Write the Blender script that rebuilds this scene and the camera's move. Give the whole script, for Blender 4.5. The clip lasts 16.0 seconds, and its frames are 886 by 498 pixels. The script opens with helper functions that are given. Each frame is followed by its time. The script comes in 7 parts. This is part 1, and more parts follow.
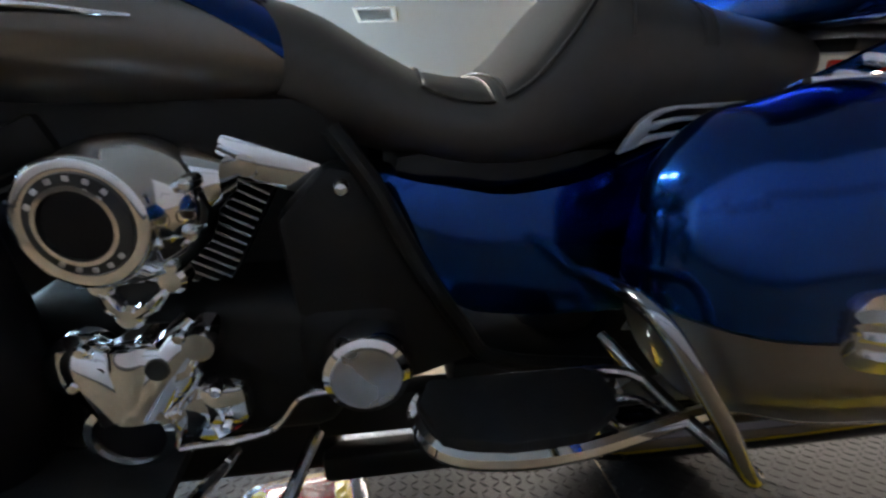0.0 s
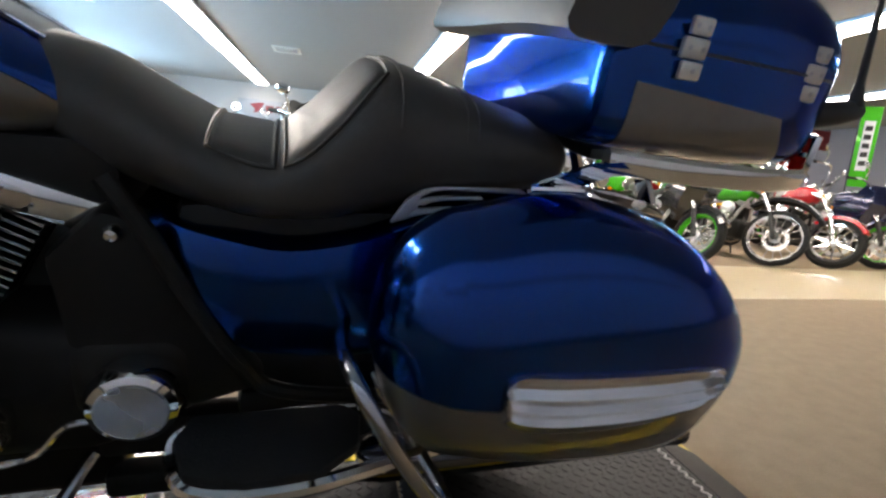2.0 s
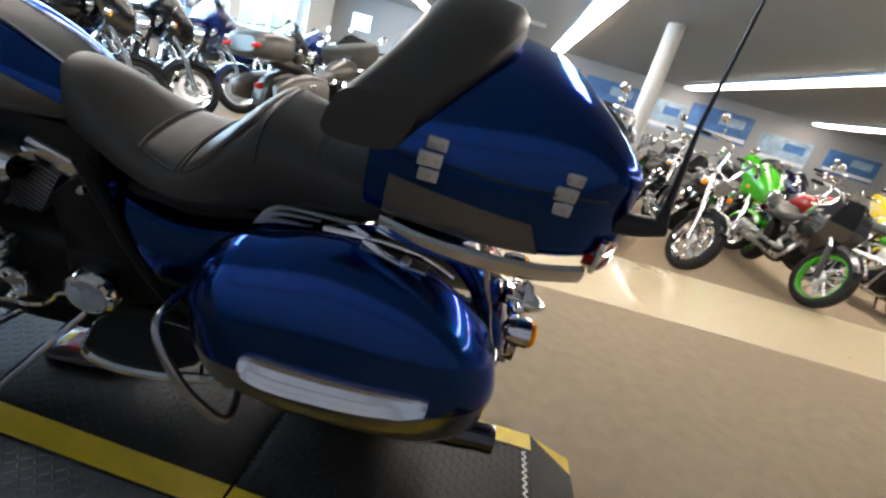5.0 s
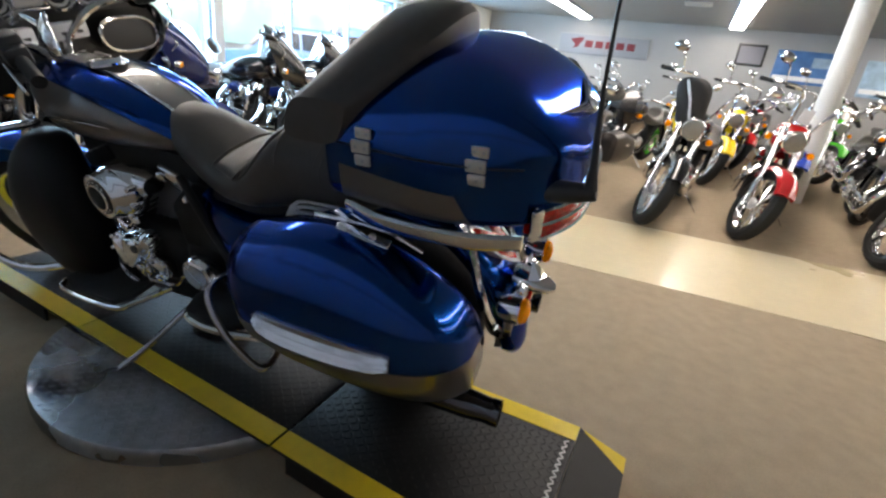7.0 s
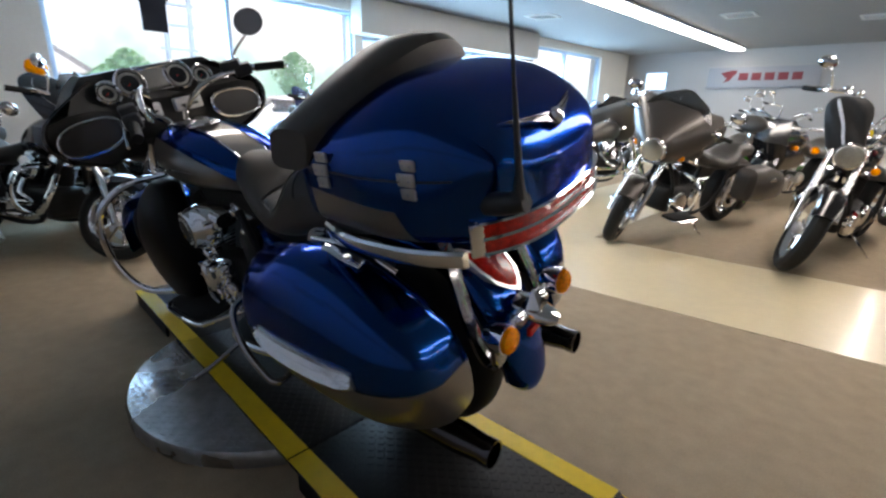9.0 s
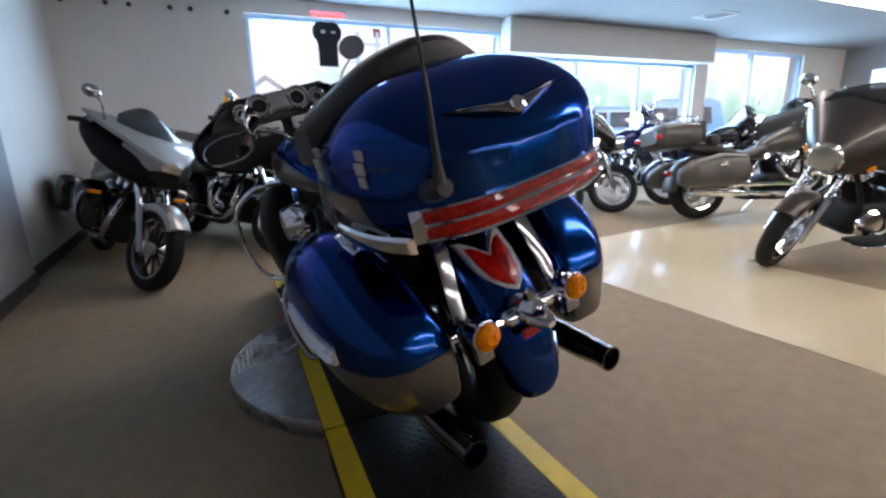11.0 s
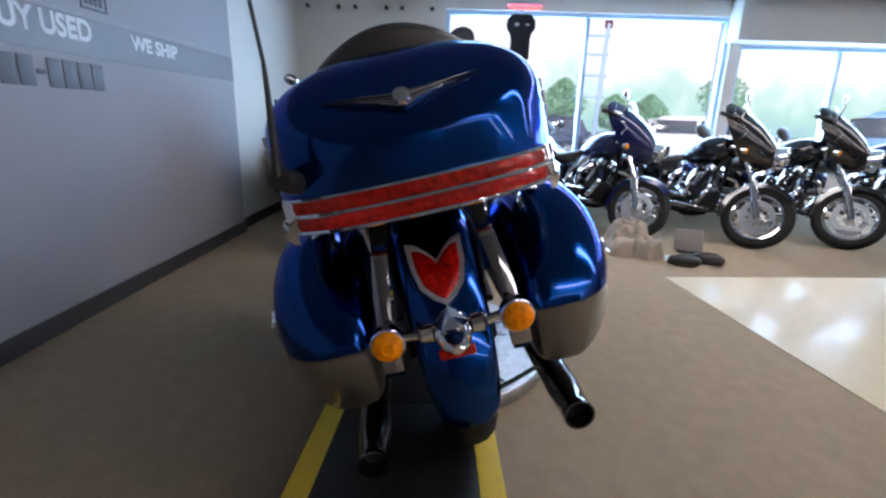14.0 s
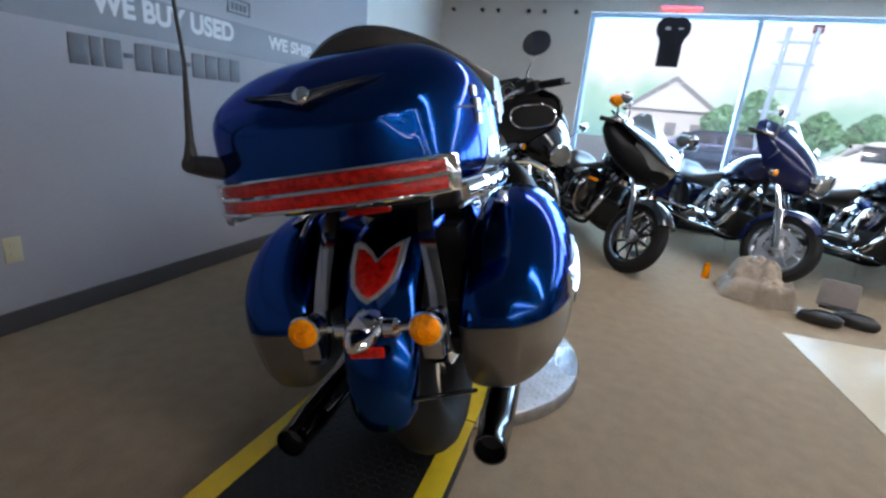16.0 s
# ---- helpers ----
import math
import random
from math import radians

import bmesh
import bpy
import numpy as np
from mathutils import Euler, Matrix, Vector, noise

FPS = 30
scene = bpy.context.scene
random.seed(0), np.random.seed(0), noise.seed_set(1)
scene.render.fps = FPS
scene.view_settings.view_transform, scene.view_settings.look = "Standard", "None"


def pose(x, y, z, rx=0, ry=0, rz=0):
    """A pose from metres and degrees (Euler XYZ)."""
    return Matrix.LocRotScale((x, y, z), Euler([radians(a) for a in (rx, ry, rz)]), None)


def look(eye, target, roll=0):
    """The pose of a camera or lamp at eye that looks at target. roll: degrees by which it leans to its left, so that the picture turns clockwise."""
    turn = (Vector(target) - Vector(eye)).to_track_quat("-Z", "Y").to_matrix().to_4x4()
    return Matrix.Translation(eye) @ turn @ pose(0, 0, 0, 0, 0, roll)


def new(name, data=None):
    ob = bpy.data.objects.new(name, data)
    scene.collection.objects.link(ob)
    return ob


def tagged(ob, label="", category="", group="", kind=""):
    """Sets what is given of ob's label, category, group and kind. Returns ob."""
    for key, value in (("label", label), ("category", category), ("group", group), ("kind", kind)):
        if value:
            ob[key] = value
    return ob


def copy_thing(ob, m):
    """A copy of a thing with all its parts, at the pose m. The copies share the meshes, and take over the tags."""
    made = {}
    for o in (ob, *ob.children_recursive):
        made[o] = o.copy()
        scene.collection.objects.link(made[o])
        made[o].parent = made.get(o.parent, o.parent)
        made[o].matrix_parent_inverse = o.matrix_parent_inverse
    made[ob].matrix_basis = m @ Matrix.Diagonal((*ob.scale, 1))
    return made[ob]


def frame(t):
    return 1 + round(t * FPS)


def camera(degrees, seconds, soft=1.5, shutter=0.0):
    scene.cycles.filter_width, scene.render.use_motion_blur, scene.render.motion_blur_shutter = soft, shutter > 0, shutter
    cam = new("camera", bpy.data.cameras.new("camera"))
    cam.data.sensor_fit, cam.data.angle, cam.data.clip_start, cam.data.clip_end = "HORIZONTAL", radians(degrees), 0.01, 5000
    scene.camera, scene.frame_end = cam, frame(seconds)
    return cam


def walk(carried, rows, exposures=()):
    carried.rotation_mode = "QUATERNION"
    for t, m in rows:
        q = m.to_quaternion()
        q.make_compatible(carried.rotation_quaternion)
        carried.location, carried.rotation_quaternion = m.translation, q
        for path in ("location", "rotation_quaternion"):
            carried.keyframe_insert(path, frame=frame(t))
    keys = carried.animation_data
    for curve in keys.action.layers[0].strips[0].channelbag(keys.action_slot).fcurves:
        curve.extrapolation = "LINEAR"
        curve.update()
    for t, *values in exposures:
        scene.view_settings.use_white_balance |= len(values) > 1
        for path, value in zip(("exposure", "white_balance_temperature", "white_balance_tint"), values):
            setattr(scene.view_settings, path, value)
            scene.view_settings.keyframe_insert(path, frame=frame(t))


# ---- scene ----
cam = camera(86.1, 16.0, soft=2.45, shutter=0.4)
PATH = [
    (0, (-0.099, -0.788, 0.703), (-0.042, 1.194, 0.439), -1.9),
    (0.5, (-0.06, -0.796, 0.728), (0.142, 1.169, 0.414), -0.9),
    (1, (-0.016, -0.812, 0.759), (0.293, 1.135, 0.423), 0.4),
    (1.5, (0.025, -0.842, 0.772), (0.416, 1.094, 0.454), 1.6),
    (2, (0.086, -0.874, 0.831), (0.527, 1.048, 0.498), 5.0),
    (2.5, (0.151, -0.893, 0.879), (0.596, 1.013, 0.466), 8.4),
    (3, (0.228, -0.915, 0.942), (0.618, 0.987, 0.463), 12.2),
    (3.2, (0.255, -0.941, 0.968), (0.616, 0.967, 0.486), 13.0),
    (5.3, (0.704, -1.086, 1.161), (0.537, 0.771, 0.439), 16.4),
    (5.5, (0.747, -1.073, 1.166), (0.519, 0.762, 0.405), 16.2),
    (6, (0.841, -1.075, 1.174), (0.44, 0.72, 0.39), 12.6),
    (6.5, (0.976, -1.085, 1.19), (0.399, 0.671, 0.426), 9.8),
    (7, (1.113, -1.079, 1.2), (0.334, 0.608, 0.459), 6.8),
    (7.5, (1.207, -1.049, 1.189), (0.274, 0.579, 0.496), 3.9),
    (8, (1.292, -0.966, 1.167), (0.192, 0.569, 0.506), 2.7),
    (8.5, (1.374, -0.901, 1.165), (0.17, 0.57, 0.544), 2.1),
    (9, (1.455, -0.854, 1.157), (0.132, 0.531, 0.579), 1.3),
    (9.2, (1.51, -0.822, 1.159), (0.143, 0.515, 0.572), 1.0),
    (11.3, (1.773, -0.464, 1.097), (-0.013, 0.29, 0.604), -0.8),
    (11.5, (1.794, -0.417, 1.095), (-0.013, 0.283, 0.602), -0.5),
    (12, (1.869, -0.293, 1.103), (0.009, 0.249, 0.606), -0.0),
    (12.5, (1.906, -0.189, 1.099), (0.02, 0.239, 0.592), 0.6),
    (13, (1.874, -0.079, 1.092), (-0.03, 0.233, 0.567), 1.3),
    (13.5, (1.835, 0.037, 1.101), (-0.086, 0.174, 0.559), 2.7),
    (14, (1.814, 0.136, 1.109), (-0.114, 0.121, 0.577), 1.7),
    (14.5, (1.824, 0.277, 1.119), (-0.096, 0.094, 0.591), 1.6),
    (15, (1.838, 0.405, 1.135), (-0.061, 0.07, 0.604), 2.2),
    (15.5, (1.791, 0.499, 1.134), (-0.081, 0.041, 0.597), 3.3),
    (16, (1.704, 0.622, 1.141), (-0.116, 0.007, 0.584), 5.3),
]
EXPOSURE = [(0, 1.18, 7200, 16), (1.0, 1.13, 7200, 17), (2.5, 0.92, 7150, 16), (3.2, 0.86, 7120, 16), (5.3, 0.78, 7060, 16), (7.0, 0.68, 7020, 16), (9.0, 0.31, 6900, 17), (11.5, 0.16, 6600, 22), (14, 0.12, 6460, 22), (16, 0.09, 6460, 17)]
walk(cam, [(t, look(eye, target, roll)) for t, eye, target, roll in PATH], EXPOSURE)

LEAN, YAW = 13.5, 6.2


# ---- world, sun and lights ----
wd = bpy.data.worlds.new("sky")
scene.world = wd
wd.use_nodes = True
wn = wd.node_tree
sky = wn.nodes.new("ShaderNodeTexSky")
sky.sky_type, sky.sun_disc = "NISHITA", False
sky.sun_elevation, sky.sun_rotation = radians(50), radians(70)
wn.links.new(sky.outputs[0], wn.nodes["Background"].inputs[0])
wn.nodes["Background"].inputs[1].default_value = 0.15
sun = new("sun", bpy.data.lights.new("sun", "SUN"))
sun.data.energy, sun.data.angle, sun.data.color = 3.2, radians(0.5), (1.0, 0.95, 0.88)
sun.matrix_world = look((6, 2, 9), (-8, 6, 0))


def area(name, size, power, color, m):
    lamp = bpy.data.lights.new(name, "AREA")
    lamp.shape, lamp.size, lamp.size_y, lamp.energy, lamp.color = "RECTANGLE", size[0], size[1], power, color
    ob = new(name, lamp)
    ob.matrix_world = m
    return ob


DAY = (0.40, 0.71, 1.0)
area("window_daylight", (3.4, 1.7), 250, DAY, look((-4.95, 1.85, 1.5), (0, 1.85, 1.3)))
area("window_daylight", (3.9, 1.5), 250, DAY, look((-4.95, 5.9, 1.3), (0, 5.9, 1.1)))
area("window_daylight", (2.5, 1.7), 150, DAY, look((-4.95, 9.8, 1.4), (0, 9.8, 1.2)))


# ---- materials ----
def material(name, color, rough=0.5, metal=0.0, coat=0.0, grain=0.0, scale=40.0, bump=0.0, bump_scale=200.0, spec=0.5):
    m = bpy.data.materials.new(name)
    m.use_nodes = True
    nt = m.node_tree
    b = nt.nodes["Principled BSDF"]
    b.inputs["Base Color"].default_value = (*color, 1)
    b.inputs["Roughness"].default_value = rough
    b.inputs["Metallic"].default_value = metal
    b.inputs["Coat Weight"].default_value = coat
    b.inputs["Coat Roughness"].default_value = 0.03
    b.inputs["Specular IOR Level"].default_value = spec
    tc = nt.nodes.new("ShaderNodeTexCoord")
    if grain:
        n1, n2 = nt.nodes.new("ShaderNodeTexNoise"), nt.nodes.new("ShaderNodeTexNoise")
        n1.inputs["Scale"].default_value, n2.inputs["Scale"].default_value = scale, scale / 12
        n1.inputs["Detail"].default_value = n2.inputs["Detail"].default_value = 4
        for n in (n1, n2):
            nt.links.new(tc.outputs["Object"], n.inputs["Vector"])
        add = nt.nodes.new("ShaderNodeMath")
        nt.links.new(n1.outputs["Fac"], add.inputs[0])
        nt.links.new(n2.outputs["Fac"], add.inputs[1])
        mr = nt.nodes.new("ShaderNodeMapRange")
        mr.inputs["From Min"].default_value, mr.inputs["From Max"].default_value = 0.6, 1.4
        mr.inputs["To Min"].default_value, mr.inputs["To Max"].default_value = 1 - grain, 1 + grain
        nt.links.new(add.outputs[0], mr.inputs["Value"])
        mix = nt.nodes.new("ShaderNodeVectorMath")
        mix.operation = "SCALE"
        mix.inputs[0].default_value = color
        nt.links.new(mr.outputs[0], mix.inputs["Scale"])
        nt.links.new(mix.outputs[0], b.inputs["Base Color"])
        rr = nt.nodes.new("ShaderNodeMapRange")
        rr.inputs["To Min"].default_value, rr.inputs["To Max"].default_value = max(0.0, rough * 0.75), min(1.0, rough * 1.25)
        nt.links.new(n2.outputs["Fac"], rr.inputs["Value"])
        nt.links.new(rr.outputs[0], b.inputs["Roughness"])
    if bump:
        nb = nt.nodes.new("ShaderNodeTexNoise")
        nb.inputs["Scale"].default_value = bump_scale
        nb.inputs["Detail"].default_value = 3
        nt.links.new(tc.outputs["Object"], nb.inputs["Vector"])
        bp = nt.nodes.new("ShaderNodeBump")
        bp.inputs["Strength"].default_value, bp.inputs["Distance"].default_value = bump, 0.003
        nt.links.new(nb.outputs["Fac"], bp.inputs["Height"])
        nt.links.new(bp.outputs[0], b.inputs["Normal"])
    return m


def glow(name, color, strength):
    m = bpy.data.materials.new(name)
    m.use_nodes = True
    b = m.node_tree.nodes["Principled BSDF"]
    b.inputs["Base Color"].default_value = (*color, 1)
    b.inputs["Emission Color"].default_value = (*color, 1)
    b.inputs["Emission Strength"].default_value = strength
    return m


def glassy(name, color, alpha, rough=0.03):
    m = bpy.data.materials.new(name)
    m.use_nodes = True
    b = m.node_tree.nodes["Principled BSDF"]
    b.inputs["Base Color"].default_value = (*color, 1)
    b.inputs["Roughness"].default_value = rough
    b.inputs["Alpha"].default_value = alpha
    return m


BLUE = material("blue_metallic_paint", (0.0001, 0.044, 0.232), 0.17, 1.0, 0.42, 0.03, 45)
BLUE.node_tree.nodes["Principled BSDF"].inputs["Specular Tint"].default_value = (0.0, 0.42, 0.88, 1.0)
MIRROR = material("mirror_glass", (0.45, 0.46, 0.48), 0.02, 1.0)
GREY = material("taupe_metallic_paint", (0.13, 0.116, 0.10), 0.34, 0.6, 1.0, 0.08, 900)
GREY.node_tree.nodes["Principled BSDF"].inputs["Coat IOR"].default_value = 1.75
CHROME = material("chrome", (0.86, 0.86, 0.87), 0.06, 1.0, 0, 0.03, 30)
SATIN = material("satin_chrome", (0.78, 0.78, 0.80), 0.16, 0.95, 0, 0.06, 50)
EXHAUST = material("black_chrome", (0.10, 0.10, 0.11), 0.09, 1.0, 0.3, 0.05, 30)
DARKCH = material("dark_chrome", (0.42, 0.42, 0.44), 0.10, 1.0, 0, 0.05, 30)
FINS = material("machined_fins", (0.48, 0.48, 0.49), 0.36, 1.0, 0, 0.1, 60)
LATCH = material("satin_nickel", (0.62, 0.60, 0.55), 0.36, 0.75, 0, 0.08, 60)
EMBLEM = material("polished_alloy", (0.80, 0.80, 0.81), 0.32, 0.65, 0, 0.05, 60)
DULL = material("brushed_aluminium", (0.62, 0.62, 0.63), 0.28, 1.0, 0, 0.08, 60)
LEATHER = material("black_leather", (0.048, 0.043, 0.037), 0.42, 0, 0, 0.15, 60, 0.18, 420)
BLACK = material("black_gloss_paint", (0.008, 0.008, 0.010), 0.14, 0, 0.8, 0.1, 40)
PLASTIC = material("black_plastic", (0.019, 0.019, 0.019), 0.42, 0, 0, 0.15, 90, 0.1, 700)
ENGINE = material("black_engine_casting", (0.010, 0.0097, 0.009), 0.5, 0.1, 0, 0.2, 80, 0.2, 500, 0.28)
RUBBER = material("tyre_rubber", (0.013, 0.013, 0.013), 0.70, 0, 0, 0.2, 70, 0.3, 300, 0.3)
LEGB = material("black_leg_fairing_plastic", (0.004, 0.004, 0.005), 0.5, 0, 0, 0.2, 40, 0, 200, 0.2)
RED = material("red_lens", (0.48, 0.010, 0.005), 0.12, 0, 0.5, 0.85, 75, 0.6, 160, 0.3)
ORANGE = material("orange_lens", (1.0, 0.30, 0.0), 0.16, 0, 0.0, 0.6, 75, 0.45, 220, 0.22)
DIAL = material("white_dial", (0.30, 0.30, 0.28), 0.4, 0, 0.6, 0.1, 60)
WHITE = material("white_card", (0.75, 0.75, 0.74), 0.6, 0, 0, 0.06, 50)
LENS = material("headlamp_lens", (0.36, 0.36, 0.34), 0.14, 0.6, 0.9, 0.2, 90, 0.3, 120)
YELLOW = material("yellow_tape", (0.72, 0.50, 0.010), 0.42, 0, 0, 0.12, 25, 0.15, 300)
DECK = material("black_deck_paint", (0.008, 0.008, 0.009), 0.48, 0.0, 0, 0.3, 18, 0.2, 250, 0.32)
STEEL = material("diamond_plate_steel", (0.44, 0.45, 0.47), 0.24, 0.95, 0, 0.35, 22)
for node in STEEL.node_tree.nodes:
    if node.type == "MAP_RANGE" and node.outputs[0].links and node.outputs[0].links[0].to_socket.name == "Roughness":
        # worn bright patches among dull, clouded ones
        node.inputs["From Min"].default_value, node.inputs["From Max"].default_value = 0.40, 0.60
        node.inputs["To Min"].default_value, node.inputs["To Max"].default_value = 0.10, 0.46
CARPET = material("brown_grey_carpet", (0.35, 0.275, 0.190), 0.95, 0, 0, 0.17, 150, 0.8, 900, 0.15)
TILE = material("cream_vinyl_tile", (0.60, 0.50, 0.32), 0.30, 0, 0.15, 0.06, 12)
# darker copy of the off-white paint, to dim the overlit north wall
CREAM_DIM = material("off_white_paint_dimmed", (0.33, 0.326, 0.318), 0.75, 0, 0, 0.05, 30, 0.2, 300)
WALL = material("pale_grey_wall_paint", (0.35, 0.35, 0.385), 0.75, 0, 0, 0.04, 60, 0.2, 300)
CREAM = material("off_white_wall_paint", (0.56, 0.545, 0.51), 0.75, 0, 0, 0.04, 60, 0.2, 300)
# brighter copy of CREAM: the lamplight missing on the west walls, as colour
CREAM_LIT = material("off_white_paint_lit", (0.74, 0.72, 0.67), 0.7, 0, 0, 0.05, 40, 0.2, 300)
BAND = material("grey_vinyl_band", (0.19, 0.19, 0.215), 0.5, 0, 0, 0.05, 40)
DARKTXT = material("dark_grey_vinyl_letters", (0.10, 0.10, 0.12), 0.5, 0, 0, 0.05, 40)
PALETXT = material("pale_vinyl_letters", (0.62, 0.62, 0.65), 0.5, 0, 0, 0.05, 40)
BASEB = material("dark_grey_baseboard", (0.055, 0.053, 0.055), 0.5, 0, 0, 0.1, 30)
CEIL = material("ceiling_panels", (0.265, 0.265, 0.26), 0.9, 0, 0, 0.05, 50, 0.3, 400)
# blue daylight glare on the window frames is put into this colour
FRAME = material("blue_glare_frame", (0.42, 0.58, 0.76), 0.4, 0.2, 0, 0.05, 30)
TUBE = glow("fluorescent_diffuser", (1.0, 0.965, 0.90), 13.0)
GLASS = glassy("window_glass", (1, 1, 1), 0.06)
SMOKE = glassy("smoked_plastic", (0.02, 0.02, 0.02), 0.75)


# ---- mesh helpers ----
def part(name, bm, mat, parent=None, label="", crease=35, kind="", category="", group=""):
    """Links a bmesh as one mesh object under a thing or a part."""
    bmesh.ops.recalc_face_normals(bm, faces=bm.faces)
    me = bpy.data.meshes.new(name)
    bm.to_mesh(me)
    bm.free()
    me.materials.append(mat)
    me.polygons.foreach_set("use_smooth", [True] * len(me.polygons))
    me.set_sharp_from_angle(angle=radians(crease))
    ob = new(name, me)
    ob.parent = parent
    return tagged(ob, label, category, group, kind)


def thing(name, m, label, category, group=""):
    ob = new(name)
    ob.empty_display_size = 0.1
    ob.matrix_world = m
    return tagged(ob, label, category, group)


def box(bm, c, s, bevel=0.0, turn=None, seg=2):
    r = bmesh.ops.create_cube(bm, size=1.0)
    vs = r["verts"]
    m = Matrix.Translation(c) @ (turn.to_4x4() if turn else Matrix()) @ Matrix.Diagonal((*s, 1))
    bmesh.ops.transform(bm, matrix=m, verts=vs)
    if bevel:
        es = list({e for v in vs for e in v.link_edges})
        bmesh.ops.bevel(bm, geom=es, offset=bevel, segments=seg, affect="EDGES", profile=0.5)
    return bm


def loft(bm, rings, cap=True, wrap=False):
    rows = [[bm.verts.new(p) for p in ring] for ring in rings]
    n = len(rows[0])
    pairs = list(zip(rows, rows[1:])) + ([(rows[-1], rows[0])] if wrap else [])
    for a, b in pairs:
        for i in range(n):
            j = (i + 1) % n
            bm.faces.new((a[i], a[j], b[j], b[i]))
    if cap and not wrap:
        bm.faces.new(rows[0])
        bm.faces.new(rows[-1])
    return bm


def smooth_path(pts, n):
    """A Catmull-Rom curve through pts with n steps a span."""
    p = [Vector(q) for q in pts]
    p = [2 * p[0] - p[1]] + p + [2 * p[-1] - p[-2]]
    out = []
    for i in range(1, len(p) - 2):
        a, b, c, d = p[i - 1 : i + 3]
        for k in range(n):
            t = k / n
            out.append(0.5 * (2 * b + (c - a) * t + (2 * a - 5 * b + 4 * c - d) * t * t + (3 * b - a - 3 * c + d) * t**3))
    return out + [p[-2]]


def tube(bm, pts, r, seg=10, n=0, closed=False, flat=1.0):
    """A tube of radius r (a number, or one for each given point) along pts."""
    radii = [r] * len(pts) if isinstance(r, (int, float)) else list(r)
    path = [Vector(q) for q in pts]
    if n:
        full = smooth_path(path, n)
        radii = [radii[min(i // n, len(radii) - 2)] * (1 - (i % n) / n) + radii[min(i // n + 1, len(radii) - 1)] * ((i % n) / n) if i < len(full) - 1 else radii[-1] for i in range(len(full))]
        path = full
    rings, up = [], None
    for i, q in enumerate(path):
        a = path[i - 1] if i or closed else q
        b = path[(i + 1) % len(path)] if i < len(path) - 1 or closed else q
        d = (b - a).normalized()
        if up is None:
            up = d.orthogonal().normalized()
        up = (up - d * up.dot(d)).normalized()
        side = d.cross(up)
        rings.append([q + radii[i] * (math.cos(k * math.tau / seg) * up * flat + math.sin(k * math.tau / seg) * side) for k in range(seg)])
    return loft(bm, rings, not closed, closed)


def lathe(bm, profile, origin, axis=(0, 0, 1), seg=24, cap=True):
    """A turned shape: (radius, height) along axis from origin."""
    q = Vector((0, 0, 1)).rotation_difference(Vector(axis).normalized()).to_matrix()
    o = Vector(origin)
    return loft(bm, [[o + q @ Vector((max(r, 1e-4) * math.cos(k * math.tau / seg), max(r, 1e-4) * math.sin(k * math.tau / seg), h)) for k in range(seg)] for r, h in profile], cap)


def torus(bm, origin, axis, big, small, seg=32, sub=10, sq=1.0):
    q = Vector((0, 0, 1)).rotation_difference(Vector(axis).normalized()).to_matrix()
    o = Vector(origin)
    rings = []
    for k in range(seg):
        a = k * math.tau / seg
        rings.append([o + q @ Vector(((big + small * math.cos(b)) * math.cos(a), (big + small * math.cos(b)) * math.sin(a), small * sq * math.sin(b))) for b in (j * math.tau / sub for j in range(sub))])
    return loft(bm, rings, False, True)


def oval(x, y, hw, lo, hi, n=28, e=2.6, lean=0.0):
    """A rounded ring in the plane of that x: half width hw about y, from lo to hi."""
    cz, hz, out = (lo + hi) / 2, (hi - lo) / 2, []
    for k in range(n):
        a = k * math.tau / n
        c, s = math.cos(a), math.sin(a)
        py = math.copysign(abs(c) ** (2 / e), c) * hw
        pz = math.copysign(abs(s) ** (2 / e), s) * hz
        out.append((x, y + py + lean * pz, cz + pz))
    return out


def interp(rows, n):
    """Rows of numbers, smoothed into n steps a span."""
    out = []
    for i in range(len(rows) - 1):
        a, b, c, d = rows[max(i - 1, 0)], rows[i], rows[i + 1], rows[min(i + 2, len(rows) - 1)]
        for k in range(n):
            t = k / n
            out.append([0.5 * (2 * q + (r - p) * t + (2 * p - 5 * q + 4 * r - s) * t * t + (3 * q - p - 3 * r + s) * t**3) for p, q, r, s in zip(a, b, c, d)])
    return out + [list(rows[-1])]


def prism(bm, poly, axis, lo, hi, bevel=0.0, seg=2):
    """A flat shape extruded along an axis (x, y or z) from lo to hi."""
    def at(u, v, w):
        return {"x": (w, u, v), "y": (u, w, v), "z": (u, v, w)}[axis]
    loft(bm, [[at(u, v, lo) for u, v in poly], [at(u, v, hi) for u, v in poly]])
    if bevel:
        bmesh.ops.recalc_face_normals(bm, faces=bm.faces)
        bmesh.ops.bevel(bm, geom=list(bm.edges), offset=bevel, segments=seg, affect="EDGES", profile=0.5)
    return bm


def cut(bm, co, no, keep_below):
    """Keeps one side of a plane and closes the cut."""
    r = bmesh.ops.bisect_plane(bm, geom=bm.verts[:] + bm.edges[:] + bm.faces[:], plane_co=co, plane_no=no, clear_outer=keep_below, clear_inner=not keep_below)
    es = [e for e in r["geom_cut"] if isinstance(e, bmesh.types.BMEdge)]
    if es:
        bmesh.ops.holes_fill(bm, edges=es)
    return bm


def B():
    return bmesh.new()


def setting(name, bm, mat, label="", category=""):
    return part(name, bm, mat, None, label, 30, "structure", category)


# ---- the showroom ----
XW, XE, YS, YN, ZC = -4.75, 12.0, -1.816, 13.0, 2.62

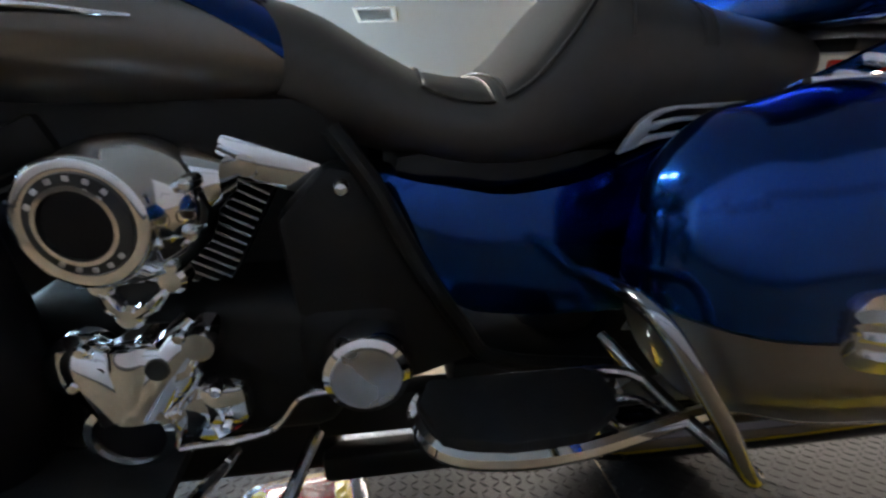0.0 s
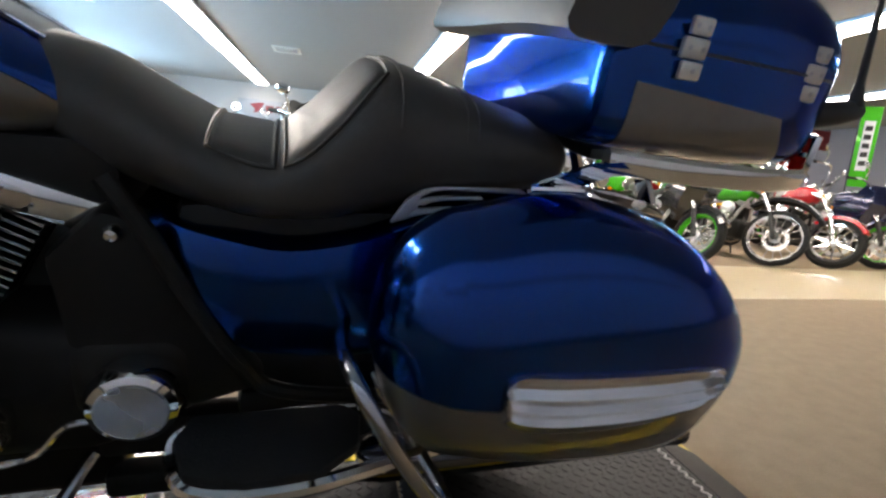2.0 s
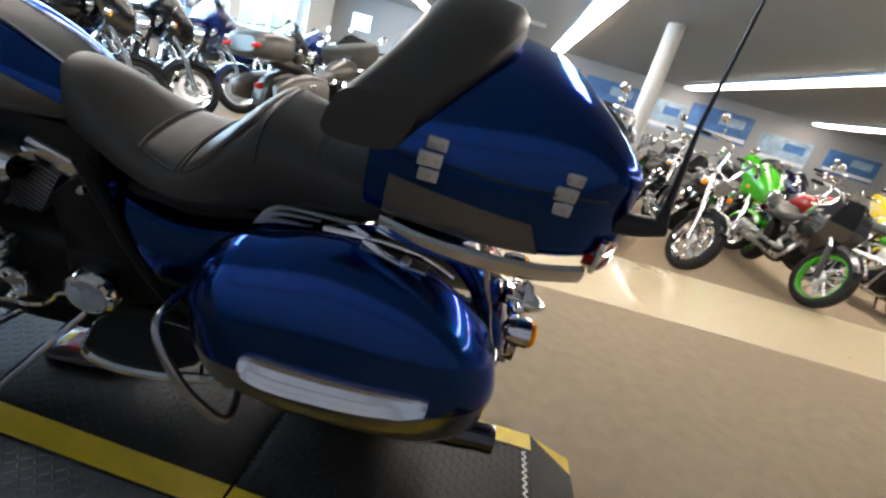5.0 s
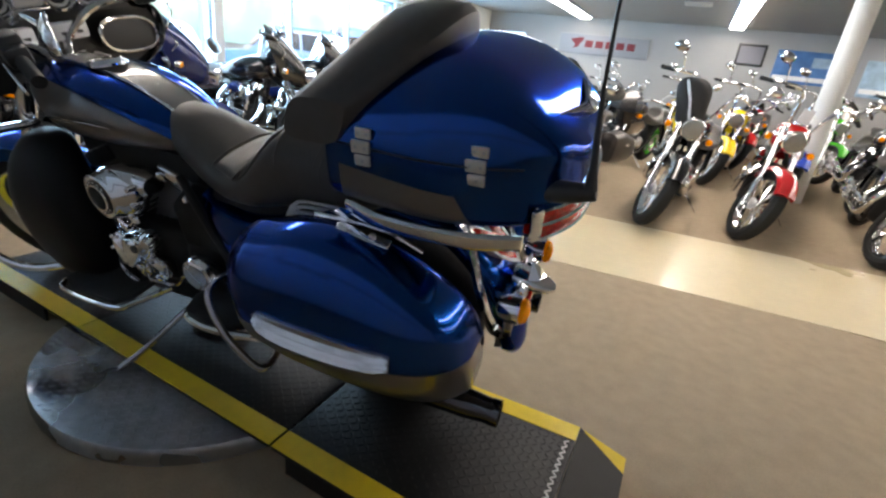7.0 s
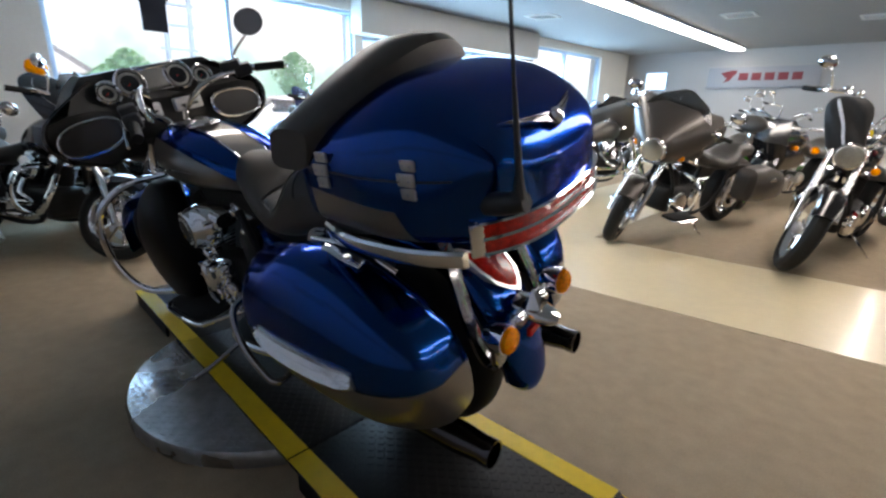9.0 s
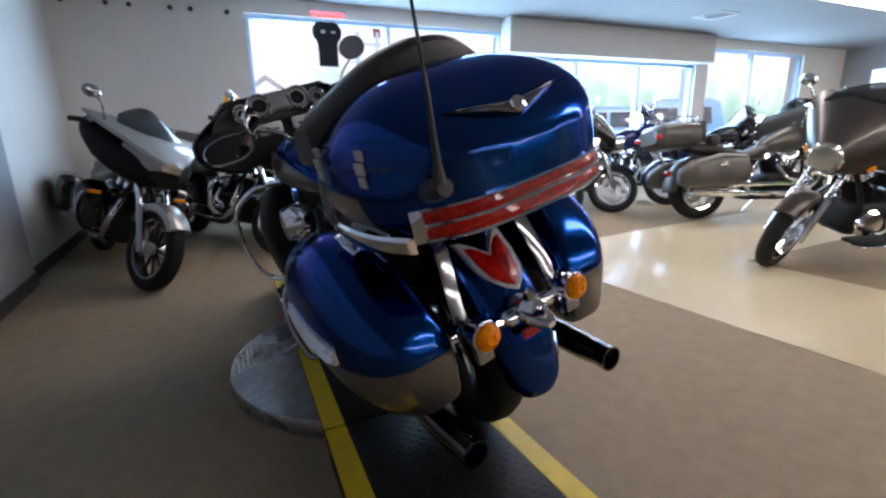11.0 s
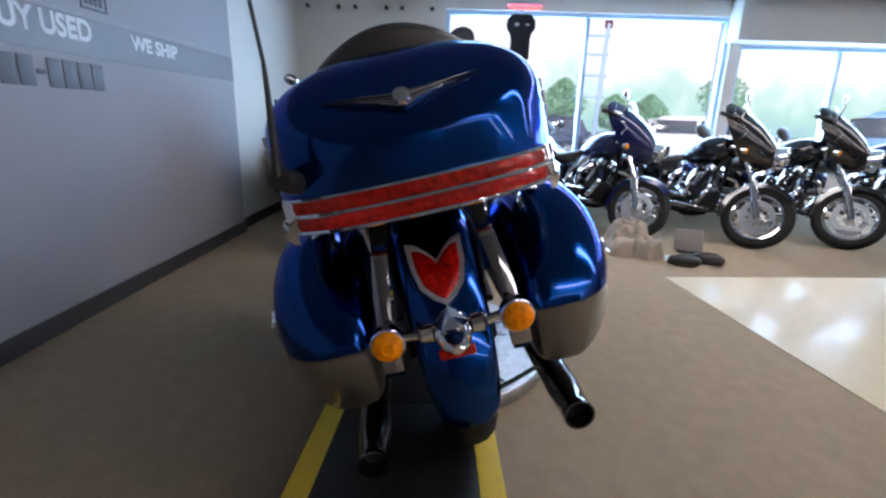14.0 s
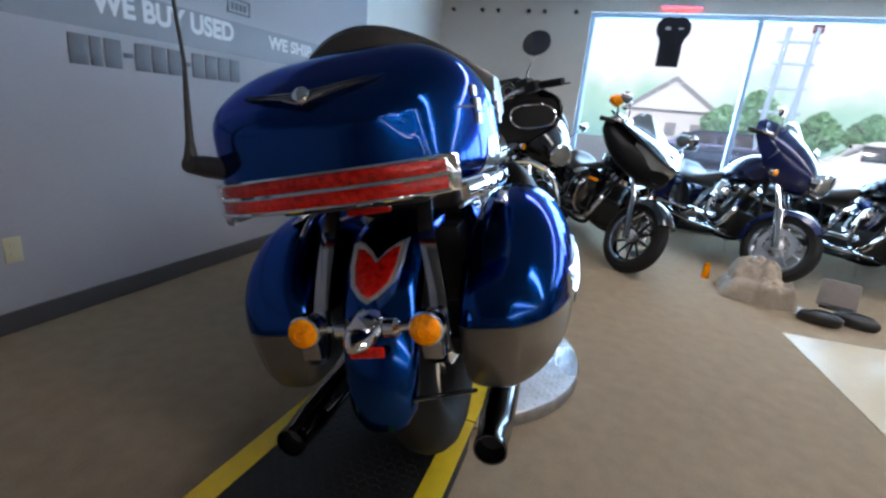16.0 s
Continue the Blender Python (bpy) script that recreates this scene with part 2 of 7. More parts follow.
setting("floor", box(B(), (3.6, 5.6, -0.06), (17.2, 15.2, 0.12)), CARPET, "brown-grey short pile carpet on the showroom floor", "floor")
bm = B()
prism(bm, [(-1.60, 1.785), (0.20, 1.955), (1.80, 2.12), (3.40, 2.25), (5.2, 2.36), (XE, 2.75), (XE, 4.10), (4.3, 3.68), (3.3, 3.61), (1.5, 3.45), (-0.50, 3.26), (-0.62, 12.9), (-2.1, 12.9), (-1.74, 3.4)], "z", 0.0, 0.004)
setting("aisle", bm, TILE, "glossy cream vinyl tile walkway set into the carpet", "walkway")
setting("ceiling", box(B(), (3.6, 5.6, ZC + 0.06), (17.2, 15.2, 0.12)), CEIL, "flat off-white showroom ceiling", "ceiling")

setting("wall_south", box(B(), ((-2.64 + XE) / 2, YS - 0.1, ZC / 2), (XE + 2.64, 0.2, ZC)), WALL, "pale lilac-unseen closing wall, kept dark grey to dim reflections with vinyl lettering", "wall")
setting("wall_alcove", box(B(), ((-2.644 + XW) / 2, YS - 0.16, ZC / 2), (-2.644 - XW, 0.2, ZC)), CREAM_LIT, "off-white painted wall beside the shop window", "wall")
setting("wall_north", box(B(), (3.6, YN + 0.1, ZC / 2), (17.2, 0.2, ZC)), CREAM_DIM, "white painted wall with posters", "wall")
# unseen closing wall, darkened so the blue paint reflects less
setting("wall_east", box(B(), (XE + 0.1, 5.6, ZC / 2), (0.2, 15.2, ZC)), BAND, "unseen closing wall, kept dark grey to dim reflections", "wall")
# window wall: piers, sills and headers round three openings
OPEN = [(0.04, 3.66, 0.56, 2.44), (3.80, 7.95, 0.56, 2.12), (8.30, 11.4, 0.56, 2.44)]
bm = B()
edge = YS - 0.26
for y0, y1, z0, z1 in OPEN:
    box(bm, (XW - 0.15, (edge + y0) / 2, ZC / 2), (0.3, y0 - edge, ZC))
    box(bm, (XW - 0.15, (y0 + y1) / 2, z0 / 2), (0.3, y1 - y0, z0))
    box(bm, (XW - 0.15, (y0 + y1) / 2, (z1 + ZC) / 2), (0.3, y1 - y0, ZC - z1))
    edge = y1
box(bm, (XW - 0.15, (edge + YN + 0.2) / 2, ZC / 2), (0.3, YN + 0.2 - edge, ZC))
setting("wall_west", bm, CREAM_LIT, "off-white front wall with three shop windows", "wall")
# a dropped bulkhead over the middle window
setting("bulkhead", box(B(), (XW + 0.13, 5.85, 2.37), (0.26, 4.5, 0.48), 0.01), CREAM, "dropped plaster bulkhead over the shop window", "bulkhead")

for i, ((y0, y1, z0, z1), bars) in enumerate(zip(OPEN, ([1.85], [5.12, 6.54], [9.7]))):
    w = thing(f"window_{i + 1}", Matrix(), "large shop window in a metal frame with blue glare in its colour", "window")
    w["kind"] = "structure"
    f = 0.05
    for nm, c, s in (("window_frame", ((y0 + y1) / 2, z1 - f / 2), (y1 - y0, f)), ("window_frame", ((y0 + y1) / 2, z0 + f / 2), (y1 - y0, f)), ("window_frame", (y0 + f / 2, (z0 + z1) / 2), (f, z1 - z0 - 2 * f)), ("window_frame", (y1 - f / 2, (z0 + z1) / 2), (f, z1 - z0 - 2 * f))):
        part(nm, box(B(), (XW - 0.1, c[0], c[1]), (0.09, s[0], s[1]), 0.006), FRAME, w)
    for y in bars:
        part("mullion", box(B(), (XW - 0.1, y, (z0 + z1) / 2), (0.09, 0.05, z1 - z0 - 2 * f), 0.006), FRAME, w)
    stops = [y0 + f] + bars + [y1 - f]
    for a, b in zip(stops, stops[1:]):
        pane = part("pane", box(B(), (XW - 0.1, (a + b) / 2, (z0 + z1) / 2), (0.008, b - a - 0.05, z1 - z0 - 2 * f)), GLASS, w, "clear window glass")
        pane.visible_shadow = False
    part("window_sill", box(B(), (XW + 0.03, (y0 + y1) / 2, z0 - 0.02), (0.12, y1 - y0 + 0.1, 0.03), 0.008), FRAME, w)

# baseboards
setting("baseboard_south", box(B(), ((-2.64 + XE) / 2, YS + 0.008, 0.05), (XE + 2.64, 0.016, 0.10), 0.004), BASEB, "dark grey vinyl baseboard", "baseboard")
setting("baseboard_alcove", box(B(), ((-2.65 + XW) / 2, YS - 0.052, 0.05), (-2.65 - XW, 0.016, 0.10), 0.004), BASEB, "dark grey vinyl baseboard", "baseboard")
setting("baseboard_west", box(B(), (XW + 0.008, 5.6, 0.05), (0.016, 14.8, 0.10), 0.004), BASEB, "dark grey vinyl baseboard", "baseboard")
setting("baseboard_north", box(B(), (3.6, YN - 0.008, 0.05), (16.7, 0.016, 0.10), 0.004), BASEB, "dark grey vinyl baseboard", "baseboard")

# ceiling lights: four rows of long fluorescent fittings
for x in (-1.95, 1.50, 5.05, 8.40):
    # the west row runs on unseen to y=0.1 to brighten the corner walls
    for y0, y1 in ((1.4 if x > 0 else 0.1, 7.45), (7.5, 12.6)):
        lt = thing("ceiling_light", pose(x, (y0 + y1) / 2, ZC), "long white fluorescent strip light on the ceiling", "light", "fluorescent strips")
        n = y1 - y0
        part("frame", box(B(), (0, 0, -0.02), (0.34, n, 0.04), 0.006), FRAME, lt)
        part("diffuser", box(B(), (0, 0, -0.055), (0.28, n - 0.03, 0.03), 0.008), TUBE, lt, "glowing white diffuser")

# round steel column
bm = B()
lathe(bm, [(0.12, 0.0), (0.12, ZC)], (2.52, 6.3, 0.0), seg=28)
setting("column", bm, CREAM, "white painted round steel column", "column")

# ventilation grilles in the ceiling
vent = thing("ceiling_vent", pose(-0.6, 4.8, ZC), "white square ceiling ventilation grille", "vent", "ceiling vents")
for dx, dy, sx, sy in ((0, 0.2, 0.46, 0.05), (0, -0.2, 0.46, 0.05), (0.205, 0, 0.05, 0.35), (-0.205, 0, 0.05, 0.35)):
    part("frame", box(B(), (dx, dy, -0.008), (sx, sy, 0.016), 0.004), CREAM, vent)
for k in range(6):
    part("slat", box(B(), (0, -0.145 + k * 0.058, -0.010), (0.36, 0.030, 0.004), 0, Euler((0.6, 0, 0)).to_matrix()), CREAM, vent)
part("backing", box(B(), (0, 0, -0.002), (0.36, 0.35, 0.003)), PLASTIC, vent)
for x, y in ((-0.9, 8.2), (0.7, 9.5), (-3.4, 6.5)):
    copy_thing(vent, pose(x, y, ZC))

# vinyl lettering on the south wall
band = thing("wall_band", pose(0, YS, 0), "grey vinyl stripe along the wall with pale lettering", "wall stripe")
part("stripe", box(B(), (0.70, 0.002, 1.468), (6.68, 0.003, 0.20)), BAND, band)


def lettering(name, text, x_left, x_right, z0, height, mat, parent):
    """Flat raised letters on the south wall, read from the room."""
    cu = bpy.data.curves.new(name, "FONT")
    cu.body, cu.size, cu.extrude, cu.offset, cu.bevel_depth = text, 1.0, 0.002, 0.02, 0.022
    ob = bpy.data.objects.new(name, cu)
    scene.collection.objects.link(ob)
    bpy.context.view_layer.update()
    me = bpy.data.meshes.new_from_object(ob.evaluated_get(bpy.context.evaluated_depsgraph_get()))
    bpy.data.objects.remove(ob)
    co = np.empty(len(me.vertices) * 3)
    me.vertices.foreach_get("co", co)
    co = co.reshape(-1, 3)
    lo, hi = co.min(0), co.max(0)
    u = (co[:, 0] - lo[0]) / (hi[0] - lo[0])
    v = (co[:, 1] - lo[1]) / (hi[1] - lo[1])
    out = np.stack([x_left + (x_right - x_left) * u, 0.0045 + co[:, 2] * 0.06, z0 + height * v], 1)
    me.vertices.foreach_set("co", out.ravel())
    me.flip_normals()
    me.materials.clear()
    me.materials.append(mat)
    o = new(name, me)
    o.parent = parent
    return o


lettering("letters", "WE SHIP", -1.25, -1.76, 1.452, 0.088, PALETXT, band)
lettering("letters", "WE BUY USED", -0.02, -0.925, 1.442, 0.115, PALETXT, band)
number = thing("wall_number", pose(0, YS, 0), "row of dark grey vinyl bars on the wall below the stripe", "wall lettering")
x = 0.10
for k, w in enumerate((0.085, 0.055, 0.085, 0.05, 0.085, 0.085, 0.085, 0.05, 0.085, 0.085, 0.085, 0.085)):
    h = 0.022 if w == 0.05 else 0.135
    part("bar", box(B(), (x - w / 2, 0.003, 1.268), (w, 0.004, h), 0.001), DARKTXT, number)
    x -= w + 0.0135
logo = thing("wall_logo", pose(0, YS, 0), "dark outlined logo panel of vinyl on the wall", "wall logo")
for c, s in (((-0.98, 1.62), (0.20, 0.012)), ((-0.98, 1.70), (0.20, 0.012)), ((-0.886, 1.66), (0.012, 0.068)), ((-1.074, 1.66), (0.012, 0.068))):
    part("outline", box(B(), (c[0], 0.003, c[1]), (s[0], 0.004, s[1])), DARKTXT, logo)
for k in range(4):
    part("bar", box(B(), (-0.925 - k * 0.036, 0.003, 1.66), (0.022, 0.004, 0.042)), DARKTXT, logo)

# socket plate on the south wall
plate = thing("wall_socket", pose(0.442, YS, 0.381), "ivory double wall socket on the grey wall", "socket")
IVORY = material("ivory_plastic", (0.55, 0.50, 0.33), 0.4, 0, 0, 0.05, 60)
part("plate", box(B(), (0, 0.003, 0), (0.07, 0.006, 0.115), 0.002), IVORY, plate)
for z in (-0.022, 0.022):
    part("outlet", lathe(B(), [(0.015, 0.0), (0.014, 0.003)], (0, 0.006, z), (0, 1, 0), 16), IVORY, plate)

# dark screw caps in a row on the window wall's pier
for y in (-1.71, -1.32, -1.11, -0.72, -0.52, -0.14):
    cap = thing("wall_hook", pose(XW, y, 2.43), "small dark peg on the off-white wall", "peg", "pegs in a row")
    part("peg", lathe(B(), [(0.026, 0.0), (0.026, 0.006), (0.015, 0.010), (0.013, 0.035), (0.020, 0.042), (0.018, 0.05)], (0, 0, 0), (1, 0, 0), 14), PLASTIC, cap)


# ---- the turntable and its deck ----
table = thing("turntable", pose(-0.34, 0.03, 0), "round diamond-plate steel turntable lying on the carpet", "turntable")
part("disc", lathe(B(), [(0.60, 0.0), (0.605, 0.012), (0.605, 0.052), (0.598, 0.062), (0.0, 0.064)], (0, 0, 0), seg=72), STEEL, table)
bm = B()
for i in range(-27, 28):
    for j in range(-27, 28):
        cx, cy = i * 0.022, j * 0.022
        if cx * cx + cy * cy < 0.585**2 and (abs(cy) > 0.24):
            a = 0.785 if (i + j) % 2 else -0.785
            c, s = math.cos(a), math.sin(a)
            top = [(0.0085, 0), (0, 0.0026), (-0.0085, 0), (0, -0.0026)]
            lo = [bm.verts.new((cx + c * u * 1.25 - s * v * 1.5, cy + s * u * 1.25 + c * v * 1.5, 0.0635)) for u, v in top]
            hi = [bm.verts.new((cx + c * u - s * v, cy + s * u + c * v, 0.0648)) for u, v in top]
            bm.faces.new(hi)
            for k in range(4):
                bm.faces.new((lo[k], lo[(k + 1) % 4], hi[(k + 1) % 4], hi[k]))
part("tread", bm, STEEL, table, "raised lozenge tread", kind="stuff")

deck = thing("display_ramp", Matrix(), "low black steel deck with yellow taped edges on a turntable", "ramp")
def deck_left(x):
    return -0.290 - 0.030 * (x - 0.25)


def deck_right(x):
    return 0.324 + 0.030 * (x - 0.50)


def strip(x0, x1, ya0, yb0, ya1, yb1, z, thick, bevel=0.0):
    """A flat plate from x0 to x1 between two edges, each given at both ends."""
    bm = B()
    loft(bm, [[(x0, ya0, z), (x0, yb0, z), (x0, yb0, z + thick), (x0, ya0, z + thick)], [(x1, ya1, z), (x1, yb1, z), (x1, yb1, z + thick), (x1, ya1, z + thick)]])
    if bevel:
        bmesh.ops.recalc_face_normals(bm, faces=bm.faces)
        bmesh.ops.bevel(bm, geom=list(bm.edges), offset=bevel, segments=2, affect="EDGES", profile=0.5)
    return bm


for x0, x1 in ((-1.62, -0.78), (-0.775, 0.256), (0.264, 1.055)):
    l0, l1, r0, r1 = deck_left(x0), deck_left(x1), deck_right(x0), deck_right(x1)
    part("panel", strip(x0, x1, l0, r0, l1, r1, 0.067, 0.013, 0.003), DECK, deck)
    part("tape", strip(x0, x1, l0 + 0.001, l0 + 0.076, l1 + 0.001, l1 + 0.076, 0.0801, 0.0016), YELLOW, deck, "yellow edge tape")
    part("tape", strip(x0, x1, r0 - 0.076, r0 - 0.001, r1 - 0.076, r1 - 0.001, 0.0801, 0.0016), YELLOW, deck, "yellow edge tape")
# dark side skirts and cross rails below the panels
for x0, x1 in ((-1.60, -1.05), (0.32, 1.04)):
    for edge, s in ((deck_left, 1), (deck_right, -1)):
        part("skirt", strip(x0, x1, edge(x0) + s * 0.004, edge(x0) + s * 0.016, edge(x1) + s * 0.004, edge(x1) + s * 0.016, 0.002, 0.064), DECK, deck)
# steel tread strip along the deck's bend
bm = B()
for j in range(34):
    for k in (0,):
        cx, cy, a = 1.030 + 0.021 * k, deck_left(1.03) + 0.088 + j * 0.0142, 0.7 if (j + k) % 2 else -0.7
        box(bm, (cx, cy, 0.0812), (0.019, 0.0050, 0.003), 0.001, Euler((0, 0, a)).to_matrix(), 1)
part("tread_strip", bm, FINS, deck, "bright steel tread strip")
# sloping end towards the room
YL, YR = deck_left(1.057), deck_right(1.057)
for nm, y0, y1, y2, y3, z, mat in (("ramp_plate", YL, YR, YL + 0.04, 0.284, 0.0, DECK), ("tape", YL, YL + 0.076, YL + 0.04, YL + 0.112, 0.008, YELLOW), ("tape", YR - 0.076, YR, 0.284, 0.366, 0.008, YELLOW)):
    t = 0.013 if mat is DECK else 0.0016
    bm = B()
    loft(bm, [[(1.057, y0, 0.067 + z), (1.057, y1, 0.067 + z), (1.057, y1, 0.067 + z + t), (1.057, y0, 0.067 + z + t)], [(1.222, y2, 0.001 + z), (1.222, y3, 0.001 + z), (1.222, y3, 0.001 + z + t), (1.222, y2, 0.001 + z + t)]])
    part(nm, bm, mat, deck)
bm = B()
for i in range(0, 110):
    for j in range(0, 25):
        cx, cy = -1.60 + i * 0.0242, -0.240 + j * 0.0205
        if cx > 1.045 or cy < deck_left(cx) + 0.085 or cy > deck_right(cx) - 0.085:
            continue
        a = 0.785 if (i + j) % 2 else -0.785
        c, s = math.cos(a), math.sin(a)
        top = [(0.0095, 0), (0, 0.0028), (-0.0095, 0), (0, -0.0028)]
        lo = [bm.verts.new((cx + c * u * 1.2 - s * v * 1.5, cy + s * u * 1.2 + c * v * 1.5, 0.0798)) for u, v in top]
        hi = [bm.verts.new((cx + c * u - s * v, cy + s * u + c * v, 0.0811)) for u, v in top]
        bm.faces.new(hi)
        for k in range(4):
            bm.faces.new((lo[k], lo[(k + 1) % 4], hi[(k + 1) % 4], hi[k]))
part("tread", bm, DECK, deck, "raised lozenge tread", kind="stuff")
for x0, x1 in ((-1.5, -1.42), (-0.1, 0.1), (0.8, 0.88)):
    for y in (deck_left(x0) + 0.045, deck_right(x0) - 0.045):
        part("leg", box(B(), ((x0 + x1) / 2, y, 0.0335), (0.05, 0.04, 0.066 if x0 > 0.5 or x0 < -1 else 0.004), 0.003) if x0 > 0.5 or x0 < -1 else box(B(), ((x0 + x1) / 2, y, 0.0655), (0.05, 0.04, 0.003)), DECK, deck)


# ---- the touring motorcycle on the deck: x to its rear, y to its right, z up from the tyres ----
BIKE = pose(0.37, 0.243, 0.0815, 0, 0, YAW) @ pose(0, 0, 0, LEAN, 0, 0)
hero = thing("touring_motorcycle", BIKE, "metallic blue and taupe touring motorcycle leaning on its side stand", "motorcycle")


def wheel(parent, x, r, wide, rim_r, spokes, name, z=None, rimmat=CHROME):
    z = r if z is None else z
    w = part(name, torus(B(), (x, 0, z), (0, 1, 0), r - wide * 0.46, wide * 0.46, 48, 14, 1.05), RUBBER, parent, "black rubber tyre")
    rim = B()
    ri = rim_r
    loft(rim, [[(x + q * math.cos(a), h, z + q * math.sin(a)) for a in (k * math.tau / 40 for k in range(40))] for q, h in ((ri, -wide * 0.36), (ri + 0.012, -wide * 0.40), (ri + 0.016, -wide * 0.36), (ri - 0.02, -wide * 0.1), (ri - 0.02, wide * 0.1), (ri + 0.016, wide * 0.36), (ri + 0.012, wide * 0.40), (ri, wide * 0.36), (ri - 0.03, wide * 0.1), (ri - 0.03, -wide * 0.1))], False, True)
    part("rim", rim, rimmat, w)
    for k in range(spokes):
        a = k * math.tau / spokes
        sp = B()
        tube(sp, [(x + 0.04 * math.cos(a), 0, z + 0.04 * math.sin(a)), (x + (ri - 0.02) * math.cos(a), 0, z + (ri - 0.02) * math.sin(a))], [0.022, 0.013], 8, flat=0.7)
        part("spoke", sp, rimmat, w)
    part("hub", lathe(B(), [(0.03, -wide * 0.5), (0.055, -wide * 0.4), (0.045, -wide * 0.2), (0.045, wide * 0.2), (0.055, wide * 0.4), (0.03, wide * 0.5)], (x, 0, z), (0, 1, 0), 20), rimmat, w)
    disc = B()
    lathe(disc, [(0.07, 0.0), (0.145, 0.0), (0.145, 0.005), (0.07, 0.005)], (x, -wide * 0.52, z), (0, 1, 0), 32)
    part("brake_disc", disc, DULL, w)
    return w


wheel(hero, 0.0, 0.325, 0.17, 0.215, 9, "rear_wheel")
front = wheel(hero, -1.665, 0.325, 0.13, 0.215, 9, "front_wheel")
STEER = Matrix.Translation((-1.30, 0, 1.0)) @ Matrix.Rotation(radians(18), 4, Vector((0.5, 0, 1)).normalized()) @ Matrix.Translation((1.30, 0, -1.0))
for o in (front, *front.children):
    o.data.transform(STEER)


def steered(ob):
    ob.data.transform(STEER)
    return ob



# top case: lid and base from one form, parted at the seam
CASE = interp([(0.000, 0.268, 0.900, 1.07), (0.004, 0.282, 0.890, 1.085), (0.014, 0.294, 0.886, 1.105), (0.06, 0.303, 0.884, 1.146), (0.14, 0.312, 0.882, 1.180), (0.25, 0.318, 0.880, 1.192), (0.36, 0.304, 0.882, 1.170), (0.44, 0.275, 0.886, 1.128), (0.495, 0.235, 0.890, 1.088), (0.517, 0.200, 0.892, 1.070), (0.535, 0.160, 0.894, 1.050), (0.543, 0.120, 0.896, 1.038), (0.547, 0.070, 0.90, 1.026)], 6)


def ring2(x, y, hw, lo, mid, hi, e_up, e_down, n=48):
    """A rounded ring with its own fullness above and below mid."""
    out = []
    for k in range(n):
        a = k * math.tau / n
        c, s = math.cos(a), math.sin(a)
        e, h = (e_up, hi - mid) if s >= 0 else (e_down, mid - lo)
        out.append((x, y + math.copysign(abs(c) ** (2 / e), c) * hw, mid + math.copysign(abs(s) ** (2 / e), s) * h))
    return out


def case_form(grow=0.0):
    def square(x):
        u = min(1.0, max(0.0, (x - 0.12) / 0.41))
        return u * u * (3 - 2 * u)

    bm = B()
    loft(bm, [ring2(x, 0, hw + grow, lo - grow, 1.0, hi + grow, 3.2 + 2.6 * square(x), 7.0) for x, hw, lo, hi in CASE])
    for v in bm.verts:
        if v.co.z > 1.03:
            f = (v.co.z - 1.03) / 0.16
            v.co.y *= 1 - (0.26 - 0.13 * square(v.co.x)) * f * f
            v.co.z += 0.016 * (1 - (v.co.y / 0.32) ** 2) * f
    return bm


case = part("top_case", cut(case_form(), (0, 0, 1.0332), (0, 0, 1), True), BLUE, hero, "metallic blue top case base", 55)
part("lid", cut(case_form(), (0, 0, 1.0335), (0, 0, 1), False), BLUE, case, "metallic blue domed lid", 55)
part("seam_gasket", cut(cut(cut(case_form(0.0015), (0, 0, 1.0355), (0, 0, 1), True), (0, 0, 1.0315), (0, 0, 1), False), (0.44, 0, 0), (1, 0, 0), True), PLASTIC, case)
# taupe lower flanks
for s in (-1, 1):
    bm = cut(case_form(0.0016), (0, 0.12 * s, 0), (0, s, 0), False)
    cut(bm, (0.08, 0, 0.984), Vector((0.07, 0, 1)), True)
    cut(bm, (0.335, 0, 0.93), Vector((1, 0, 0.55)), True)
    cut(bm, (0.046, 0, 0.9), Vector((1, 0, 0)), False)
    part("flank_panel", bm, GREY, case, "taupe painted lower panel")
# chrome rail below the case
for s in (-1, 1):
    bm = B()
    pts = [(0.045, 0.285), (0.14, 0.316), (0.25, 0.322), (0.36, 0.311), (0.455, 0.278)]
    rows = interp(pts, 4)
    loft(bm, [[(x, s * (hw - 0.010), 0.852), (x, s * (hw + 0.004), 0.856), (x, s * (hw + 0.010), 0.872), (x, s * (hw + 0.008), 0.886), (x, s * (hw + 0.001), 0.892), (x, s * (hw - 0.010), 0.888)] for x, hw in rows])
    part("chrome_rail", bm, CHROME, case)
for s in (-1, 1):
    bm = B()
    loft(bm, [[(x - 0.016, s * y, z + 0.008), (x + 0.016, s * y, z - 0.008), (x + 0.016, s * (y + 0.010), z - 0.008), (x - 0.016, s * (y + 0.010), z + 0.008)] for x, y, z in ((-0.045, 0.238, 0.800), (0.0, 0.252, 0.825), (0.045, 0.278, 0.858), (0.075, 0.295, 0.868))])
    part("rail_bracket", bm, CHROME, case, "chrome rail bracket")
# rear light bars wrapping the tail of the case
def wrap_bar(z0, z1, out, mat, name, label=""):
    bm = B()
    rings = []
    for k in range(37):
        u = -1 + 2 * k / 36
        y = 0.258 * u
        x = 0.553 - 0.072 * abs(u) ** 3.2 + out
        rings.append([(x - 0.03, y * 0.98, z0), (x, y, z0), (x + 0.004, y, (z0 + z1) / 2), (x, y, z1), (x - 0.03, y * 0.98, z1)])
    loft(bm, rings)
    return part(name, bm, mat, case, label)


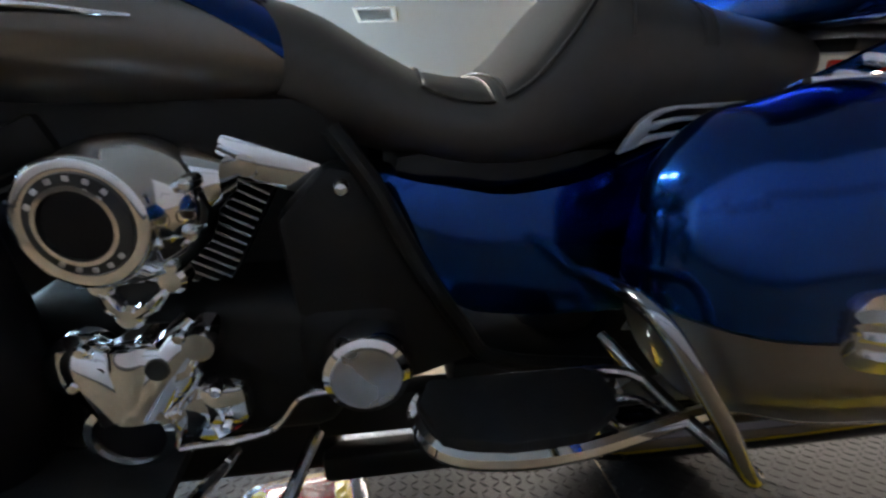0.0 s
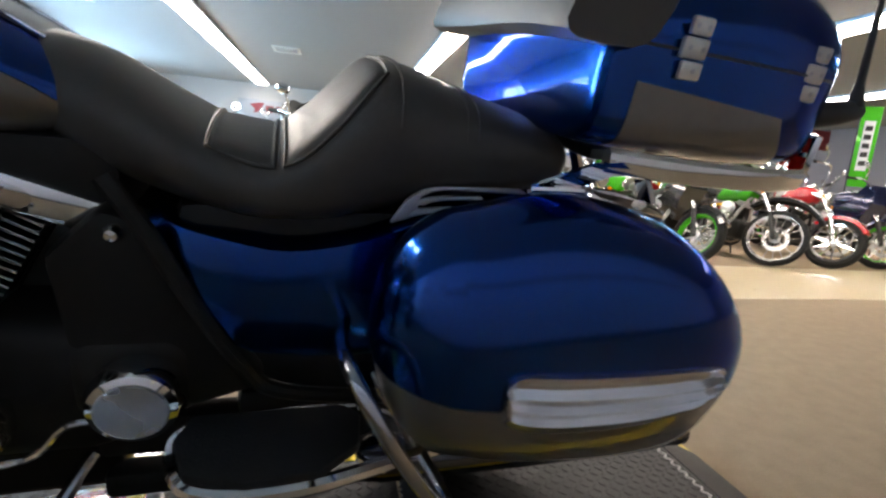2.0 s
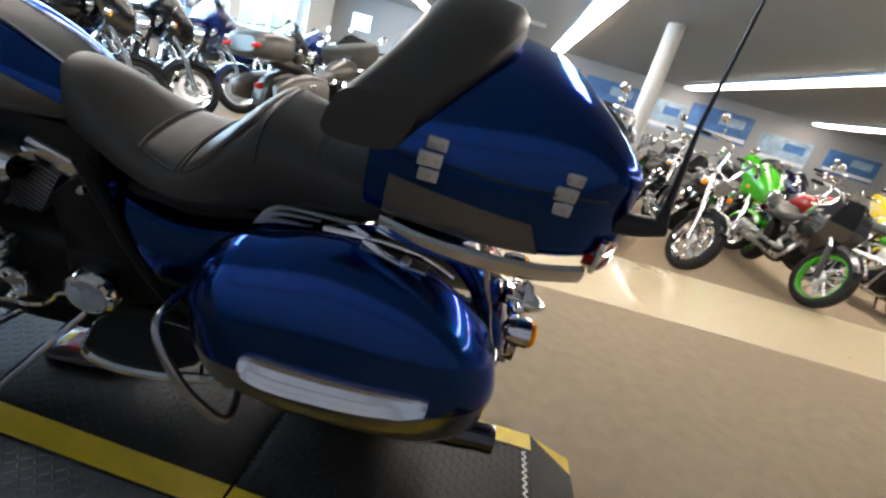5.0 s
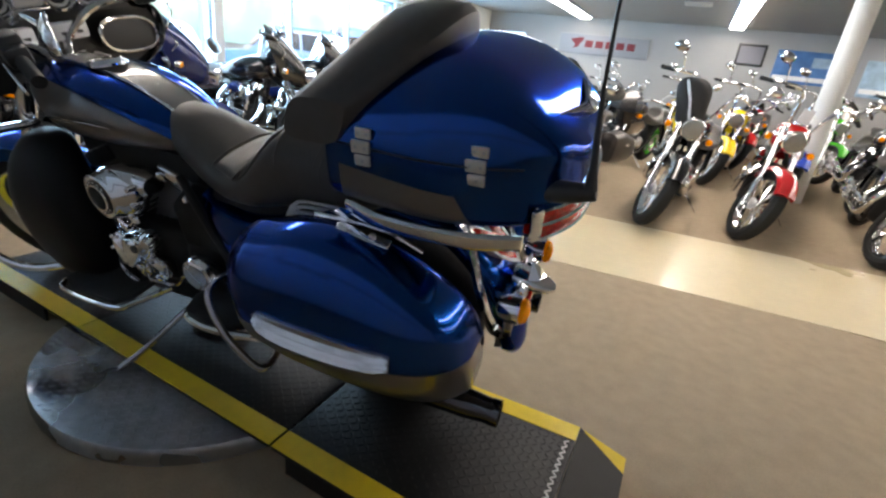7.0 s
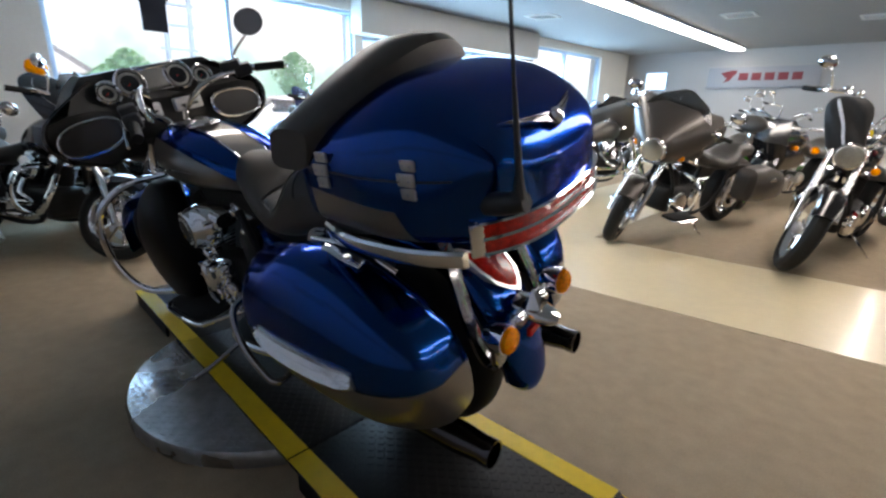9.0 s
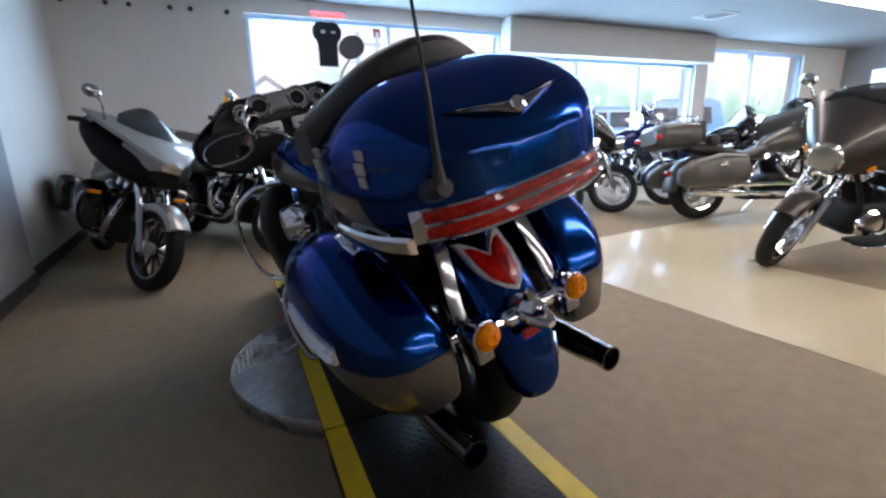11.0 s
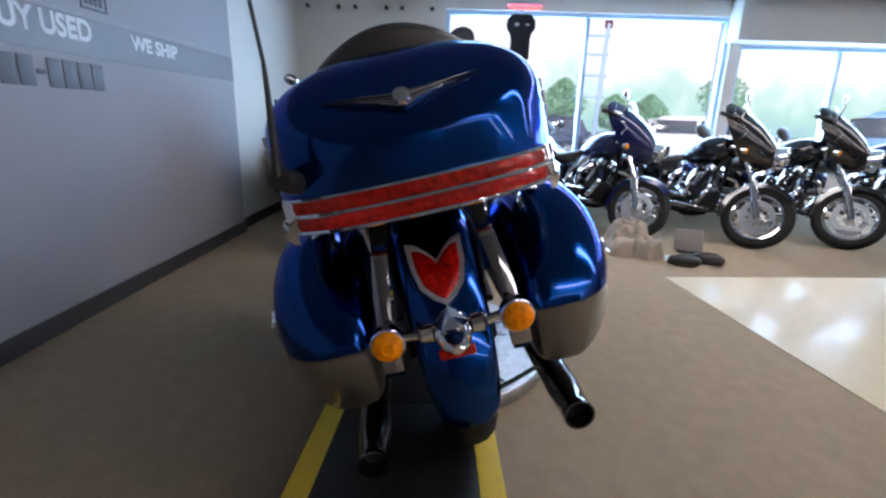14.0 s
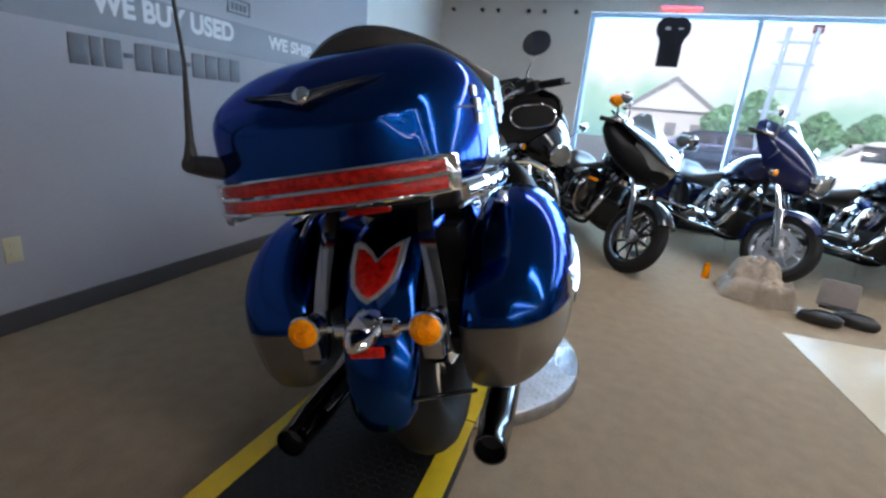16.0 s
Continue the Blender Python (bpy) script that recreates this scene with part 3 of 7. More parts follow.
wrap_bar(0.878, 0.885, 0.005, CHROME, "chrome_trim")
wrap_bar(0.8855, 0.9095, 0.000, RED, "light_bar", "ribbed red reflector bar")
wrap_bar(0.910, 0.918, 0.005, CHROME, "chrome_trim")
wrap_bar(0.9185, 0.9425, 0.000, RED, "light_bar", "ribbed red reflector bar")
wrap_bar(0.943, 0.950, 0.005, CHROME, "chrome_trim")
for s in (-1, 1):
    part("bar_end", box(B(), (0.476, s * 0.262, 0.914), (0.030, 0.012, 0.072), 0.004, Euler((0, 0, -s * 1.0)).to_matrix()), CHROME, case)
# winged badge on the lid
def badge_wing(points, lift, thick, mat, name, label=""):
    """A chrome wing laid on the lid's sloping back: (sideways, along the slope) points."""
    bm = B()
    rows = []
    for h, k in ((0.0, 1.0), (thick * 0.7, 0.97), (thick, 0.86)):
        rows.append([(0.503 - 0.9 * u * u - 0.62 * v + (lift + h) * 0.8, u * (0.5 + 0.5 * k), 1.088 + 0.80 * v * k + (lift + h) * 0.6) for u, v in points])
    loft(bm, rows)
    return part(name, bm, mat, case, label, 25)


badge_wing([(0.0, 0.006), (0.030, 0.010), (0.075, 0.017), (0.158, 0.024), (0.118, 0.013), (0.085, 0.005), (0.040, -0.010), (0.0, -0.026), (-0.040, -0.010), (-0.085, 0.005), (-0.118, 0.013), (-0.158, 0.024), (-0.075, 0.017), (-0.030, 0.010)], 0.002, 0.010, EXHAUST, "badge", "winged chrome badge")
for s in (-1, 1):
    for root, tip, lo, thick in (((0.010, 0.0045), (0.154, 0.0225), 0.0035, 0.0026), ((0.016, -0.004), (0.118, 0.0120), 0.0030, 0.0022), ((0.010, -0.012), (0.085, 0.0035), 0.0030, 0.0022), ((0.003, -0.023), (0.045, -0.0085), 0.0035, 0.0022)):
        (u0, v0), (u1, v1) = root, tip
        badge_wing([(s * u0, v0 + lo), (s * (u0 * 0.5 + u1 * 0.5), v0 * 0.5 + v1 * 0.5 + thick), (s * u1, v1), (s * (u0 * 0.5 + u1 * 0.5), v0 * 0.5 + v1 * 0.5 - thick * 0.4), (s * u0, v0 - lo * 0.5)], 0.011, 0.004, DARKCH, "badge_feather")
part("badge_boss", lathe(B(), [(0.018, 0), (0.016, 0.006), (0.008, 0.009)], (0.520, 0, 1.094), (0.80, 0, 0.60), 18), CHROME, case)
# latches: a stepped pair of plates each
for s in (-1, 1):
    for x in (0.112, 0.354):
        hw = 0.313 if x < 0.2 else 0.303
        la = part("latch", box(B(), (x - 0.002, s * hw, 1.037), (0.042, 0.009, 0.027), 0.003), LATCH, case, "satin silver latch")
        part("latch_top", box(B(), (x + 0.004, s * (hw - 0.004), 1.065), (0.036, 0.008, 0.023), 0.003), LATCH, la)
        part("latch_foot", box(B(), (x + 0.001, s * (hw + 0.001), 1.009), (0.036, 0.008, 0.024), 0.003), LATCH, la)
        for dx, dz, dy in ((-0.006, 0.028, -0.001), (0.013, 0.028, -0.001), (-0.012, 0.0, 0.004), (0.010, 0.0, 0.004), (0.003, -0.028, 0.005)):
            part("screw", lathe(B(), [(0.0035, 0.0), (0.0035, 0.0015), (0.0015, 0.002)], (x + dx, s * (hw + dy), 1.037 + dz), (0, s, 0), 10), FINS, la)

# passenger backrest round the front of the case
bm = B()
rings = []
for k in range(25):
    u = -1 + 2 * k / 24
    y = 0.305 * u
    c = math.cos(u * math.pi / 2)
    back = 0.155 - 0.110 * abs(u) ** 2.2
    top = 1.120 + 0.155 * max(c, 0.0) ** 0.95
    lo_z = 1.022 + 0.005 * c
    th = 0.070 + 0.035 * c
    ring = []
    for a in (j * math.tau / 16 for j in range(16)):
        ca, sa = math.cos(a), math.sin(a)
        px = math.copysign(abs(ca) ** 0.55, ca) * th
        pz = math.copysign(abs(sa) ** 0.55, sa) * (top - lo_z) / 2
        ring.append((back - 0.05 + px + 0.36 * pz, y + 0.0 * px, (top + lo_z) / 2 + pz))
    rings.append(ring)
loft(bm, rings)
part("backrest", bm, LEATHER, hero, "black leather passenger backrest")

# saddlebags
BAG_NOSE = []
for u in (0.997, 0.975, 0.93, 0.85, 0.73, 0.56, 0.34):
    k = (1 - u * u) ** 0.56
    BAG_NOSE.append((-0.15 - 0.138 * u, 0.335 - 0.130 * k, 0.335 + 0.128 * k, 0.660 - 0.228 * k, 0.660 + 0.140 * k))
BAG = interp(BAG_NOSE + [(-0.15, 0.205, 0.463, 0.432, 0.800), (-0.08, 0.201, 0.468, 0.408, 0.818), (0.0, 0.199, 0.470, 0.396, 0.823), (0.08, 0.198, 0.470, 0.390, 0.813), (0.165, 0.194, 0.464, 0.382, 0.788), (0.240, 0.190, 0.450, 0.380, 0.742), (0.303, 0.190, 0.424, 0.386, 0.687), (0.352, 0.195, 0.385, 0.396, 0.626), (0.380, 0.210, 0.340, 0.420, 0.558)], 3)


def bag_form(side):
    bm = B()
    loft(bm, [ring2(x, side * (yi + yo) / 2, (yo - yi) / 2, lo - 0.012, (lo + hi) / 2 - 0.02, hi, 2.25 + 1.5 * (x + 0.29), 2.7 + 1.8 * (x + 0.29)) for x, yi, yo, lo, hi in BAG])
    for v in bm.verts:
        f = (v.co.z - 0.60) / 0.22
        if side * v.co.y > 0.28:
            w = min(1.0, (side * v.co.y - 0.28) / 0.08)
            v.co.y -= side * w * (0.030 * f * f if f > 0 else 0.045 * f * f)
    return bm


PLANE = Vector((0.06, 0, 1))
bags = []
for s in (-1, 1):
    bag = part("saddlebag", cut(bag_form(s), (0, 0, 0.572), PLANE, False), BLUE, hero, "metallic blue saddlebag lid", 55)
    part("bag_base", cut(bag_form(s), (0, 0, 0.569), PLANE, True), GREY, bag, "taupe painted saddlebag base", 55)
    bags.append(bag)
    # ribbed chrome strip
    bm = B()
    rows = interp([(-0.137, 0.020, 0.604), (-0.118, 0.044, 0.596), (-0.04, 0.050, 0.588), (0.10, 0.048, 0.586), (0.195, 0.038, 0.588), (0.228, 0.024, 0.592)], 4)
    rings = []
    for x, h, z in rows:
        y = min(BAG, key=lambda q: abs(q[0] - x))[2] - 0.010
        rings.append([(x, s * (y - 0.015), z - h), (x, s * (y + 0.010), z - h), (x, s * (y + 0.020), z - h * 0.6), (x, s * (y + 0.013), z - h * 0.45), (x, s * (y + 0.022), z - h * 0.15), (x, s * (y + 0.015), z), (x, s * (y + 0.022), z + h * 0.3), (x, s * (y + 0.012), z + h * 0.5), (x, s * (y + 0.016), z + h * 0.9), (x, s * (y - 0.015), z + h)])
    loft(bm, rings)
    part("chrome_strip", bm, SATIN, bag, "ribbed satin chrome side strip")
    # lock plate and hinge trim on top
    part("lock_plate", box(B(), (0.09, s * 0.300, 0.811), (0.14, 0.030, 0.010), 0.004, Euler((-0.35 * s, 0.13, 0)).to_matrix()), CHROME, bag)
    part("lock", lathe(B(), [(0.010, 0), (0.009, 0.006)], (0.115, s * 0.302, 0.813), (0, 0, 1), 14), DULL, bag)
    bm = B()
    tube(bm, [(-0.06, s * 0.270, 0.817), (0.07, s * 0.265, 0.818), (0.15, s * 0.258, 0.802), (0.22, s * 0.250, 0.768)], 0.007, 8, 5)
    part("hinge_trim", bm, CHROME, bag)
    # guard loop ahead of the bag
    bm = B()
    tube(bm, [(-0.30, s * 0.20, 0.555), (-0.322, s * 0.33, 0.60), (-0.312, s * 0.43, 0.605), (-0.255, s * 0.466, 0.515), (-0.195, s * 0.460, 0.422), (-0.168, s * 0.445, 0.398), (-0.172, s * 0.40, 0.392), (-0.20, s * 0.30, 0.405), (-0.24, s * 0.20, 0.44)], 0.0105, 12, 8)
    part("guard_loop", bm, DARKCH, hero, "bent chrome saddlebag guard")

# rear fender, lights and chrome carriers
prof = interp([(0.02, 0.800, 0.112), (0.17, 0.785, 0.110), (0.27, 0.735, 0.108), (0.355, 0.645, 0.104), (0.415, 0.535, 0.098), (0.448, 0.435, 0.090), (0.460, 0.36, 0.080), (0.455, 0.325, 0.065)], 4)
bm = B()
rings = []
for i, (x, z, hw) in enumerate(prof):
    j = min(i + 1, len(prof) - 1)
    d = Vector((prof[j][0] - prof[max(i - 1, 0)][0], 0, prof[j][1] - prof[max(i - 1, 0)][1])).normalized()
    nrm = Vector((-d.z, 0, d.x))
    if nrm.x < 0:
        nrm = -nrm
    ring = []
    for k in range(21):
        a = math.pi * k / 20
        ring.append(Vector((x, -hw * math.cos(a), z)) + nrm * (0.055 * math.sin(a) ** 0.7 - 0.055))
    for k in range(20, -1, -1):
        a = math.pi * k / 20
        ring.append(Vector((x, -(hw - 0.006) * math.cos(a), z)) + nrm * (0.055 * math.sin(a) ** 0.7 - 0.062))
    rings.append(ring)
loft(bm, rings)
part("rear_fender", bm, BLUE, hero, "metallic blue rear fender")
bm = B()
loft(bm, [[(0.30, -0.10, 0.60), (0.30, 0.10, 0.60), (0.36, 0.09, 0.58), (0.36, -0.09, 0.58)], [(0.38, -0.070, 0.38), (0.38, 0.070, 0.38), (0.41, 0.062, 0.39), (0.41, -0.062, 0.39)], [(0.375, -0.055, 0.33), (0.375, 0.055, 0.33), (0.395, 0.050, 0.33), (0.395, -0.050, 0.33)]])
part("mud_guard", bm, PLASTIC, hero, "black plastic inner mudguard")


def tilted(poly, x0, z0, slope, d0, d1):
    """A plate on the fender's back: (y, z) points, leaning by slope."""
    bm = B()
    loft(bm, [[(x0 + slope * (z - z0) + d, y, z) for y, z in poly] for d in (d0, d1)])
    return bm


HEART = [(-0.060, 0.738), (-0.040, 0.735), (-0.018, 0.722), (0.0, 0.706), (0.018, 0.722), (0.040, 0.735), (0.060, 0.738), (0.056, 0.700), (0.044, 0.668), (0.022, 0.650), (0.0, 0.640), (-0.022, 0.650), (-0.044, 0.668), (-0.056, 0.700)]
part("tail_lamp_bezel", tilted([(y * 1.20, 0.69 + (z - 0.69) * 1.18) for y, z in HEART], 0.312, 0.69, -1.25, -0.06, 0.026), EMBLEM, hero, "chrome tail lamp surround")
lens = B()
loft(lens, [[(0.312 - 1.25 * (0.69 + (z - 0.69) * k - 0.69) + d, y * k, 0.69 + (z - 0.69) * k) for y, z in HEART] for d, k in ((0.0, 1.02), (0.025, 1.0), (0.032, 0.84), (0.035, 0.45), (0.036, 0.12))])
part("tail_lamp", lens, RED, hero, "red shield-shaped tail lamp")
part("upper_reflector", box(B(), (0.300, 0, 0.836), (0.03, 0.11, 0.022), 0.006), RED, hero, "small red reflector")
part("case_carrier", box(B(), (0.24, 0, 0.862), (0.30, 0.36, 0.022), 0.008), PLASTIC, hero, "black rack under the case")
for s in (-1, 1):
    bm = B()
    rows = interp([(0.22, 0.122, 0.862), (0.275, 0.130, 0.78), (0.312, 0.145, 0.69), (0.340, 0.155, 0.607), (0.378, 0.155, 0.505), (0.415, 0.153, 0.490)], 4)
    loft(bm, [[(x + 0.012, s * (y - 0.020), z), (x + 0.016, s * y, z), (x + 0.012, s * (y + 0.020), z), (x, s * (y + 0.020), z), (x, s * (y - 0.020), z)] for x, y, z in rows])
    part("fender_strut", bm, DARKCH, hero, "flat chrome fender strut")
    sig = part("turn_signal", lathe(B(), [(0.012, -0.065), (0.030, -0.055), (0.0385, -0.03), (0.040, 0.0), (0.036, 0.002)], (0.455, s * 0.150, 0.585), (1, 0, 0), 28), CHROME, hero, "round chrome turn signal")
    part("lens", lathe(B(), [(0.035, 0.0), (0.034, 0.010), (0.026, 0.018), (0.012, 0.022), (0.010, 0.019), (0.001, 0.019)], (0.456, s * 0.150, 0.585), (1, 0, 0), 28), ORANGE, sig, "orange lens")
bm = B()
tube(bm, [(0.425, -0.125, 0.585), (0.430, -0.05, 0.578), (0.430, 0.05, 0.578), (0.425, 0.125, 0.585)], 0.011, 10, 5)
part("signal_bar", bm, CHROME, hero, "chrome turn signal bar")
bm = B()
loft(bm, [oval(x, 0, hw, lo, hi, 20, 2.2) for x, hw, lo, hi in ((0.40, 0.040, 0.560, 0.615), (0.435, 0.046, 0.553, 0.612), (0.475, 0.040, 0.552, 0.598), (0.505, 0.028, 0.554, 0.586), (0.52, 0.012, 0.560, 0.576))])
part("plate_lamp", bm, CHROME, hero, "chrome number plate lamp housing")
for s in (-1, 1):
    bm = B()
    lathe(bm, [(0.014, 0.0), (0.023, 0.004), (0.024, 0.030), (0.018, 0.036), (0.014, 0.040)], (0.430, s * 0.042, 0.580), (0, s, 0), 20)
    part("bar_collar", bm, CHROME, hero, "chrome clamp on the signal bar")
    bm = B()
    prism(bm, [(0.418, 0.505), (0.440, 0.505), (0.440, 0.548), (0.418, 0.556)], "y", s * 0.128, s * 0.176, 0.003)
    part("strut_foot", bm, DARKCH, hero)
bm = B()
loft(bm, [[(0.445, -0.040, 0.600), (0.445, 0.040, 0.600), (0.445, 0.0, 0.645)], [(0.478, -0.026, 0.600), (0.478, 0.026, 0.600), (0.470, 0.0, 0.628)]])
part("lamp_crest", bm, CHROME, hero, "triangular chrome crest", 20)
bm = B()
tube(bm, [(0.425, 0.080, 0.394), (0.288, 0.201, 0.339)], 0.006, 10)
part("hanger_rod", bm, BLACK, hero, "thin black exhaust hanger rod")
part("rear_reflector", box(B(), (0.452, 0, 0.530), (0.014, 0.085, 0.026), 0.005), RED, hero, "small red reflector")

# exhausts
for s in (-1, 1):
    bm = B()
    lathe(bm, ([(0.028, -1.35), (0.030, -0.80)] if s > 0 else []) + [(0.034, -0.72), (0.040, -0.68), (0.044, -0.40), (0.043, -0.10), (0.037, -0.03), (0.039, -0.025), (0.039, 0.0), (0.034, 0.0), (0.031, -0.06)], (0.457, s * 0.256, 0.288), (1, 0, -0.01), 28)
    ex = part("exhaust", bm, EXHAUST, hero, "long dark chrome silencer")
    part("bore", lathe(B(), [(0.031, -0.10), (0.031, -0.045), (0.0305, -0.045)], (0.457, s * 0.256, 0.288), (1, 0, -0.01), 24), PLASTIC, ex)

# seat: rider's dip, ridge and passenger pad
SEAT = interp([(-0.785, 0.045, 0.845, 0.885, 2.3), (-0.770, 0.076, 0.805, 0.912, 2.3), (-0.72, 0.098, 0.770, 0.924, 2.3), (-0.65, 0.122, 0.735, 0.905, 2.3), (-0.57, 0.150, 0.710, 0.860, 2.4), (-0.49, 0.172, 0.695, 0.820, 2.5), (-0.43, 0.184, 0.690, 0.812, 2.6), (-0.375, 0.189, 0.690, 0.838, 2.8), (-0.325, 0.190, 0.695, 0.890, 3.1), (-0.285, 0.188, 0.705, 0.932, 3.3), (-0.250, 0.184, 0.712, 0.953, 3.3), (-0.20, 0.176, 0.720, 0.948, 3.1), (-0.13, 0.172, 0.735, 0.930, 3.0), (-0.05, 0.172, 0.752, 0.912, 3.0), (0.015, 0.172, 0.765, 0.898, 3.0), (0.050, 0.168, 0.780, 0.885, 3.0), (0.070, 0.145, 0.81, 0.865, 2.8)], 4)
bm = B()
loft(bm, [oval(x, 0, hw, lo, hi, 52, e) for x, hw, lo, hi, e in SEAT])
seat = part("seat", bm, LEATHER, hero, "black leather stepped seat")
PANEL = material("worn_seat_panel_leather", (0.046, 0.041, 0.036), 0.40, 0, 0, 0.2, 50, 0.22, 380)


def seat_point(row, a, lift):
    """A point on the seat's skin at an angle round that row, raised by lift."""
    x, hw, lo, hi, e = row
    c, s = math.cos(a), math.sin(a)
    py = math.copysign(abs(c) ** (2 / e), c) * (hw + lift)
    return Vector((x, py, (lo + hi) / 2 + abs(s) ** (2 / e) * ((hi - lo) / 2 + lift)))


def seat_panel(x0, x1, low, high, name, label):
    """A padded insert on the seat with piping round it."""
    rows = [r for r in SEAT if x0 <= r[0] <= x1]
    n, m = len(rows), 15
    grid = []
    for i, r in enumerate(rows):
        line, a0 = [], low + (high - low) * (i / (n - 1)) ** 2
        for k in range(m):
            a = math.pi - a0 - (math.pi - 2 * a0) * k / (m - 1)
            rim = min(i, n - 1 - i, k, m - 1 - k)
            line.append(seat_point(r, a, -0.003 if rim == 0 else 0.0045 if rim == 1 else 0.007))
        grid.append(line)
    bm = B()
    vs = [[bm.verts.new(p) for p in line] for line in grid]
    for i in range(n - 1):
        for k in range(m - 1):
            bm.faces.new((vs[i][k], vs[i][k + 1], vs[i + 1][k + 1], vs[i + 1][k]))
    ins = part(name, bm, PANEL, seat, label, 180)
    bm = B()
    side = [low + (high - low) * (i / (n - 1)) ** 2 for i in range(n)]
    ring = [seat_point(rows[0], math.pi - low - (math.pi - 2 * low) * k / 20, 0.002) for k in range(21)]
    ring += [seat_point(r, a, 0.002) for r, a in zip(rows[1:], side[1:])]
    ring += [seat_point(rows[-1], high + (math.pi - 2 * high) * k / 20, 0.002) for k in range(1, 21)]
    ring += [seat_point(r, math.pi - a, 0.002) for r, a in zip(rows[-2:0:-1], side[-2:0:-1])]
    tube(bm, ring, 0.0030, 6, 0, True)
    part("piping", bm, LEATHER, ins, "stitched leather piping")


seat_panel(-0.512, -0.412, radians(38), radians(30), "dish_panel", "smooth worn leather dish panel")
seat_panel(-0.405, -0.258, radians(29), radians(56), "bolster_panel", "raised lumbar bolster panel")
for x, r in ((-0.243, 0.0028), (-0.125, 0.0014), (-0.112, 0.0014)):
    row = min(SEAT, key=lambda q: abs(q[0] - x))
    bm = B()
    tube(bm, [seat_point(row, radians(8 + 164 * k / 32), 0.001) for k in range(33)], r, 6)
    part("piping", bm, LEATHER, seat, "stitched leather piping")
# stepped chrome emblems and spears beside the passenger pad
STEM = [(-0.239, 0.718), (-0.229, 0.737), (-0.217, 0.757), (-0.205, 0.768), (-0.190, 0.769), (-0.196, 0.761), (-0.187, 0.757), (-0.199, 0.747), (-0.189, 0.742), (-0.212, 0.727)]
PRONGS = (
    [(-0.210, 0.764), (-0.194, 0.775), (-0.179, 0.780), (-0.156, 0.783), (-0.100, 0.786), (0.021, 0.791), (0.105, 0.794), (0.105, 0.787), (0.021, 0.784), (-0.100, 0.780), (-0.156, 0.779), (-0.178, 0.774), (-0.190, 0.767)],
    [(-0.201, 0.755), (-0.190, 0.762), (-0.176, 0.765), (-0.154, 0.768), (-0.090, 0.771), (-0.090, 0.767), (-0.153, 0.762), (-0.175, 0.757), (-0.190, 0.750)],
    [(-0.207, 0.739), (-0.192, 0.745), (-0.174, 0.747), (-0.151, 0.749), (-0.105, 0.751), (-0.125, 0.746), (-0.163, 0.741), (-0.186, 0.737), (-0.210, 0.730)],
)
for s in (-1, 1):
    def plate(poly, y0, y1):
        bm = B()
        loft(bm, [[(x, s * (y + 0.06 * max(0.0, x + 0.03)), z) for x, z in poly] for y in (y0, y1)])
        bmesh.ops.recalc_face_normals(bm, faces=bm.faces)
        bmesh.ops.bevel(bm, geom=list(bm.edges), offset=0.0012, segments=2, affect="EDGES", profile=0.5)
        return bm

    stem = part("grab_rail", plate(STEM, 0.168, 0.1785), EMBLEM, hero, "chrome grab rail with a stepped three-pronged emblem")
    for prong in PRONGS:
        part("prong", plate(prong, 0.169, 0.1800), EMBLEM, stem)
    leaf = [(-0.330, 0.678), (-0.301, 0.681), (-0.275, 0.686), (-0.249, 0.696), (-0.223, 0.703), (-0.174, 0.711), (-0.178, 0.705), (-0.222, 0.698), (-0.239, 0.693), (-0.249, 0.685), (-0.259, 0.674), (-0.282, 0.667), (-0.304, 0.666)]
    spear = part("side_spear", plate(leaf, 0.160, 0.178), EMBLEM, hero, "pointed chrome side spear")
    part("spear_branch", plate([(-0.308, 0.667), (-0.282, 0.664), (-0.254, 0.660), (-0.221, 0.657), (-0.254, 0.655), (-0.288, 0.659)], 0.160, 0.176), EMBLEM, spear)

# blue side covers and black frame panels
for s in (-1, 1):
    bm = B()
    loft(bm, [[(x, s * (hw - 0.05), lo), (x, s * hw * 0.96, lo + 0.01), (x, s * hw, (lo * 2 + hi) / 3), (x, s * (hw - 0.004), (lo + hi * 2) / 3), (x, s * (hw - 0.02), hi - 0.01), (x, s * (hw - 0.06), hi)] for x, hw, lo, hi in interp([(-0.585, 0.150, 0.66, 0.71), (-0.54, 0.182, 0.575, 0.70), (-0.47, 0.205, 0.50, 0.69), (-0.39, 0.212, 0.482, 0.68), (-0.28, 0.212, 0.476, 0.70), (-0.18, 0.206, 0.48, 0.74), (-0.11, 0.19, 0.50, 0.77)], 3)])
    part("side_cover", bm, BLUE, hero, "metallic blue side cover")
    part("frame_panel", prism(B(), [(-0.715, 0.64), (-0.64, 0.715), (-0.585, 0.70), (-0.545, 0.61), (-0.475, 0.485), (-0.42, 0.40), (-0.54, 0.36), (-0.70, 0.46)], "y", s * 0.10, s * 0.170, 0.018), ENGINE, hero, "matt black frame panel")
    bm = B()
    tube(bm, [(-0.63, s * 0.165, 0.76), (-0.575, s * 0.182, 0.68), (-0.53, s * 0.188, 0.59), (-0.465, s * 0.192, 0.48), (-0.40, s * 0.18, 0.40), (-0.2, s * 0.17, 0.36)], 0.014, 10, 5)
    part("frame_tube", bm, ENGINE, hero, "black frame tube")
# added block that shuts out window light between tank and engine
part("tank_underside", box(B(), (-0.88, 0, 0.735), (0.52, 0.22, 0.13), 0.03), ENGINE, hero, "black filler block added under the tank")
part("under_tray", box(B(), (-0.28, 0, 0.60), (0.56, 0.30, 0.26), 0.04), ENGINE, hero, "black battery box under the seat")
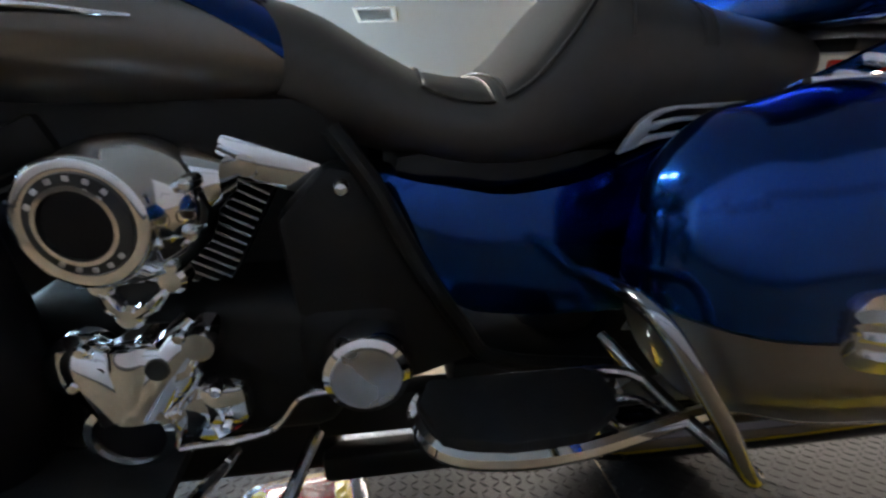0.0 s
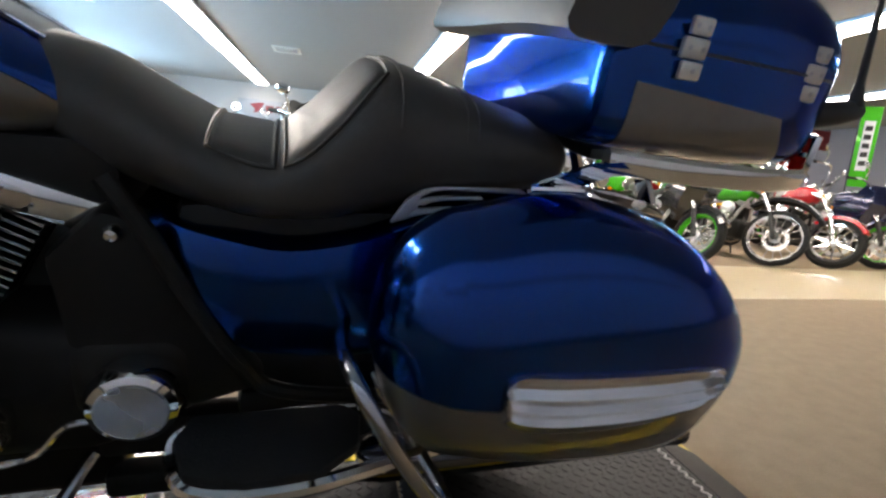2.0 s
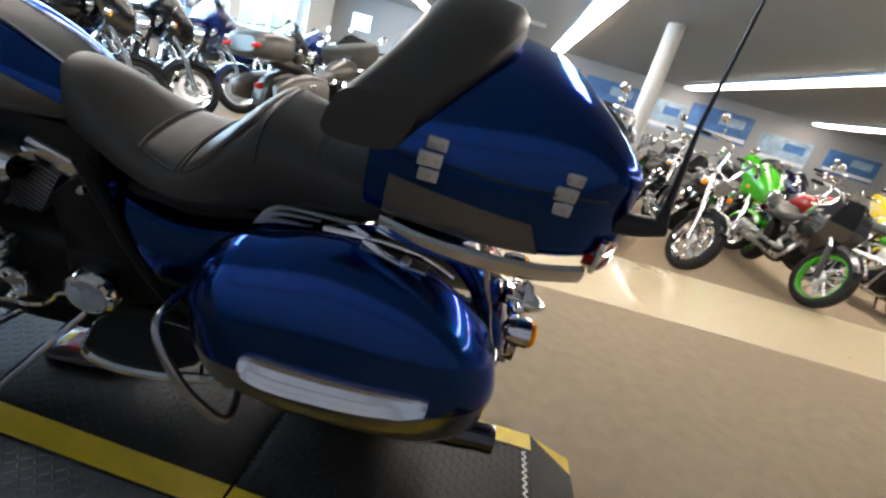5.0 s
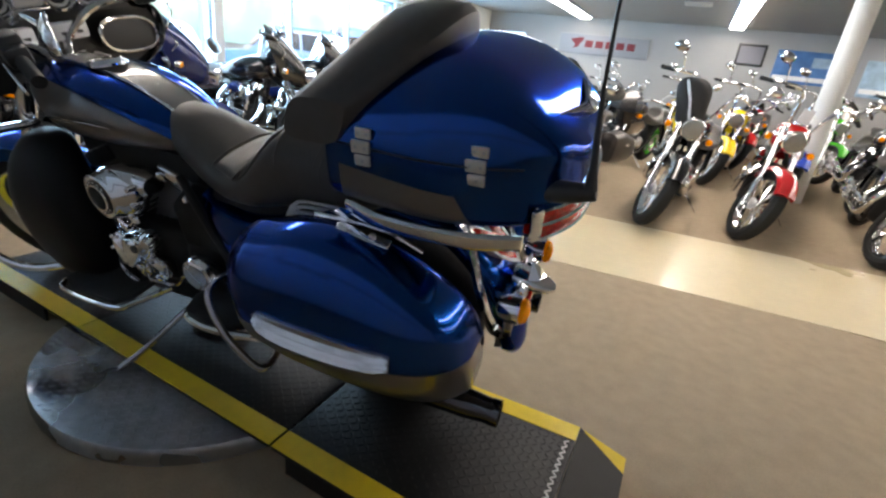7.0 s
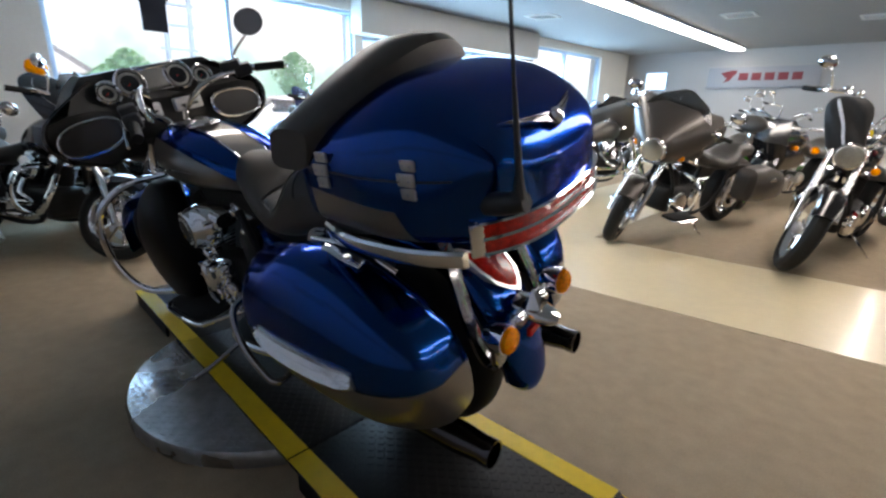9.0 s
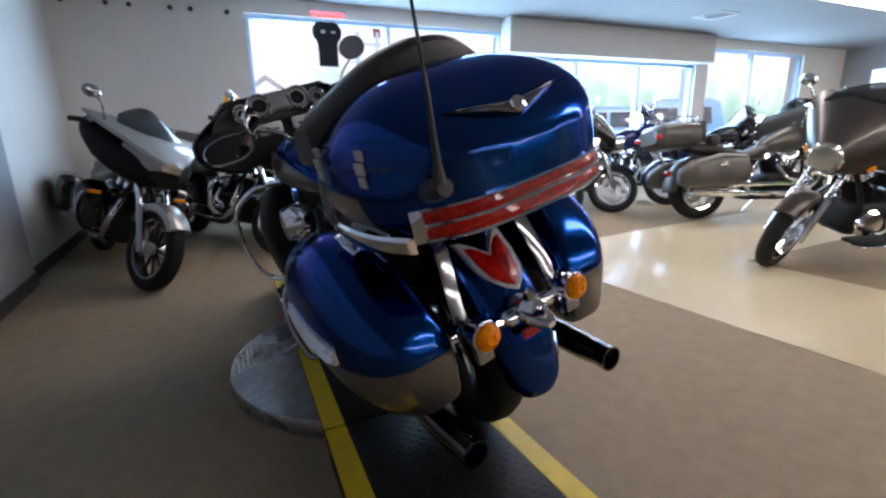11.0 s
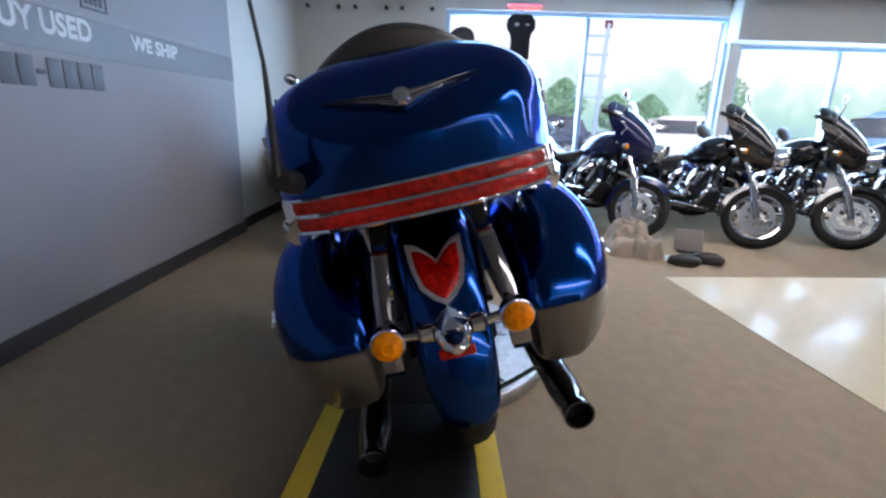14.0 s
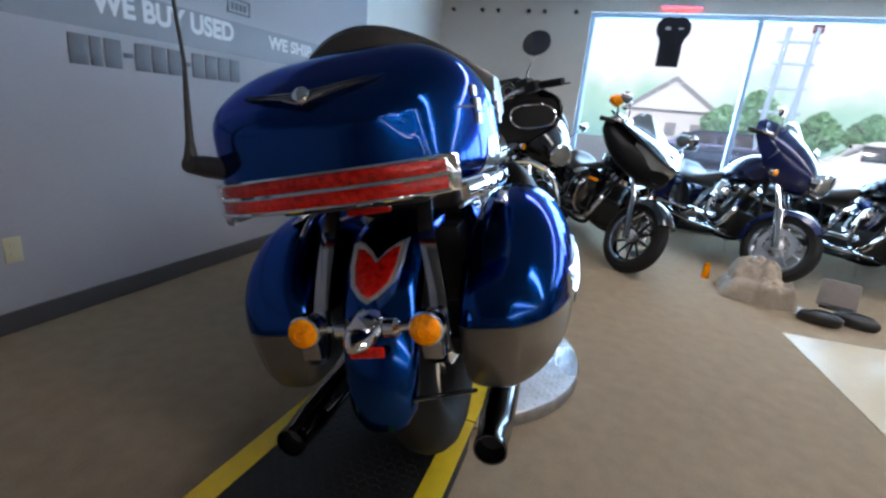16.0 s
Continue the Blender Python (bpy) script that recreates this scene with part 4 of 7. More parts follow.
part("swingarm", box(B(), (-0.22, 0, 0.34), (0.50, 0.30, 0.07), 0.02), ENGINE, hero)

# tank: taupe flanks, blue shoulders, taupe centre strip
TANK = interp([(-1.30, 0.085, 0.86, 0.985), (-1.25, 0.130, 0.82, 1.010), (-1.14, 0.178, 0.790, 1.020), (-1.0, 0.196, 0.778, 1.010), (-0.86, 0.182, 0.778, 0.978), (-0.74, 0.140, 0.780, 0.930), (-0.66, 0.090, 0.785, 0.880), (-0.61, 0.040, 0.80, 0.84)], 3)


def tank_form(grow=0.0):
    bm = B()
    loft(bm, [oval(x, 0, hw + grow, lo - grow, hi + grow, 40, 2.4) for x, hw, lo, hi in TANK])
    return bm


for s in (-1, 1):
    TP = Vector((0.26, -s * 0.9, 1))
    half = cut(tank_form(), (0, 0, 0), (0, s, 0), False)
    tp = cut(half, (-0.95, s * 0.13, 0.930), TP, False)
    tank = part("tank", tp, BLUE, hero, "metallic blue fuel tank shoulder")
    half = cut(tank_form(), (0, 0, 0), (0, s, 0), False)
    part("tank_flank", cut(half, (-0.95, s * 0.13, 0.928), TP, True), GREY, tank, "taupe painted tank flank")
bm = cut(cut(tank_form(0.005), (0, -0.055, 0), (0, 1, 0), False), (0, 0.055, 0), (0, 1, 0), True)
cut(bm, (-0.95, 0, 0.93), (0.30, 0, 1), False)
part("tank_console", bm, GREY, tank, "taupe centre strip")
for s in (-1, 1):
    bm = B()
    line = []
    for x, hw, lo, hi in TANK:
        if -1.16 < x < -0.70 and hw > 0.07:
            h = (hi - lo) / 2
            line.append((x, s * 0.056, (lo + hi) / 2 + h * (1 - (0.056 / hw) ** 2.4) ** (1 / 2.4) + 0.006))
    part("console_edge", tube(bm, line, 0.0035, 8), CHROME, tank, "thin chrome edge line")
cap = part("fuel_cap", lathe(B(), [(0.062, 0.0), (0.062, 0.007), (0.053, 0.014), (0.048, 0.019), (0.034, 0.021), (0.001, 0.021)], (-1.005, -0.008, 1.012), (-0.1, 0, 1), 28), CHROME, tank, "chrome fuel cap")
for s in (-1, 1):
    bm = B()
    tube(bm, [(-1.10, s * 0.193, 0.885), (-0.95, s * 0.203, 0.890), (-0.83, s * 0.190, 0.884)], [0.010, 0.008, 0.002], 8, 6, flat=0.5)
    part("tank_spear", bm, CHROME, tank, "pointed chrome tank emblem")

# engine
for x0, lean_x in ((-0.862, 0.56), (-0.965, -0.42)):
    ax = Vector((lean_x, 0, 1)).normalized()
    cyl = part("cylinder", lathe(B(), [(0.048, 0.0), (0.048, 0.20)], (x0, -0.02, 0.505), ax, 24), ENGINE, hero, "black finned cylinder")
    q = Vector((0, 0, 1)).rotation_difference(ax).to_matrix()
    for k in range(-1, 14):
        c = Vector((x0, -0.02, 0.505)) + ax * (0.012 + k * 0.0145)
        part("fin", box(B(), c, (0.082, 0.17, 0.0046), 0.0012, q, 1), FINS, cyl, "thin machined fin edge")
    top = Vector((x0, -0.02, 0.505)) + ax * 0.240
    if lean_x > 0:
        top += Vector((0.024, 0, -0.012))
        q = Matrix.Rotation(radians(19), 3, "Y")
    # the front cover takes the casting's black in place of the tank's shadow
    part("cylinder_head", box(B(), top, (0.150, 0.205, 0.056), 0.012, q), CHROME if lean_x > 0 else ENGINE, cyl, "rocker cover")
# added block that darkens the gap where the bright room showed through
part("engine_block", box(B(), (-0.79, 0.02, 0.56), (0.30, 0.12, 0.28), 0.02), ENGINE, hero, "black filler block added behind the cylinders")
part("sump", box(B(), (-0.93, 0.02, 0.24), (0.53, 0.26, 0.22), 0.03, None, 3), ENGINE, hero, "black lower engine case")
part("lower_rail", box(B(), (-0.56, -0.11, 0.160), (0.27, 0.05, 0.058), 0.012), ENGINE, hero, "black lower frame rail")
part("lower_rail", box(B(), (-0.56, -0.11, 0.275), (0.27, 0.05, 0.085), 0.012), ENGINE, hero, "black lower frame rail")
part("rail_gusset", box(B(), (-0.48, -0.11, 0.215), (0.10, 0.045, 0.10), 0.012), ENGINE, hero)
part("crankcase", box(B(), (-0.87, 0, 0.40), (0.46, 0.34, 0.26), 0.05, None, 3), ENGINE, hero, "black engine case")
part("gearbox", box(B(), (-0.62, 0, 0.43), (0.20, 0.36, 0.18), 0.05, None, 3), ENGINE, hero)
AIRC, AIRA = Vector((-0.892, -0.205, 0.670)), Vector((-0.10, -1, 0.02)).normalized()
AIRQ = Vector((0, 0, 1)).rotation_difference(AIRA).to_matrix()
bm = B()
rings = []
for r, h, dx, dz in ((0.088, -0.030, 0.026, 0.002), (0.090, 0.0, 0.022, 0.002), (0.087, 0.018, 0.015, 0.002), (0.081, 0.034, 0.007, 0.001), (0.0765, 0.046, 0.0, 0.0), (0.0750, 0.054, 0.0, 0.0), (0.0700, 0.058, 0.0, 0.0), (0.058, 0.054, 0.0, 0.0)):
    rings.append([AIRC + AIRA * h + AIRQ @ Vector((r * math.cos(a), r * math.sin(a), 0)) + Vector((dx, 0, dz)) for a in (k * math.tau / 48 for k in range(48))])
aircl = part("air_cleaner", loft(bm, rings), CHROME, hero, "round domed chrome air cleaner cover", 60)
part("outer_ring", lathe(B(), [(0.058, 0.050), (0.0575, 0.0575), (0.046, 0.0580), (0.044, 0.054)], AIRC, AIRA, 44), PLASTIC, aircl, "black ring")
part("inner_ring", lathe(B(), [(0.0465, 0.054), (0.0455, 0.063), (0.040, 0.063), (0.039, 0.054)], AIRC, AIRA, 44), CHROME, aircl, "chrome ring")
part("centre", lathe(B(), [(0.040, 0.054), (0.039, 0.058), (0.001, 0.059)], AIRC, AIRA, 44), LEGB, aircl, "dark centre disc")
for a in (150, 128, 106, 84, 62, 40, 232, 252, 272, 292, 312):
    a = radians(a)
    c = AIRC + AIRA * 0.058 + AIRQ @ Vector((0.0520 * math.cos(a), 0.0520 * math.sin(a), 0))
    part("raised_bar", box(B(), c, (0.0068, 0.003, 0.0062), 0.001, Euler((0, -a - math.pi / 2, 0)).to_matrix(), 1), DULL, aircl)
for a, r in ((25, 0.087), (-15, 0.090), (60, 0.086)):
    a = radians(a)
    c = AIRC + AIRQ @ Vector((r * math.cos(a), -r * math.sin(a), 0)) + Vector((0.020, 0, 0.006))
    part("cover_bolt", lathe(B(), [(0.010, 0.0), (0.010, 0.022), (0.007, 0.028), (0.001, 0.029)], c, AIRA, 14), CHROME, aircl)
bm = B()
loft(bm, [oval(x, -0.16, hw, lo, hi, 24, 2.6) for x, hw, lo, hi in ((-0.95, 0.04, 0.62, 0.70), (-0.91, 0.055, 0.60, 0.735), (-0.85, 0.060, 0.61, 0.745), (-0.80, 0.058, 0.635, 0.742), (-0.765, 0.04, 0.67, 0.725))])
part("intake_housing", bm, CHROME, hero, "chrome intake housing")
bm = B()
tube(bm, [(-0.920, -0.212, 0.580), (-0.876, -0.216, 0.592), (-0.834, -0.212, 0.582), (-0.862, -0.216, 0.552), (-0.896, -0.212, 0.530), (-0.912, -0.216, 0.552)], 0.0115, 10, 0, True)
horn = part("horn_cover", bm, CHROME, hero, "triangular open chrome bracket")
for x, z, r in ((-0.918, 0.580, 0.017), (-0.836, 0.582, 0.019), (-0.895, 0.534, 0.018)):
    part("bracket_boss", lathe(B(), [(r, -0.02), (r, 0.008), (r * 0.7, 0.014), (0.001, 0.015)], (x, -0.210, z), (0, -1, 0), 16), CHROME, horn)
# solid black plate that stands for the shade inside the open bracket
part("horn_opening", prism(B(), [(-0.915, 0.577), (-0.84, 0.579), (-0.893, 0.537)], "y", -0.203, -0.195), PLASTIC, horn)
part("acorn_nut", lathe(B(), [(0.013, 0.0), (0.013, 0.012), (0.008, 0.020), (0.001, 0.022)], (-0.622, -0.165, 0.683), (0, -1, 0), 12), CHROME, hero, "small chrome nut")
# spider-shaped lower chrome cover with its round cap
cover = part("cam_cover", lathe(B(), [(0.066, 0.0), (0.072, 0.02), (0.070, 0.04), (0.064, 0.05)], (-0.915, -0.175, 0.385), (0, -1, 0), 36), CHROME, hero, "chrome cam cover")
for pts, rr in (([(-0.985, -0.185, 0.478), (-0.955, -0.205, 0.470), (-0.92, -0.205, 0.405)], [0.030, 0.042, 0.052]), ([(-0.905, -0.20, 0.49), (-0.905, -0.205, 0.45), (-0.91, -0.20, 0.40)], [0.040, 0.045, 0.055]), ([(-0.822, -0.19, 0.508), (-0.850, -0.205, 0.475), (-0.900, -0.205, 0.405)], [0.026, 0.034, 0.050])):
    bm = B()
    tube(bm, pts, rr, 24, 8)
    part("cover_arm", bm, CHROME, cover, "", 60)
# black discs laid on the chrome paint the shade of its recesses
for x, z in ((-0.940, 0.466), (-0.866, 0.468), (-0.920, 0.438)):
    part("recess", lathe(B(), [(0.016, 0), (0.014, 0.004), (0.001, 0.004)], (x, -0.2405, z), (0, -1, 0.1), 18), PLASTIC, cover)
bm = B()
loft(bm, [[(-0.895 + (x + 0.895) * k, y, 0.440 + (z - 0.440) * k) for x, z in ((-0.955, 0.488), (-0.905, 0.500), (-0.858, 0.496), (-0.826, 0.478), (-0.822, 0.440), (-0.845, 0.405), (-0.89, 0.385), (-0.945, 0.402), (-0.968, 0.445))] for y, k in ((-0.17, 1.04), (-0.215, 1.02), (-0.232, 0.90), (-0.240, 0.70))])
part("cover_body", bm, CHROME, cover, "broad chrome cover", 60)
part("cover_lobe", lathe(B(), [(0.040, 0.0), (0.042, 0.03), (0.034, 0.046), (0.018, 0.050)], (-0.972, -0.185, 0.466), (0, -1, 0), 24), CHROME, cover)
part("cover_lobe", lathe(B(), [(0.026, 0.0), (0.028, 0.03), (0.020, 0.050)], (-0.815, -0.185, 0.492), (0, -1, 0), 20), CHROME, cover)
part("cover_lobe", lathe(B(), [(0.044, 0.0), (0.046, 0.03), (0.036, 0.045), (0.02, 0.048)], (-0.822, -0.185, 0.375), (0, -1, 0), 22), CHROME, cover)
part("round_cap", lathe(B(), [(0.060, 0.0), (0.062, 0.03), (0.056, 0.042), (0.046, 0.044), (0.044, 0.036)], (-0.917, -0.205, 0.372), (0, -1, 0), 30), CHROME, cover)
part("cap_centre", lathe(B(), [(0.045, 0.030), (0.044, 0.038), (0.001, 0.040)], (-0.917, -0.205, 0.372), (0, -1, 0), 30), BLACK, cover)
for x, z in ((-0.945, 0.505), (-0.83, 0.515), (-0.80, 0.43), (-0.965, 0.455), (-0.795, 0.37)):
    part("bolt", lathe(B(), [(0.0085, 0), (0.0085, 0.010), (0.006, 0.013)], (x, -0.238, z), (0, -1, 0), 10), CHROME, cover)
part("cover_flange", box(B(), (-0.80, -0.205, 0.39), (0.07, 0.06, 0.075), 0.02), CHROME, cover)
dome = part("clutch_dome", lathe(B(), [(0.066, 0.0), (0.068, 0.025), (0.060, 0.045), (0.050, 0.050), (0.048, 0.048)], (-0.602, -0.195, 0.430), (0, -1, 0), 36), CHROME, hero, "round chrome gear cover")
part("dome_face", lathe(B(), [(0.049, 0.047), (0.047, 0.052), (0.001, 0.056)], (-0.602, -0.195, 0.430), (0, -1, 0), 36), DULL, dome, "flat brushed face")
bm = B()
tube(bm, [(-0.655, -0.21, 0.39), (-0.70, -0.215, 0.385), (-0.75, -0.22, 0.335), (-0.87, -0.225, 0.325)], 0.006, 8, 5)
part("shift_rod", bm, CHROME, hero, "thin chrome shift rod")
# floorboards
for s in (-1, 1):
    fb = part("passenger_board", prism(B(), [(-0.520, s * 0.262), (-0.538, s * 0.31), (-0.515, s * 0.374), (-0.44, s * 0.396), (-0.345, s * 0.392), (-0.285, s * 0.350), (-0.275, s * 0.285), (-0.30, s * 0.262)], "z", 0.414, 0.434, 0.006), RUBBER, hero, "black rubber passenger footboard")
    bm = B()
    tube(bm, [(-0.522, s * 0.262, 0.408), (-0.540, s * 0.302, 0.408), (-0.513, s * 0.372, 0.408), (-0.44, s * 0.394, 0.408), (-0.355, s * 0.392, 0.408), (-0.27, s * 0.372, 0.404), (-0.18, s * 0.345, 0.396), (-0.09, s * 0.32, 0.385)], 0.012, 8, 5)
    part("board_rim", bm, CHROME, fb)
    bm = B()
    tube(bm, [(-0.440, s * 0.262, 0.424), (-0.345, s * 0.262, 0.424), (-0.255, s * 0.266, 0.424), (-0.205, s * 0.280, 0.408), (-0.15, s * 0.300, 0.36)], [0.006, 0.008, 0.008, 0.008, 0.007], 8, 5)
    part("heel_guard", bm, DARKCH, hero)
    part("heel_loop", torus(B(), (-0.245, s * 0.325, 0.392), (0, 0, 1), 0.036, 0.005, 28, 8), DARKCH, hero, "small chrome loop")
    fb = part("rider_board", prism(B(), [(-1.16, s * 0.20), (-1.17, s * 0.33), (-1.10, s * 0.36), (-0.90, s * 0.36), (-0.86, s * 0.32), (-0.86, s * 0.20)], "z", 0.300, 0.322, 0.006), RUBBER, hero, "black rubber rider footboard")
    bm = B()
    tube(bm, [(-1.165, s * 0.20, 0.297), (-1.178, s * 0.335, 0.297), (-1.10, s * 0.367, 0.297), (-0.90, s * 0.367, 0.297), (-0.852, s * 0.325, 0.297), (-0.80, s * 0.21, 0.297)], 0.010, 8, 5)
    part("board_rim", bm, CHROME, fb)
bm = B()
tube(bm, [(-0.690, -0.16, 0.275), (-0.735, -0.265, 0.222), (-0.790, -0.390, 0.155), (-0.826, -0.468, 0.124)], 0.011, 10, 5)
part("side_stand", bm, DARKCH, hero, "chrome side stand resting on the deck")
# legs and lower fairings, engine guard
for s in (-1, 1):
    bm = B()
    rings = []
    for z, x, d, w, t in interp([(0.185, -1.24, 0.08, 0.20, 0.07), (0.21, -1.28, 0.17, 0.23, 0.12), (0.30, -1.34, 0.29, 0.285, 0.16), (0.45, -1.37, 0.36, 0.315, 0.18), (0.60, -1.36, 0.34, 0.315, 0.18), (0.72, -1.32, 0.26, 0.285, 0.16), (0.79, -1.28, 0.16, 0.23, 0.12), (0.81, -1.25, 0.08, 0.20, 0.07)], 3):
        ring = []
        for a in (k * math.tau / 24 for k in range(24)):
            c, n = math.cos(a), math.sin(a)
            ring.append((x + d / 2 + math.copysign(abs(c) ** 0.72, c) * d / 2, s * (w - t / 2 + math.copysign(abs(n) ** 0.72, n) * t / 2), z))
        rings.append(ring)
    loft(bm, rings)
    part("lower_fairing", bm, LEGB, hero, "black lower leg fairing")
    bm = B()
    tube(bm, [(-1.33, s * 0.10, 0.80), (-1.40, s * 0.25, 0.79), (-1.46, s * 0.365, 0.70), (-1.49, s * 0.395, 0.55), (-1.46, s * 0.385, 0.40), (-1.38, s * 0.33, 0.30), (-1.25, s * 0.18, 0.27)], 0.015, 10, 6)
    part("engine_guard", bm, CHROME, hero, "chrome engine guard hoop")
# front end
for s in (-1, 1):
    bm = B()
    tube(bm, [(-1.665, s * 0.105, 0.325), (-1.42, s * 0.105, 0.80), (-1.335, s * 0.105, 0.97)], 0.028, 12)
    steered(part("fork_leg", bm, CHROME, hero, "chrome fork leg"))
bm = B()
rings = []
for k in range(19):
    a = radians(20 + k * 9)
    r = 0.355
    rings.append([(-1.665 + r * math.cos(a), y, 0.325 + (r + dz) * math.sin(a)) for y, dz in ((-0.085, -0.06), (-0.075, -0.01), (-0.04, 0.01), (0.04, 0.01), (0.075, -0.01), (0.085, -0.06), (0.07, -0.055), (0.0, 0.0), (-0.07, -0.055))])
loft(bm, rings)
steered(part("front_fender", bm, BLUE, hero, "metallic blue front fender"))
# batwing fairing: shell, dash, speakers, gauges
bm = B()
rings = []
for z, hw, nose in interp([(0.90, 0.30, -1.56), (0.96, 0.43, -1.62), (1.04, 0.475, -1.67), (1.11, 0.45, -1.68), (1.17, 0.36, -1.65), (1.225, 0.26, -1.58)], 3):
    ring = []
    for k in range(21):
        u = -1 + 2 * k / 20
        ring.append((nose + (abs(u) ** 2.4) * (-1.275 - nose), hw * u, z))
    for k in range(20, -1, -1):
        u = -1 + 2 * k / 20
        ring.append((min(nose + 0.02 + (abs(u) ** 2.4) * (-1.275 - nose), -1.27), (hw - 0.012) * u, z))
    rings.append(ring)
loft(bm, rings)
fairing = part("fairing", bm, BLACK, hero, "gloss black batwing fairing")
bm = B()
loft(bm, [[(-1.46, -hw, z), (x, -hw, z), (x - 0.03, -hw * 0.45, z), (x - 0.03, hw * 0.45, z), (x, hw, z), (-1.46, hw, z)] for z, hw, x in ((0.91, 0.30, -1.31), (0.97, 0.42, -1.30), (1.04, 0.460, -1.295), (1.10, 0.445, -1.295), (1.12, 0.36, -1.29), (1.205, 0.30, -1.32), (1.245, 0.25, -1.35))])
dash = part("dash_panel", bm, PLASTIC, fairing, "black inner fairing panel")
for s in (-1, 1):
    bm = B()
    loop = [(-1.285, s * (0.315 + 0.118 * math.copysign(abs(math.cos(a)) ** 0.8, math.cos(a))), 1.028 + 0.062 * math.copysign(abs(math.sin(a)) ** 0.8, math.sin(a)) - 0.012 * math.cos(a)) for a in (k * math.tau / 28 for k in range(28))]
    tube(bm, loop, 0.007, 8, 0, True)
    part("speaker_ring", bm, CHROME, dash, "oval chrome speaker ring")
    part("speaker_mesh", loft(B(), [[(-1.292 + d, p[1] + (s * 0.315 - p[1]) * q, p[2] + (1.028 - p[2]) * q) for p in loop] for d, q in ((-0.01, 0.02), (0.003, 0.04), (0.006, 0.4))]), PLASTIC, dash, "black speaker mesh")
for y, z, r in ((-0.196, 1.170, 0.042), (-0.104, 1.190, 0.056), (0.094, 1.190, 0.056), (0.198, 1.172, 0.042)):
    g = part("gauge", lathe(B(), [(r + 0.006, -0.03), (r + 0.006, 0.012), (r + 0.001, 0.018), (r - 0.004, 0.012), (r - 0.006, 0.002)], (-1.300, y, z), (1, 0, 0.35), 32), CHROME, dash, "chrome-rimmed round gauge")
    part("gauge_face", lathe(B(), [(r - 0.003, 0.000), (r - 0.004, 0.004), (0.001, 0.004)], (-1.300, y, z), (1, 0, 0.35), 32), BLACK, g)
    part("dial_ring", lathe(B(), [(r - 0.010, 0.004), (r - 0.011, 0.0055), (r - 0.020, 0.0055), (r - 0.021, 0.004)], (-1.300, y, z), (1, 0, 0.35), 32, False), DIAL, g)
    bm = B()
    tube(bm, [(-1.294, y, z + 0.003), (-1.297, y - r * 0.45, z - r * 0.45)], [0.002, 0.001], 6)
    part("needle", bm, RED, g)
part("display", box(B(), (-1.302, -0.005, 1.194), (0.02, 0.100, 0.075), 0.006, Euler((0, -0.3, 0)).to_matrix()), DIAL, dash, "pale rectangular display")
bm = B()
tube(bm, [(-1.290 - 0.3 * dz, dy - 0.005, 1.194 + dz) for dy, dz in ((-0.057, -0.042), (0.057, -0.042), (0.057, 0.042), (-0.057, 0.042))], 0.005, 6, 0, True)
part("display_rim", bm, CHROME, dash)
for s in (-1, 1):
    part("radio", box(B(), (-1.288, s * 0.090, 1.075), (0.04, 0.120, 0.055), 0.008), WHITE, dash, "silver radio key panel")
    part("radio_slot", box(B(), (-1.267, s * 0.088, 1.070), (0.004, 0.075, 0.010), 0.001), PLASTIC, dash)
# bars, turned with the wheel
for s in (-1, 1):
    bm = B()
    tube(bm, [(-1.25, s * 0.03, 0.99), (-1.25, s * 0.07, 1.05), (-1.20, s * 0.19, 1.115), (-1.08, s * 0.315, 1.125), (-0.985, s * 0.385, 1.110)], 0.0135, 10, 6)
    steered(part("handlebar", bm, CHROME, hero, "swept chrome handlebar"))
    bm = B()
    tube(bm, [(-1.045, s * 0.338, 1.120), (-0.945, s * 0.418, 1.100)], 0.018, 14)
    steered(part("grip", bm, RUBBER, hero, "black rubber grip"))
    steered(part("switch_box", box(B(), (-1.085, s * 0.308, 1.125), (0.075, 0.06, 0.055), 0.012, Euler((0, 0, s * 0.65)).to_matrix()), PLASTIC, hero))
    steered(part("reservoir", box(B(), (-1.12, s * 0.28, 1.155), (0.085, 0.06, 0.042), 0.010, Euler((0, 0, s * 0.6)).to_matrix()), PLASTIC, hero))
    bm = B()
    tube(bm, [(-1.11, s * 0.335, 1.11), (-1.03, s * 0.40, 1.095), (-0.96, s * 0.455, 1.085)], 0.006, 8, 4, flat=0.6)
    steered(part("lever", bm, CHROME, hero))
    bm = B()
    if s > 0:
        tube(bm, [(-1.10, s * 0.29, 1.145), (-1.09, s * 0.30, 1.20), (-1.02, s * 0.34, 1.262)], 0.006, 8, 5)
        steered(part("mirror_stem", bm, CHROME, hero))
    else:
        tube(bm, [(-1.03, -0.215, 1.160), (-0.95, -0.225, 1.185), (-0.84, -0.250, 1.165)], 0.006, 8, 5)
        part("mirror_stem", bm, CHROME, hero)
    for nm, prof_m, mt, lb in (("mirror", [(0.001, -0.030), (0.045, -0.022), (0.066, -0.006), (0.068, 0.002), (0.064, 0.004)], PLASTIC if s > 0 else CHROME, "oval mirror"), ("mirror_glass", [(0.064, 0.0035), (0.063, 0.0055), (0.001, 0.0055)], GREY, "mirror glass")):
        bm = B()
        lathe(bm, prof_m, (0, 0, 0), (1, 0, 0), 28)
        for v in bm.verts:
            v.co.z *= 0.80
        bmesh.ops.transform(bm, matrix=STEER @ pose(-0.995, 0.352, 1.305, 0, 0, -22) if s > 0 else pose(-0.805, -0.258, 1.150, 25, 0, 58), verts=bm.verts)
        if nm == "mirror":
            mir = part(nm, bm, mt, hero, lb)
        else:
            part(nm, bm, MIRROR, mir, lb)
